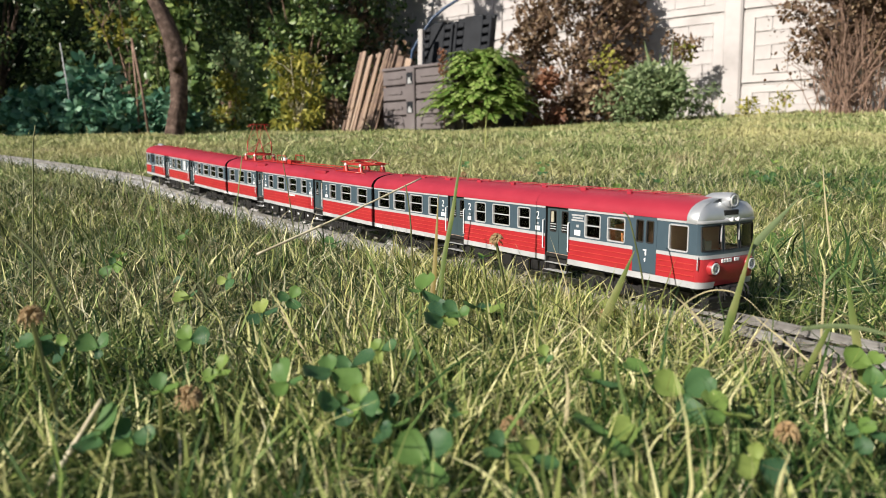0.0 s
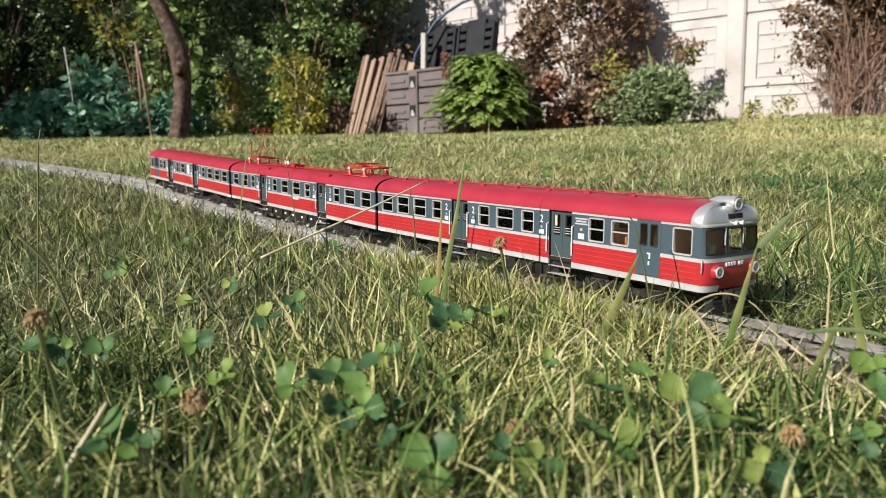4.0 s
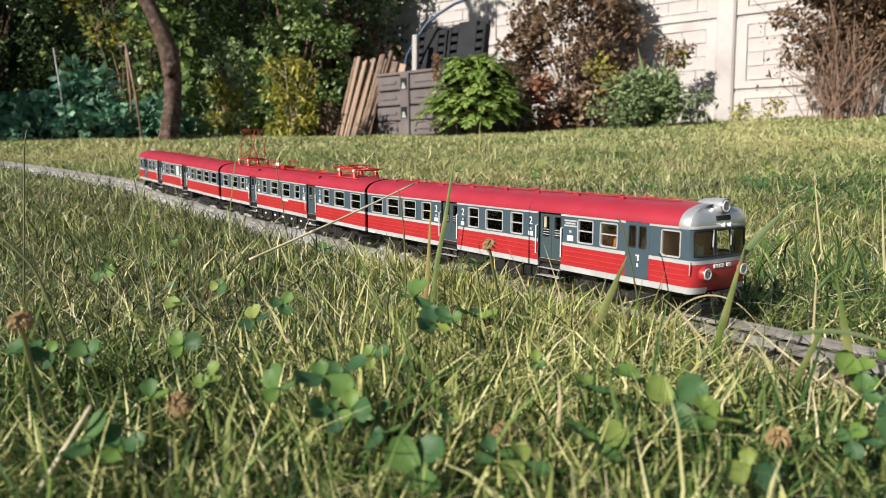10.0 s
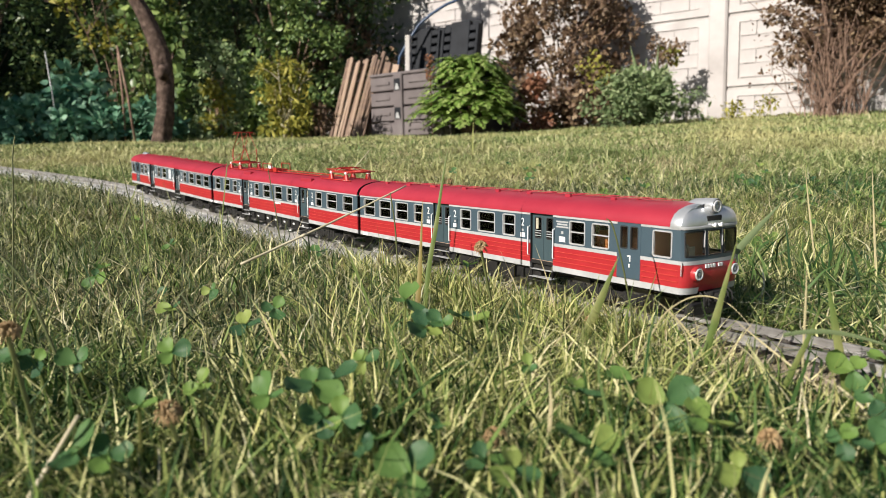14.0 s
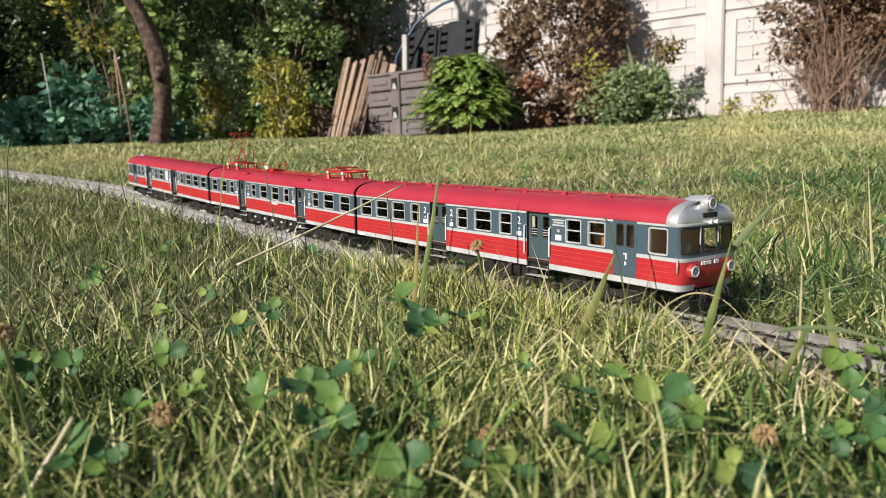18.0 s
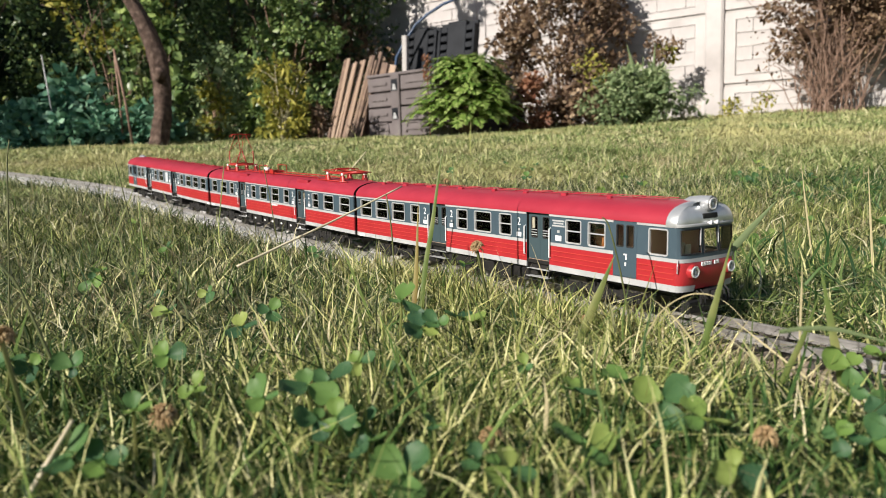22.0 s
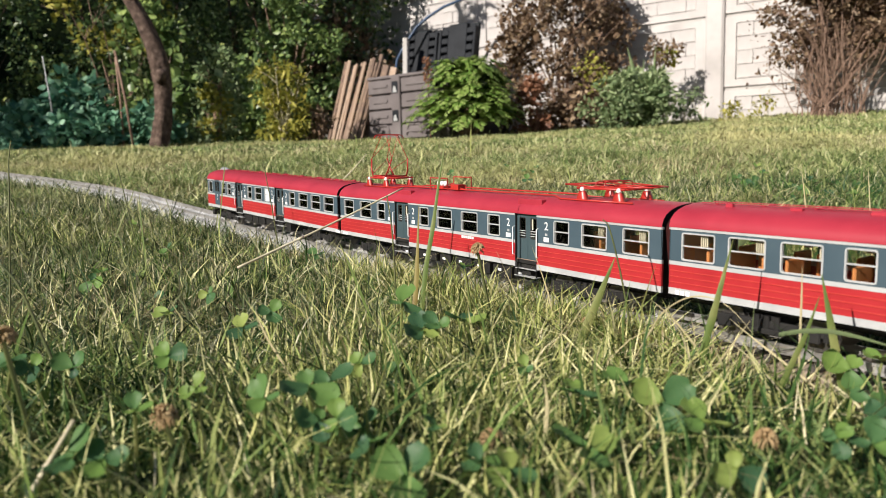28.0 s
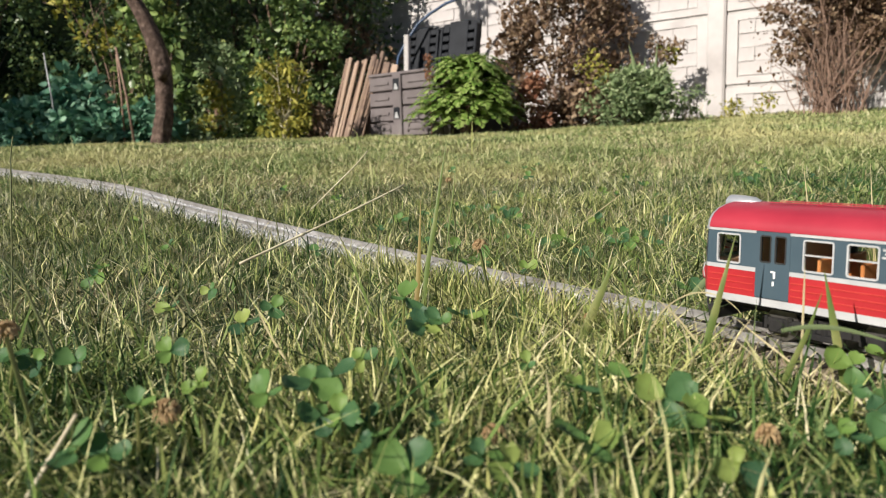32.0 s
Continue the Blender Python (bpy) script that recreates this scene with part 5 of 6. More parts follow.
def trunk_tree():
    root = empty("tree", pose(0, 0, 0), "old tree with a bent bare brown trunk", "tree")
    z = soil_at(-1.850, 4.9)
    pts = [(-1.865, 4.9, z - 0.05), (-1.850, 4.9, z + 0.05), (-1.815, 4.9, 0.42), (-1.805, 4.9, 0.60), (-1.825, 4.9, 0.76), (-1.865, 4.9, 0.90), (-1.930, 4.9, 1.05), (-2.020, 4.9, 1.22), (-2.140, 4.92, 1.45), (-2.220, 4.95, 1.9)]
    rows = []
    rad = [0.074, 0.060, 0.054, 0.056, 0.060, 0.054, 0.050, 0.050, 0.046, 0.035]
    fine = []
    for i in range(len(pts) - 1):
        for j in range(4):
            t = j / 4
            fine.append((Vector(pts[i]).lerp(Vector(pts[i + 1]), t), rad[i] * (1 - t) + rad[i + 1] * t))
    for p, r in fine:
        ring = []
        for a in range(18):
            q = a * math.pi / 9
            rr = r * (1 + 0.10 * math.sin(q * 5 + p.z * 6) + 0.14 * noise.noise(Vector((math.cos(q) * 2, math.sin(q) * 2, p.z * 7))))
            ring.append((p.x + rr * math.cos(q), p.y + rr * math.sin(q), p.z))
        rows.append(ring)
    Geo().loft(rows, True).out("trunk", M["bark"], root, "ridged brown bark", True)
    Geo().tube([(-1.800, 4.85, 0.62), (-1.780, 4.80, 0.68)], [0.035, 0.028], 10).out("branch_stub", M["bark"], root, smooth=True)
    leaf_cloud("crown", clumps_in(-2.5, 5.5, 1.50, 2.4, 0.9, 0.35, 24, 0.12, 0.26, 4) + SHADING, 2100, 0.07, M["leaf_dark"], root, "", 4)


trunk_tree()

# dark trees and shrubs that close the garden
# the last one is an unseen tree, added to shade the left plants
HEDGE = [(-3.9, 6.3, 2.3, 0.75), (-3.1, 6.7, 2.4, 0.7), (-2.4, 6.5, 2.4, 0.7), (-1.75, 6.6, 2.4, 0.65), (-1.15, 6.4, 2.3, 0.6), (-0.75, 6.7, 2.2, 0.42), (-4.6, 5.7, 2.3, 0.7), (-4.15, 4.0, 1.7, 0.5)]
for i, (x, y, h, r) in enumerate(HEDGE):
    shrub("shade_tree", "dense dark green garden tree in shade", "tree", x, y, h, r, 0.50, 8500, 0.038, M["leaf_dark"], 100 + i, 60, 0.12, 0.26, 0.0, M["bark"], 5, 0.6, 0.3, 0.15, None, 0.02)

shrub("broadleaf_plant", "bluish green broad-leaved plants along the lawn edge", "plant", -2.70, 5.0, 0.24, 0.60, 0.25, 2000, 0.052, M["leaf_blue"], 21, 26, 0.06, 0.13, 0.02, M["dark_stalk"], 8, 0.75, 0.25)
shrub("broadleaf_plant", "bluish green broad-leaved plants beside the tree", "plant", -2.12, 5.1, 0.24, 0.32, 0.20, 1100, 0.050, M["leaf_blue"], 22, 20, 0.06, 0.12, 0.02, M["dark_stalk"], 7, 0.75, 0.25)
shrub("broadleaf_bush", "green bush with large drooping leaves", "bush", -2.50, 5.12, 0.44, 0.24, 0.18, 900, 0.056, M["leaf_blue"], 23, 26, 0.07, 0.15, 0.10, M["dark_stalk"], 7, 0.7, 0.4)
shrub("broadleaf_bush", "dark green bush behind the stakes", "bush", -2.2, 5.7, 1.05, 0.35, 0.25, 900, 0.06, M["leaf_green"], 24, 26, 0.07, 0.15, 0.10, M["dark_stalk"], 7, 0.7, 0.4)
shrub("sunlit_shrub", "shrub with sunlit yellow-green leaves", "bush", -2.55, 5.9, 1.45, 0.62, 0.35, 420, 0.05, M["leaf_yellow"], 25, 14, 0.06, 0.13, 0.75, M["twig"], 5, 0.7, 0.3)
shrub("mottled_shrub", "shrub with pale mottled leaves by the trunk", "bush", -1.57, 5.25, 0.66, 0.15, 0.14, 800, 0.034, M["leaf_sage"], 26, 20, 0.04, 0.09, 0.02, M["twig"], 8, 0.6, 0.3, 0.3,
      [(M["leaf_yellow"], clumps_in(-1.58, 5.22, soil_at(-1.5, 5), soil_at(-1.5, 5) + 0.4, 0.12, 0.1, 10, 0.04, 0.08, 3), 420, 0.036, ""),
       (M["leaf_sage"], clumps_in(-1.46, 5.4, soil_at(-1.4, 5.1) + 0.05, soil_at(-1.4, 5.1) + 0.62, 0.16, 0.1, 16, 0.04, 0.09, 13), 420, 0.034, "")])
shrub("leafy_bush", "dense green leafy bush", "bush", -1.20, 5.9, 1.75, 0.48, 0.30, 9000, 0.038, M["leaf_green"], 27, 70, 0.07, 0.15, 0.08, M["twig"], 7, 0.6, 0.35)
shrub("golden_bush", "yellow-green bush with slender arching shoots", "bush", -1.06, 5.02, 0.56, 0.20, 0.15, 1200, 0.042, M["leaf_yellow"], 28, 26, 0.04, 0.09, 0.08, M["stalk"], 12, 0.32, 0.35)
shrub("dry_weed", "dry brownish weed at the lawn edge", "plant", -0.82, 5.1, 0.24, 0.12, 0.08, 260, 0.04, M["leaf_brown"], 29, 9, 0.03, 0.06, 0.02, M["twig"], 8, 0.4, 0.4)
shrub("dark_bush", "dark reddish shaded bush behind the boards", "bush", -0.84, 6.35, 1.25, 0.42, 0.25, 2000, 0.045, M["leaf_brown"], 30, 34, 0.08, 0.16, 0.05, M["twig"], 7)


def fern_bush(x, y, height, reach):
    """Layered arching fronds, each a midrib with rows of narrow leaflets on both sides."""
    root = empty("fern_bush", pose(0, 0, 0), "bright green bush with feathery layered fronds", "bush")
    r = np.random.RandomState(31)
    z0 = soil_at(x, y)
    verts, tris = [], []
    stem = Geo()
    for i in range(210):
        a = r.uniform(0, 6.283)
        lvl = r.uniform(0.06, 1.0) ** 0.8
        out = reach * (1.05 - 0.72 * lvl ** 1.6)
        L = r.uniform(0.18, 0.30)
        c, si = math.cos(a), math.sin(a) * 0.85
        rad = max(0.0, out * r.uniform(0.55, 1.0) - L * 0.55)
        p = np.array([x + c * rad, y + si * rad, z0 + height * lvl * 0.90 + 0.02])
        rise = r.uniform(0.35, 1.0)
        mid = []
        for k in range(13):
            t = k / 12
            mid.append(p + np.array([c * L * t, si * L * t, L * (rise * t - (rise + 0.12) * t * t)]))
        if i % 6 == 0:
            stem.tube([Vector((x + c * 0.02, y, z0)), Vector(p) - Vector((c * 0.02, si * 0.02, 0.05)), Vector(p)], [0.007, 0.005, 0.003], 5)
        side = np.array([-si, c, 0.0])
        for k in range(1, 13):
            t = k / 12
            ll = 0.082 * math.sin(math.pi * min(1, 0.20 + t * 0.75)) * r.uniform(0.8, 1.15)
            w = 0.0165
            fwd = (mid[k] - mid[k - 1]) / np.linalg.norm(mid[k] - mid[k - 1])
            for sg in (-1, 1):
                d = side * sg * 0.9 + fwd * 0.45 + np.array([0, 0, r.uniform(-0.35, 0.10)])
                d /= np.linalg.norm(d)
                b = len(verts)
                verts += [mid[k], mid[k] + d * ll * 0.45 + fwd * w, mid[k] + d * ll, mid[k] + d * ll * 0.45 - fwd * w]
                tris += [(b, b + 1, b + 2), (b, b + 2, b + 3)]
    fol = fast_mesh("frond", np.array(verts), np.array(tris), M["frond"])
    fol.parent = root
    fol["label"] = "feathery green fronds"
    stem.out("branch", M["twig"], root)
    # one dry flower spike rises from it
    g = Geo()
    rnd = random.Random(8)
    top = Vector((x - 0.26, y - 0.05, z0 + 0.53))
    g.tube([Vector((x - 0.25, y - 0.05, z0)), top], 0.004, 5)
    for i in range(60):
        q = top + Vector((rnd.gauss(0, 0.014), rnd.gauss(0, 0.014), -rnd.uniform(0, 0.17)))
        g.tube([q, q + Vector((rnd.uniform(-1, 1), rnd.uniform(-1, 1), 0.6)) * 0.018], [0.007, 0.003], 4)
    g.out("dry_spike", M["leaf_rust"], root, "dry brown flower spike")


fern_bush(0.185, 4.95, 0.50, 0.37)
shrub("copper_bush", "tall bush with coppery brown leaves", "bush", 0.90, 5.40, 1.45, 0.52, 0.28, 15000, 0.029, M["leaf_brown"], 32, 110, 0.07, 0.14, 0.06, M["twig"], 12, 0.7, 0.3, 0.35,
      [(M["leaf_rust"], clumps_in(0.62, 5.15, soil_at(.62, 5.2), soil_at(.62, 5.2) + 0.36, 0.10, 0.1, 14, 0.04, 0.09, 5), 1100, 0.026, "rusty red lower leaves")])
shrub("garden_perennial", "green leafy perennial clump", "plant", 1.27, 4.85, 0.34, 0.32, 0.22, 4200, 0.032, M["leaf_sage"], 33, 50, 0.05, 0.10, 0.02, M["dark_stalk"], 10, 0.5, 0.3, 0.5,
      [(M["leaf_yellow"], clumps_in(1.0, 4.9, soil_at(1, 4.9) + 0.25, soil_at(1, 4.9) + 0.5, 0.14, 0.1, 8, 0.04, 0.07, 6), 170, 0.026, "")])
def twiggy_bush():
    """A thicket of arching bare twigs, brown leaves in its upper half."""
    root = empty("twiggy_bush", pose(0, 0, 0), "tangled bare brown twigs with dry leaves above", "bush")
    rnd = random.Random(34)
    for i in range(80):
        x, y = 2.36 + rnd.gauss(0, 0.11), 4.45 + rnd.gauss(0, 0.06)
        z = soil_at(x, y) - 0.02
        a, reach, hgt = rnd.uniform(0, 6.28), abs(rnd.gauss(0.16, 0.18)), rnd.uniform(0.35, 1.15)
        pts = []
        for k in range(7):
            t = k / 6
            pts.append(Vector((x + math.cos(a) * reach * t ** 1.2 + rnd.gauss(0, 0.012), y + math.sin(a) * reach * 0.6 * t + rnd.gauss(0, 0.012), z + hgt * (t - 0.18 * t ** 3))))
        r = rnd.uniform(0.0022, 0.0046)
        g = Geo().tube(pts, [r * (1 - 0.1 * k) for k in range(7)], 5)
        for j in range(4):
            p = pts[rnd.randint(1, 5)]
            d = Vector((rnd.uniform(-1, 1), rnd.uniform(-0.6, 0.6), rnd.uniform(-0.2, 0.7))) * rnd.uniform(0.08, 0.26)
            g.tube([p, p + d * 0.5 + Vector((0, 0, 0.02)), p + d], [r * 0.5, r * 0.4, r * 0.2], 4)
        g.out("twig", M["twig"], root)
    z = soil_at(2.4, 4.45)
    leaf_cloud("foliage", clumps_in(2.46, 4.5, z + 0.42, z + 1.40, 0.50, 0.28, 120, 0.06, 0.15, 34, 0.1), 23000, 0.028, M["leaf_brown"], root, "dry brown leaves", 34, 0.6, 0.3)
    leaf_cloud("foliage", clumps_in(2.2, 4.45, z + 0.15, z + 0.8, 0.45, 0.2, 40, 0.05, 0.12, 35, 0.1), 170, 0.022, M["leaf_brown"], root, "", 35, 0.6, 0.3)


twiggy_bush()
for wx, wy, wh in ((1.93, 4.95, 0.10), (2.10, 4.85, 0.14), (1.62, 4.95, 0.20), (1.73, 4.98, 0.24), (2.8, 4.3, 0.12)):
    shrub("wall_weed", "low yellowish weed at the foot of the fence", "plant", wx, wy, wh, 0.08, 0.05, 130, 0.03, M["leaf_yellow"] if wh < 0.2 else M["leaf_sage"], int(wx * 100), 7, 0.02, 0.05, 0.01, M["stalk"], 5, 0.4, 0.3, stem_r=0.003)


shrub("dry_shoot", "leggy shoot with brownish leaves before the fence", "plant", 1.54, 5.10, 0.56, 0.13, 0.08, 380, 0.026, M["leaf_brown"], 61, 9, 0.03, 0.06, 0.40, M["twig"], 4, 0.6, 0.3, 0.4,
      [(M["leaf_yellow"], clumps_in(1.54, 5.1, soil_at(1.54, 5.1) + 0.36, soil_at(1.54, 5.1) + 0.52, 0.10, 0.06, 6, 0.03, 0.05, 6), 90, 0.028, "")], 0.004)


def sword_leaves():
    root = empty("iris_plant", pose(0, 0, 0), "upright sword-shaped pale green leaves", "plant")
    rnd = random.Random(3)
    for x, h, dx, wide in ((1.345, 0.53, -0.085, 0.030), (1.36, 0.45, 0.01, 0.016), (1.43, 0.53, 0.02, 0.020)):
        y = 5.0
        z = soil_at(x, y)
        rows = []
        for k in range(7):
            t = k / 6
            w = wide * (1 - t ** 2) + 0.001
            c = Vector((x + dx * t * t, y, z + h * t))
            rows.append([c + Vector((-w, 0.004, 0)), c + Vector((0, -0.003, 0)), c + Vector((w, 0.004, 0))])
        Geo().loft(rows).out("leaf", M["iris"], root, smooth=True)


sword_leaves()


# ---- concrete fence ----
WALL_P, WALL_D = Vector((1.965, 5.30, 0)), Vector((0.8, -0.6, 0))


def fence():
    """Posts with stacked slabs; each slab has a raised field with sunk brick joints."""
    root = empty("concrete_fence", pose(0, 0, 0), "whitewashed concrete fence of posts and brick-patterned slabs", "fence", kind="structure")
    turn = math.degrees(math.atan2(WALL_D.y, WALL_D.x))
    base = soil_at(1.965, 5.3) - 0.28
    pitch = 2.06
    slab = Geo()
    w, hgt = pitch - 0.13, 0.488
    slab.box(0.066, 0.066 + w, -0.02, 0.03, 0, 0.4995)
    edge = Geo()
    edge.box(0.066, 0.066 + w, -0.034, -0.02, hgt - 0.055, hgt - 0.010).box(0.066, 0.066 + w, -0.034, -0.02, 0.004, 0.05)
    edge.box(0.066, 0.14, -0.034, -0.02, 0.05, hgt - 0.055).box(0.066 + w - 0.074, 0.066 + w, -0.034, -0.02, 0.05, hgt - 0.055)
    me = ed = None
    rnd = random.Random(2)
    br = Geo().box(0, 0.208, -0.027, -0.019, 0, 0.0885)
    bw = None
    for n in range(-2, 3):
        for k in range(5):
            o = slab.out("slab", M["joint"], root) if me is None else new("slab", me)
            me = o.data
            fr = edge.out("slab_edge", M["concrete"], o) if ed is None else new("slab_edge", ed)
            ed = fr.data
            fr.parent = o
            o.parent = root
            p = WALL_P + WALL_D * (n * pitch)
            o.matrix_basis = Matrix.Translation((p.x, p.y, base + 0.5 * k)) @ pose(0, 0, 0, 0, 0, turn)
            if n in (-1, 0, -2) and k < 4:
                for row in range(4):
                    xx = 0.150 - (0.107 if row % 2 else 0)
                    while xx < w - 0.03:
                        a, b = max(xx, 0.146), min(xx + 0.208, w - 0.012)
                        if b - a > 0.05:
                            bo = br.out("brick", M["concrete"], o) if bw is None else new("brick", bw)
                            bw = bo.data
                            bo.parent = o
                            bo.matrix_basis = Matrix.Translation((a, 0, 0.06 + row * 0.094)) @ Matrix.Diagonal(((b - a) / 0.208, 1 + rnd.uniform(-0.15, 0.15), 1, 1))
                        xx += 0.213
    for n in range(-2, 4):
        p = WALL_P + WALL_D * (n * pitch)
        g = Geo()
        ring = [(-0.064, -0.05), (-0.05, -0.064), (0.05, -0.064), (0.064, -0.05), (0.064, 0.06), (-0.064, 0.06)]
        g.loft([[(x, y, z) for x, y in ring] for z in (-0.05, 2.52, 2.56)], True)
        g.f.append([len(g.v) - 6 + i for i in range(6)])
        o = g.out("post", M["concrete"], root)
        o.matrix_basis = Matrix.Translation((p.x, p.y, base)) @ pose(0, 0, 0, 0, 0, turn)


fence()


# ---- bin, crate, boards, hose, stakes ----
def compost_bin():
    x, y = -0.516, 5.45
    z = soil_at(x, y)
    turn = -40
    root = empty("compost_bin", Matrix.Translation((x, y, z)) @ pose(0, 0, 0, 0, 0, turn), "grey-brown plastic compost bin with slotted panels", "bin")
    W, H = 0.76, 0.43
    body = Geo().box(0.03, W - 0.03, 0.03, W - 0.03, -0.02, H - 0.02)
    body.out("body", M["bin"], root)
    for i in range(4):
        z0 = i * H / 4
        for a, b in ((0.0, 0.235), (0.325, 0.60), (0.69, W - 0.004)):
            g = Geo().box(a, b, -0.004, 0.03, z0 + 0.006, z0 + H / 4 - 0.006, 0.004)
            g.box(a + 0.05, b - 0.04, -0.012, -0.004, z0 + H / 8 - 0.006, z0 + H / 8 + 0.012)
            g.out("panel", M["bin"], root)
            g = Geo().box(-0.004, 0.03, a, b, z0 + 0.006, z0 + H / 4 - 0.006, 0.004)
            g.out("panel", M["bin"], root)
    for a in (0.28, 0.645):
        Geo().box(a - 0.042, a + 0.042, -0.016, 0.03, -0.02, H + 0.01, 0.005).out("rib_post", M["bin"], root)
        for zz in (0.125, 0.325):
            Geo().box(a - 0.028, a + 0.028, -0.020, -0.0165, zz, zz + 0.080).out("slot", M["crate"], root, "dark slot")
            Geo().loft([[(a - 0.020, -0.021, zz + 0.004), (a + 0.022, -0.021, zz + 0.004)], [(a - 0.004, -0.028, zz + 0.045), (a + 0.012, -0.028, zz + 0.045)]]).out("clip", M["light"], root, "pale clip")
    for a in (0.06, 0.37):
        arch = [Vector((a + 0.075 - 0.07 * math.cos(q), -0.006, 0.03 + 0.07 * min(1, 1.6 * math.sin(q)))) for q in [math.pi * k / 10 for k in range(11)]]
        Geo().tube(arch, 0.007, 6).out("arch_moulding", M["bin"], root, smooth=True)
    Geo().box(-0.008, W + 0.008, -0.008, W + 0.008, H, H + 0.022, 0.006).out("rim", M["bin"], root)


compost_bin()


def crate():
    x, y = -0.31, 6.2
    z = soil_at(x, y)
    root = empty("plastic_crate", Matrix.Translation((x + 0.01, y, z + 0.33)) @ pose(0, 0, 0, -10, 0, -35), "black slatted plastic crate propped against the fence", "crate")
    W, H = 0.68, 0.56
    for a, b, top in ((0, 0.315, H - 0.015), (0.335, W, H)):
        Geo().box(a, b, 0.02, 0.05, 0, top).out("back", M["crate"], root)
        Geo().box(a + 0.085, b - 0.085, -0.015, 0.02, 0, top, 0.004).out("panel", M["crate"], root)
        for xx in (a, b - 0.022):
            Geo().box(xx, xx + 0.022, -0.02, 0.02, 0, top - 0.03, 0.004).out("stile", M["crate"], root)
        for xx in (a + 0.022, b - 0.085):
            for i in range(8):
                zz = i * 0.068
                Geo().box(xx, xx + 0.063, -0.015, 0.02, zz, min(zz + 0.044, top), 0.004).out("slat", M["crate"], root)
    Geo().box(0.312, 0.338, 0.0, 0.04, 0.03, H - 0.07, 0.004).out("hinge", M["crate"], root)


def fence_prop():
    x, y = -0.275, 6.05
    z = soil_at(x, y)
    ob = Geo().box(-0.022, 0.022, -0.02, 0.02, -0.03, 0.80, 0.004).out("garden_post", M["joint"])
    ob.matrix_world = pose(x, y, z, 0, 1.5, -30)
    tagged(ob, "thin pale grey post beside the crate", "post")


fence_prop()
crate()


def leaning_boards():
    rnd = random.Random(12)
    for i in range(9):
        x = -0.834 + i * 0.0270 + rnd.uniform(-0.004, 0.004)
        y = 5.50 + rnd.uniform(-0.010, 0.010)
        z = soil_at(x, y)
        L = 0.625 + 0.006 * i + rnd.uniform(-0.045, 0.02)
        w = rnd.uniform(0.021, 0.033)
        ob = Geo().box(-w / 2, w / 2, -0.009, 0.009, 0, L, 0.003).out("wooden_board", M["board"])
        ob.matrix_world = Matrix.Translation((x, y, z - 0.01)) @ pose(0, 0, 0, -9 + rnd.uniform(-1.5, 1.5), 12.5 + i * 0.3 + rnd.uniform(-0.8, 0.8), -12) @ pose(0, 0, 0, 0, 0, rnd.uniform(-22, 18))
        tagged(ob, "weathered grey-brown board leaning on the bin", "board", "leaning boards")
    for i in range(3):
        x = -0.63 + i * 0.066
        z = soil_at(x, 5.75)
        ob = Geo().box(-0.036, 0.036, -0.009, 0.009, 0, 0.63 - 0.02 * i, 0.003).out("wooden_board", M["board"])
        ob.matrix_world = Matrix.Translation((x, 5.72, z - 0.01)) @ pose(0, 0, 0, -12, 11, -20)
        tagged(ob, "wide weathered board leaning behind the bin", "board", "leaning boards")


leaning_boards()


def garden_hose():
    pts = [(-0.37, 6.12, 0.55), (-0.36, 6.12, 0.74), (-0.335, 6.10, 0.89), (-0.28, 6.10, 0.984), (-0.23, 6.09, 1.054), (-0.17, 6.08, 1.139), (-0.07, 6.07, 1.215), (0.05, 6.06, 1.285), (0.19, 6.05, 1.335), (0.31, 6.03, 1.365), (0.44, 6.0, 1.375), (0.56, 5.98, 1.365), (0.64, 5.97, 1.25)]
    ob = Geo().tube(pts, 0.012, 8).out("garden_hose", M["hose"], smooth=True)
    tagged(ob, "dark blue garden hose hung in an arch on the fence", "hose")


garden_hose()


def stakes():
    for pts, r, mt, lab in (
            ([(-2.52, 4.86, soil_at(-2.52, 4.86)), (-2.56, 4.86, 0.80)], 0.005, M["light"], "thin pale garden stake"),
            ([(-2.05, 4.95, soil_at(-2.05, 4.95)), (-2.13, 4.95, 0.84)], 0.009, M["twig"], "leaning brown wooden stake"),
            ([(-2.14, 5.0, soil_at(-2.14, 5.0)), (-2.15, 5.0, 0.80)], 0.008, M["twig"], "upright brown wooden stake")):
        pts[0] = (pts[0][0], pts[0][1], pts[0][2] - 0.03)
        mid = tuple((a + b) / 2 + 0.006 for a, b in zip(*pts))
        tagged(Geo().tube([pts[0], mid, pts[1]], [r, r * 0.95, r * 0.85], 8).out("garden_stake", mt, smooth=True), lab, "stake", "garden stakes")


stakes()


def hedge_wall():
    """Plain planting that closes the garden behind the trees and round the lawn; deep shade is put into its near-black
    colour.
    """
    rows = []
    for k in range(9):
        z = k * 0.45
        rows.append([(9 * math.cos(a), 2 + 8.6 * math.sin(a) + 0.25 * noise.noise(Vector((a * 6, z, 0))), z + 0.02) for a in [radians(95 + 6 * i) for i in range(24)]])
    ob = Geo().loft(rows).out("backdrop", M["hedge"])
    tagged(ob, "hedge that closes the garden, coloured near black for shade", "hedge", kind="structure")


hedge_wall()


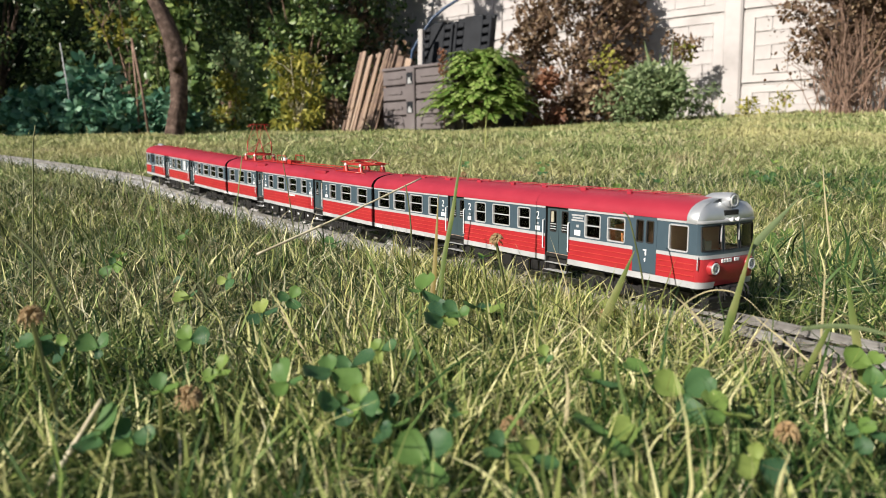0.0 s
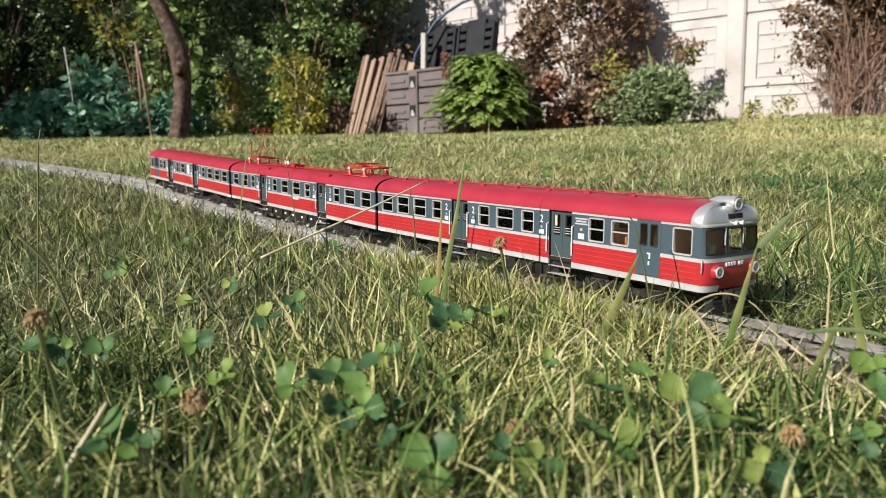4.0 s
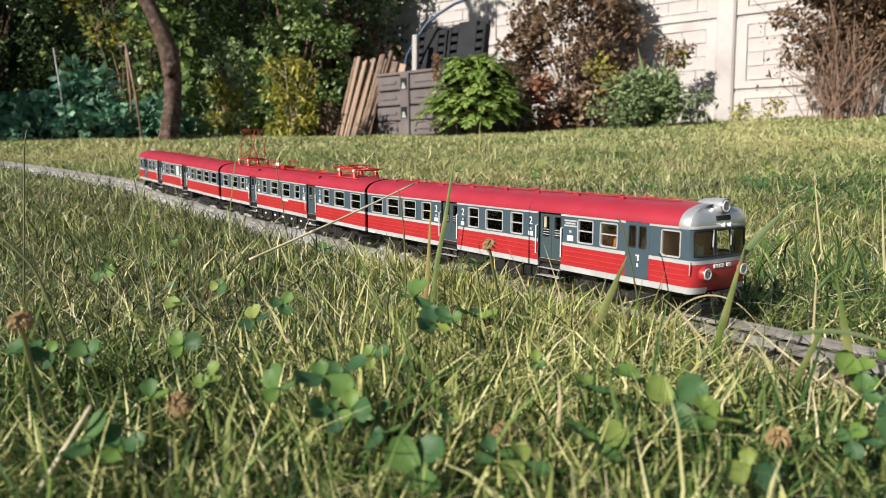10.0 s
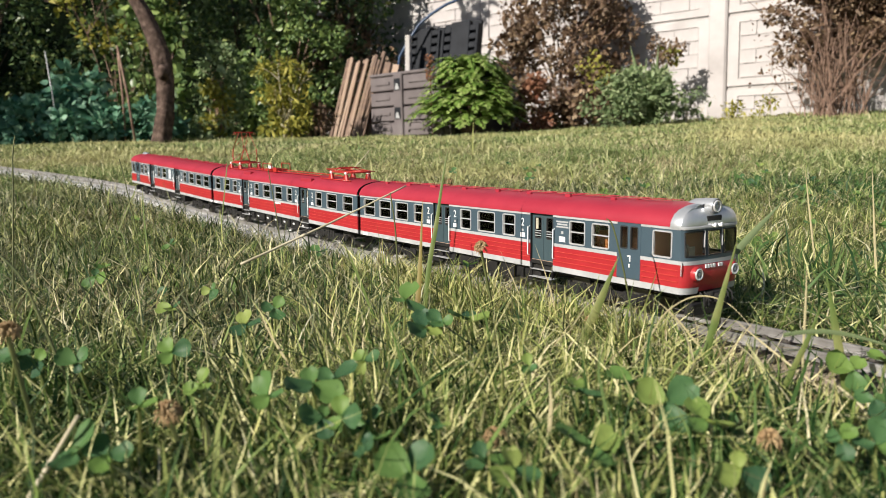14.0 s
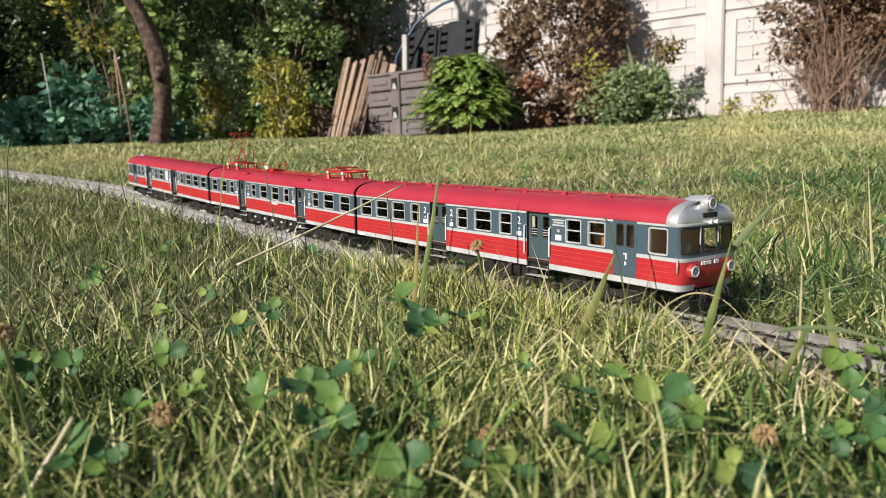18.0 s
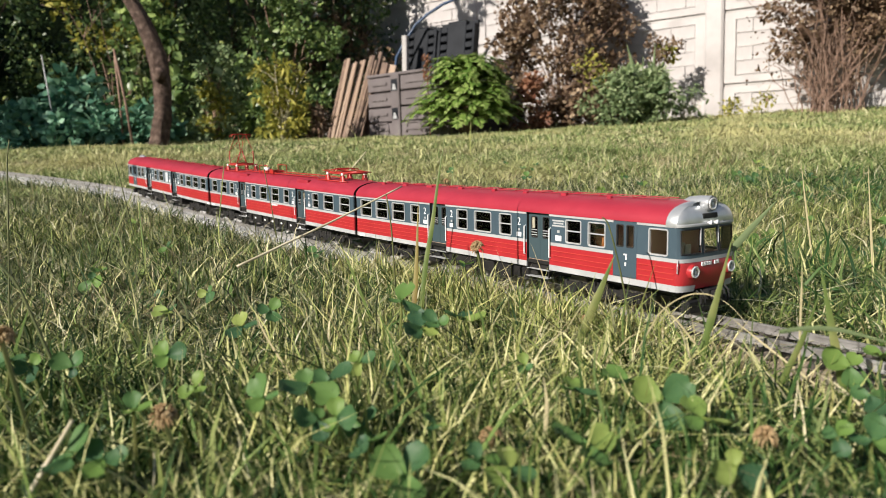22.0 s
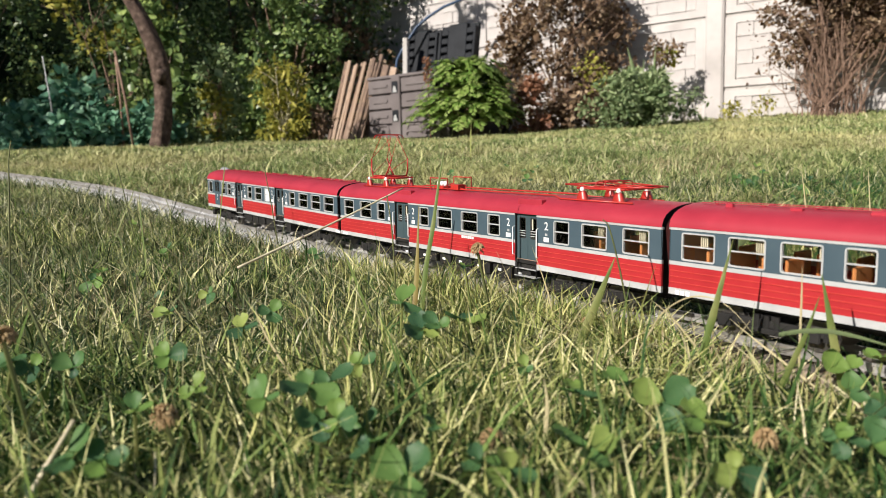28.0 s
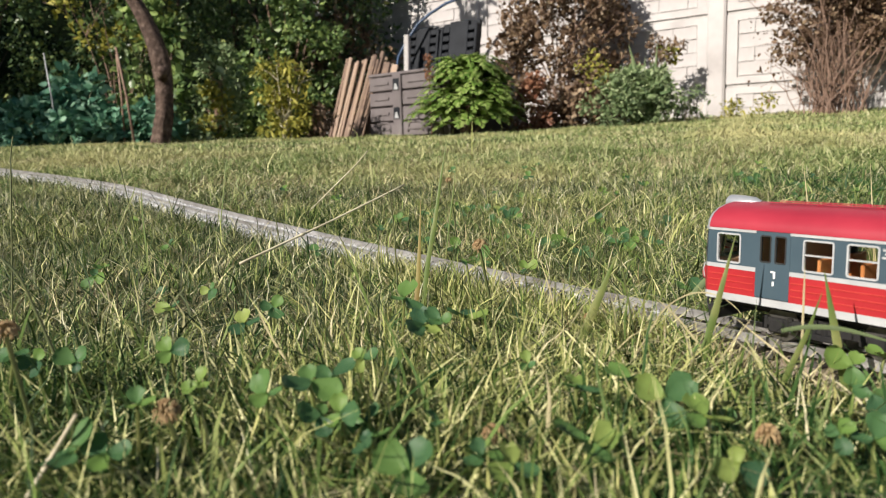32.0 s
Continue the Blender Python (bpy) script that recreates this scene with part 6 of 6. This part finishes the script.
# ---- single blades and stalks ----
BLADES = [
    ("broad green grass blade beside the track", "blade", 0.0023, [(0.0768, 0.2159, -0.0006), (0.0804, 0.2174, 0.0112), (0.0839, 0.2188, 0.0230), (0.0879, 0.2205, 0.0365)]),
    ("leaning pale grass blade beyond the track", "iris", 0.0030, [(0.1258, 0.3171, 0.0192), (0.1364, 0.3185, 0.0302), (0.1468, 0.3198, 0.0408)]),
    ("broad green grass blade before the track", "blade", 0.0030, [(0.0482, 0.2523, 0.0001), (0.0545, 0.2540, 0.0138), (0.0604, 0.2556, 0.0271)]),
    ("tall upright green grass blade", "blade", 0.0019, [(-0.0107, 0.2933, -0.0106), (-0.0076, 0.2967, 0.0169), (-0.0041, 0.2989, 0.0352), (-0.0011, 0.3012, 0.0535), (0.0021, 0.3033, 0.0704)]),
    ("browned broken grass blade before the train", "brown_blade", 0.0022, [(-0.0127, 0.2944, -0.0013), (-0.0111, 0.2967, 0.0170), (-0.0094, 0.3002, 0.0457)]),
    ("long straw stalk leaning across", "stalk", 0.0014, [(-0.0877, 0.3091, 0.0195), (-0.0750, 0.3178, 0.0249), (-0.0498, 0.3342, 0.0357), (-0.0186, 0.3511, 0.0500)]),
    ("thin dark grass stalk before the train", "dark_stalk", 0.0010, [(-0.0216, 0.3239, -0.0075), (-0.0221, 0.3264, 0.0127), (-0.0229, 0.3289, 0.0329), (-0.0248, 0.3307, 0.0476)]),
    ("green grass blade at the track's edge", "blade", 0.0022, [(0.1058, 0.1924, 0.0053), (0.1039, 0.1939, 0.0175), (0.1021, 0.1955, 0.0296)]),
    ("pale grass blade lying across the rails", "blade_top", 0.0013, [(0.0846, 0.1817, 0.0165), (0.0921, 0.1818, 0.0173), (0.1021, 0.1817, 0.0161), (0.1192, 0.1810, 0.0108)]),
    ("thin dark grass stalk before the cab", "dark_stalk", 0.0008, [(0.0646, 0.2495, 0.0024), (0.0615, 0.2519, 0.0220), (0.0580, 0.2539, 0.0377), (0.0557, 0.2543, 0.0407)]),
    ("arching straw over the rails", "straw1", 0.0008, [(0.0629, 0.2266, 0.0041), (0.0685, 0.2276, 0.0125), (0.0758, 0.2282, 0.0171), (0.0815, 0.2243, 0.0184), (0.0862, 0.2180, 0.0162), (0.0907, 0.2101, 0.0092)]),
    ("pale upright grass blade beyond the track", "straw1", 0.0016, [(0.2100, 0.4170, 0.0123), (0.2080, 0.4198, 0.0349), (0.2065, 0.4222, 0.0542)]),
    ("pale upright grass blade beyond the track", "straw1", 0.0018, [(0.2112, 0.3526, -0.0199), (0.2104, 0.3570, 0.0159), (0.2098, 0.3618, 0.0545)]),
    ("dark bending grass stalk in the lawn", "dark_stalk", 0.0011, [(-0.1070, 0.1951, 0.0102), (-0.1121, 0.1966, 0.0226), (-0.1172, 0.1979, 0.0334), (-0.1255, 0.1989, 0.0413)]),
    ("thin grass stalk in the lawn", "dark_stalk", 0.0010, [(-0.1176, 0.5175, 0.0101), (-0.1217, 0.5209, 0.0381), (-0.1266, 0.5245, 0.0668)]),
    ("thin grass stalk in the lawn", "dark_stalk", 0.0011, [(-0.2358, 0.5503, 0.0310), (-0.2403, 0.5529, 0.0522), (-0.2438, 0.5547, 0.0670)]),
    ("thin grass stalk in the lawn", "blade", 0.0010, [(-0.2375, 0.5503, 0.0310), (-0.2330, 0.5516, 0.0414), (-0.2311, 0.5524, 0.0477)]),
    ("thin grass stalk in the lawn", "blade", 0.0010, [(-0.1802, 0.6015, 0.0376), (-0.1778, 0.6040, 0.0582), (-0.1750, 0.6062, 0.0756)]),
    ("straw stalk beyond the train", "stalk", 0.0014, [(-0.0976, 0.7030, 0.0440), (-0.0838, 0.7047, 0.0570), (-0.0710, 0.7064, 0.0712)]),
    ("thin straw stalk over the train", "straw1", 0.0010, [(0.1178, 0.5491, 0.0210), (0.1307, 0.5502, 0.0300), (0.1372, 0.5507, 0.0340)]),
    ("dark grass stalk beyond the track", "dark_stalk", 0.0011, [(0.0143, 0.4981, 0.0165), (0.0090, 0.5005, 0.0358), (0.0035, 0.5020, 0.0481)]),
    ("thin grass stalk beside the tall blade", "blade", 0.0010, [(0.0031, 0.4483, 0.0213), (0.0065, 0.4513, 0.0454), (0.0092, 0.4539, 0.0660)]),
    ("straw before the track", "straw1", 0.0010, [(0.0771, 0.2087, -0.0019), (0.0848, 0.2099, 0.0077), (0.0900, 0.2107, 0.0142)]),
    ("straw before the track", "straw1", 0.0011, [(0.0818, 0.2290, -0.0007), (0.0730, 0.2304, 0.0104), (0.0659, 0.2312, 0.0168)]),
    ("straw before the track", "straw1", 0.0009, [(0.0950, 0.1993, 0.0036), (0.0893, 0.2050, 0.0088), (0.0834, 0.2107, 0.0144)]),
    ("green grass blade before the rails", "blade", 0.0016, [(0.0942, 0.1944, 0.0050), (0.0982, 0.1954, 0.0126), (0.1024, 0.1967, 0.0232)]),
    ("upright straw before the rails", "straw1", 0.0010, [(0.0991, 0.2001, 0.0098), (0.0999, 0.2016, 0.0224), (0.1004, 0.2027, 0.0310)]),
    ("thin blade before the train", "straw1", 0.0009, [(0.0331, 0.2943, -0.0025), (0.0276, 0.2960, 0.0114), (0.0217, 0.2977, 0.0253)]),
    ("thin blade before the train", "straw1", 0.0009, [(0.0628, 0.2637, -0.0051), (0.0569, 0.2653, 0.0074), (0.0540, 0.2660, 0.0137)]),
    ("dry straw before the train", "straw1", 0.0009, [(0.0431, 0.2844, -0.0006), (0.0401, 0.2861, 0.0128), (0.0349, 0.2880, 0.0284)]),
    ("thin green blade in the lawn", "blade", 0.0010, [(-0.1713, 0.4174, 0.0157), (-0.1730, 0.4198, 0.0350), (-0.1733, 0.4216, 0.0495)]),
    ("dark stalk in the lawn", "dark_stalk", 0.0008, [(-0.1772, 0.3014, 0.0557), (-0.1771, 0.3029, 0.0672), (-0.1760, 0.3039, 0.0752)]),
    ("long dead stalk in the lawn", "stalk", 0.0015, [(-0.0850, 0.1432, -0.0019), (-0.0807, 0.1440, 0.0049), (-0.0765, 0.1449, 0.0117)]),
    ("straw in the lawn", "straw1", 0.0012, [(-0.0490, 0.2144, 0.0032), (-0.0539, 0.2154, 0.0118), (-0.0571, 0.2164, 0.0194)]),
    ("straw in the lawn", "straw1", 0.0016, [(0.0226, 0.1634, -0.0018), (0.0232, 0.1643, 0.0060), (0.0226, 0.1650, 0.0119)]),
    ("long green blade in the lawn", "blade", 0.0012, [(-0.0338, 0.2956, 0.0084), (-0.0381, 0.2970, 0.0200), (-0.0425, 0.2983, 0.0304)]),
]
CLOVERS = [
    (-0.0244, 0.1589, 0.0032, 0.0047),
    (-0.0322, 0.1647, 0.0087, 0.0051),
    (-0.0193, 0.1635, -0.0007, 0.0041),
    (-0.0295, 0.1589, 0.0027, 0.0035),
    (-0.0165, 0.1486, 0.0013, 0.0033),
    (-0.0084, 0.1382, -0.0016, 0.0047),
    (-0.0285, 0.1745, 0.0068, 0.0043),
    (0.0294, 0.1483, -0.0011, 0.0055),
    (0.0511, 0.1688, 0.0016, 0.0052),
    (0.0468, 0.1839, 0.0017, 0.0046),
    (0.0570, 0.1586, 0.0005, 0.0044),
    (-0.0774, 0.1436, 0.0014, 0.0049),
    (-0.0704, 0.1436, 0.0012, 0.0043),
    (0.0065, 0.1433, -0.0008, 0.0036),
    (0.0565, 0.1382, -0.0016, 0.0041),
    (0.1068, 0.1891, 0.0024, 0.0050),
    (-0.0073, 0.2152, 0.0097, 0.0047),
    (-0.0022, 0.2154, 0.0113, 0.0044),
    (-0.0144, 0.2457, 0.0123, 0.0053),
    (-0.0639, 0.2651, 0.0064, 0.0042),
    (-0.0690, 0.2448, 0.0051, 0.0039),
    (-0.1125, 0.1947, 0.0073, 0.0043),
    (-0.1186, 0.1949, 0.0090, 0.0040),
    (-0.1017, 0.1947, 0.0070, 0.0034),
    (-0.0792, 0.2047, 0.0067, 0.0039),
    (0.0086, 0.2967, 0.0170, 0.0028),
    (-0.1089, 0.2849, 0.0033, 0.0041),
    (-0.1059, 0.3252, 0.0035, 0.0042),
    (0.1010, 0.1687, 0.0010, 0.0040),
    (0.0821, 0.1485, -0.0001, 0.0033),
    (0.0892, 0.1483, -0.0014, 0.0037),
    (-0.0028, 0.1538, 0.0026, 0.0030),
    (-0.0231, 0.1945, 0.0058, 0.0043),
    (0.0311, 0.1740, 0.0032, 0.0043),
    (0.0118, 0.1383, -0.0010, 0.0037),
    (-0.0421, 0.1644, 0.0064, 0.0041),
    (0.0216, 0.1943, 0.0038, 0.0028),
    (-0.0612, 0.1744, 0.0063, 0.0033),
    (-0.0702, 0.1593, 0.0063, 0.0028),
    (0.1188, 0.1942, 0.0029, 0.0048),
]


def flat_blade(label, material, width, pts):
    """A grass blade or stalk: a creased, tapering strip bent through its points, from the soil to the tip."""
    pts = [Vector(p) for p in pts]
    if pts[0].z > soil_at(pts[0].x, pts[0].y) + 0.002 and material != "blade_top":
        d = (pts[0] - pts[1]).normalized()
        if d.z < (-0.6 if material == "stalk" else -0.25):
            t = (pts[0].z - soil_at(pts[0].x, pts[0].y) + 0.002) / -d.z
            pts.insert(0, pts[0] + d * t)
    fine = []
    for i in range(len(pts) - 1):
        p0, p1, p2, p3 = pts[max(i - 1, 0)], pts[i], pts[i + 1], pts[min(i + 2, len(pts) - 1)]
        for k in range(4):
            t = k / 4
            fine.append(0.5 * (2 * p1 + (p2 - p0) * t + (2 * p0 - 5 * p1 + 4 * p2 - p3) * t * t + (3 * p1 - p0 - 3 * p2 + p3) * t ** 3))
    fine.append(pts[-1])
    n = len(fine)
    mt = {"straw1": M["straw"], "blade_top": M["iris"]}.get(material) or M[material]
    if material in ("stalk", "dark_stalk"):
        g = Geo().tube(fine, [width * 0.5 * (1 - 0.45 * i / n) for i in range(n)], 6)
        k = n // 2
        if material == "stalk":
            g.tube([fine[k] + (fine[k + 1] - fine[k]) * -0.2, fine[k], fine[k] + (fine[k + 1] - fine[k]) * 0.2], [width * 0.4, width * 0.6, width * 0.4], 6)
    else:
        rows = []
        for i, p in enumerate(fine):
            d = (fine[min(i + 1, n - 1)] - fine[max(i - 1, 0)]).normalized()
            side = d.cross(Vector((0.15, 1, 0.1))).normalized()
            nor = side.cross(d)
            t = i / (n - 1)
            w = width * 0.5 * min(1, (1 - t) * 2.2 + 0.05) * (0.8 + 0.2 * min(1, t * 4)) * (1 + 0.06 * math.sin(i * 1.7))
            rows.append([p - side * w, p - nor * w * 0.35, p + side * w])
        g = Geo().loft(rows)
    ob = g.out("dry_grass_stalk" if material in ("stalk", "straw1", "brown_blade") else "grass_blade", mt, smooth=True)
    tagged(ob, label, "grass blade", "single grass blades")
    return ob


for lab, mt, wd, pts in BLADES:
    flat_blade(lab, mt, wd * (0.62 if mt == "straw1" else 1.0), pts)


def leaflet_mesh():
    """One clover leaflet of unit length: heart-shaped, cupped along its midrib."""
    v, f = [], []
    n = 7
    for i in range(n + 1):
        t = i / n
        w = 0.46 * math.sin(math.pi * min(1.0, t * 0.66 + 0.02)) ** 0.9 * (1 if t < 0.78 else 1 - (t - 0.78) * 2.6)
        notch = -0.03 if i == n else 0.0
        lift = 0.16 * t * t - 0.10 * t
        v += [(t, -w, lift + 0.15), (t, -w * 0.5, lift + 0.085), (t + notch, 0, lift), (t, w * 0.5, lift + 0.085), (t, w, lift + 0.13)]
    for i in range(n):
        for k in range(4):
            f.append([i * 5 + k, i * 5 + k + 1, i * 5 + 6 + k, i * 5 + 5 + k])
    me = bpy.data.meshes.new("leaflet")
    me.from_pydata(v, [], f)
    me.polygons.foreach_set("use_smooth", [True] * len(me.polygons))
    me.materials.append(M["clover"])
    return me


LEAFLET = leaflet_mesh()


def clover(x, y, z, r, rnd, label="green three-leaved clover in the grass"):
    root = empty("clover", pose(x, y, z), label, "clover", "clover plants")
    base = soil_at(x, y) - z
    bx, by = rnd.uniform(-0.006, 0.006), rnd.uniform(-0.004, 0.008)
    Geo().tube([(bx, by, min(base, -0.004)), (bx * 0.4, by * 0.4, base * 0.4), (0, 0, 0)], [0.0006, 0.0005, 0.0004], 5).out("stem", M["blade"], root)
    a0 = rnd.uniform(0, 360)
    tilt = rnd.uniform(8, 60)
    face = pose(0, 0, 0, tilt, rnd.uniform(-22, 22), 0)
    for i in range(3):
        ob = new("leaflet", LEAFLET)
        ob.parent = root
        ob.matrix_basis = face @ pose(0, 0, 0, 0, 0, a0 + 120 * i + rnd.uniform(-12, 12)) @ pose(0, 0, 0, 0, rnd.uniform(-30, 12), 0) @ pose(0, 0, 0, rnd.uniform(-25, 25), 0, 0) @ Matrix.Scale(r * rnd.uniform(0.75, 1.45), 4)


def clover_patch():
    rnd = random.Random(77)
    for x, y, z, r in CLOVERS:
        clover(x, y, max(z + 0.0022, soil_at(x, y) + 0.010), r * 1.2, rnd)
    for cx, cy, sx, sy, num in ((0.085, 0.50, 0.045, 0.055, 26), (0.02, 0.62, 0.05, 0.05, 10), (0.41, 0.78, 0.05, 0.06, 22), (0.24, 0.50, 0.05, 0.05, 10)):
        made = 0
        while made < num:
            x, y = rnd.gauss(cx, sx), rnd.gauss(cy, sy)
            d, s = off_track(np.array([x]), np.array([y]))
            if d[0] < 0.026 or s[0] < 0:
                continue
            clover(x, y, soil_at(x, y) + rnd.uniform(0.013, 0.021), rnd.uniform(0.0050, 0.0078), rnd, "green three-leaved clover in the grass beyond the track")
            made += 1
    n = 0
    while n < 45:
        y = rnd.uniform(0.17, 0.95)
        x = rnd.uniform(-0.55, 0.55) * y
        far = rnd.random() < 0.5
        if far:
            x, y = rnd.uniform(0.0, 0.62), rnd.uniform(0.42, 1.15)
            if x > 0.62 * y:
                continue
        d, s = off_track(np.array([x]), np.array([y]))
        if d[0] < 0.024 or noise.noise(Vector((x * 9, y * 9, 3))) < -0.05:
            continue
        z = soil_at(x, y) + rnd.uniform(0.014, 0.026)
        clover(x, y, z, rnd.uniform(0.0035, 0.0065), rnd)
        n += 1


clover_patch()


def dried_flower(x, y, z, r, label):
    root = empty("clover_flower", pose(x, y, z), label, "flower", "dried flower heads")
    rnd = random.Random(int(x * 1e4) + 9)
    base = soil_at(x, y) - z
    Geo().tube([(0.006, 0.0, base), (0.004, 0, base * 0.5), (0, 0, -r * 0.4)], 0.0006, 5).out("stem", M["dark_stalk"], root)
    r *= 0.72
    g = Geo()
    for i in range(110):
        d = Vector((rnd.gauss(0, 1), rnd.gauss(0, 1), rnd.gauss(0.35, 0.8))).normalized()
        g.tube([d * r * 0.15, d * r * 0.8, d * r + Vector((0, 0, -0.25 * r))], [r * 0.05, r * 0.085, r * 0.03], 4)
    g.out("flower_head", M["flower"], root)


dried_flower(0.0137, 0.2879, 0.0277, 0.0042, "dried brown clover flower head")
dried_flower(-0.1026, 0.1666, 0.0249, 0.0042, "dried brown clover flower head")
dried_flower(0.0694, 0.1536, 0.0007, 0.0038, "dried brown clover flower head")
dried_flower(-0.0638, 0.1594, 0.0074, 0.0045, "dried brown clover flower head")
dried_flower(0.0526, 0.2646, 0.0024, 0.0035, "dried brown clover flower head")
dried_flower(0.0099, 0.1586, 0.0004, 0.0040, "dried brown clover flower head")
dried_flower(0.0035, 0.5019, 0.0474, 0.0030, "dried brown clover flower head")



motions()
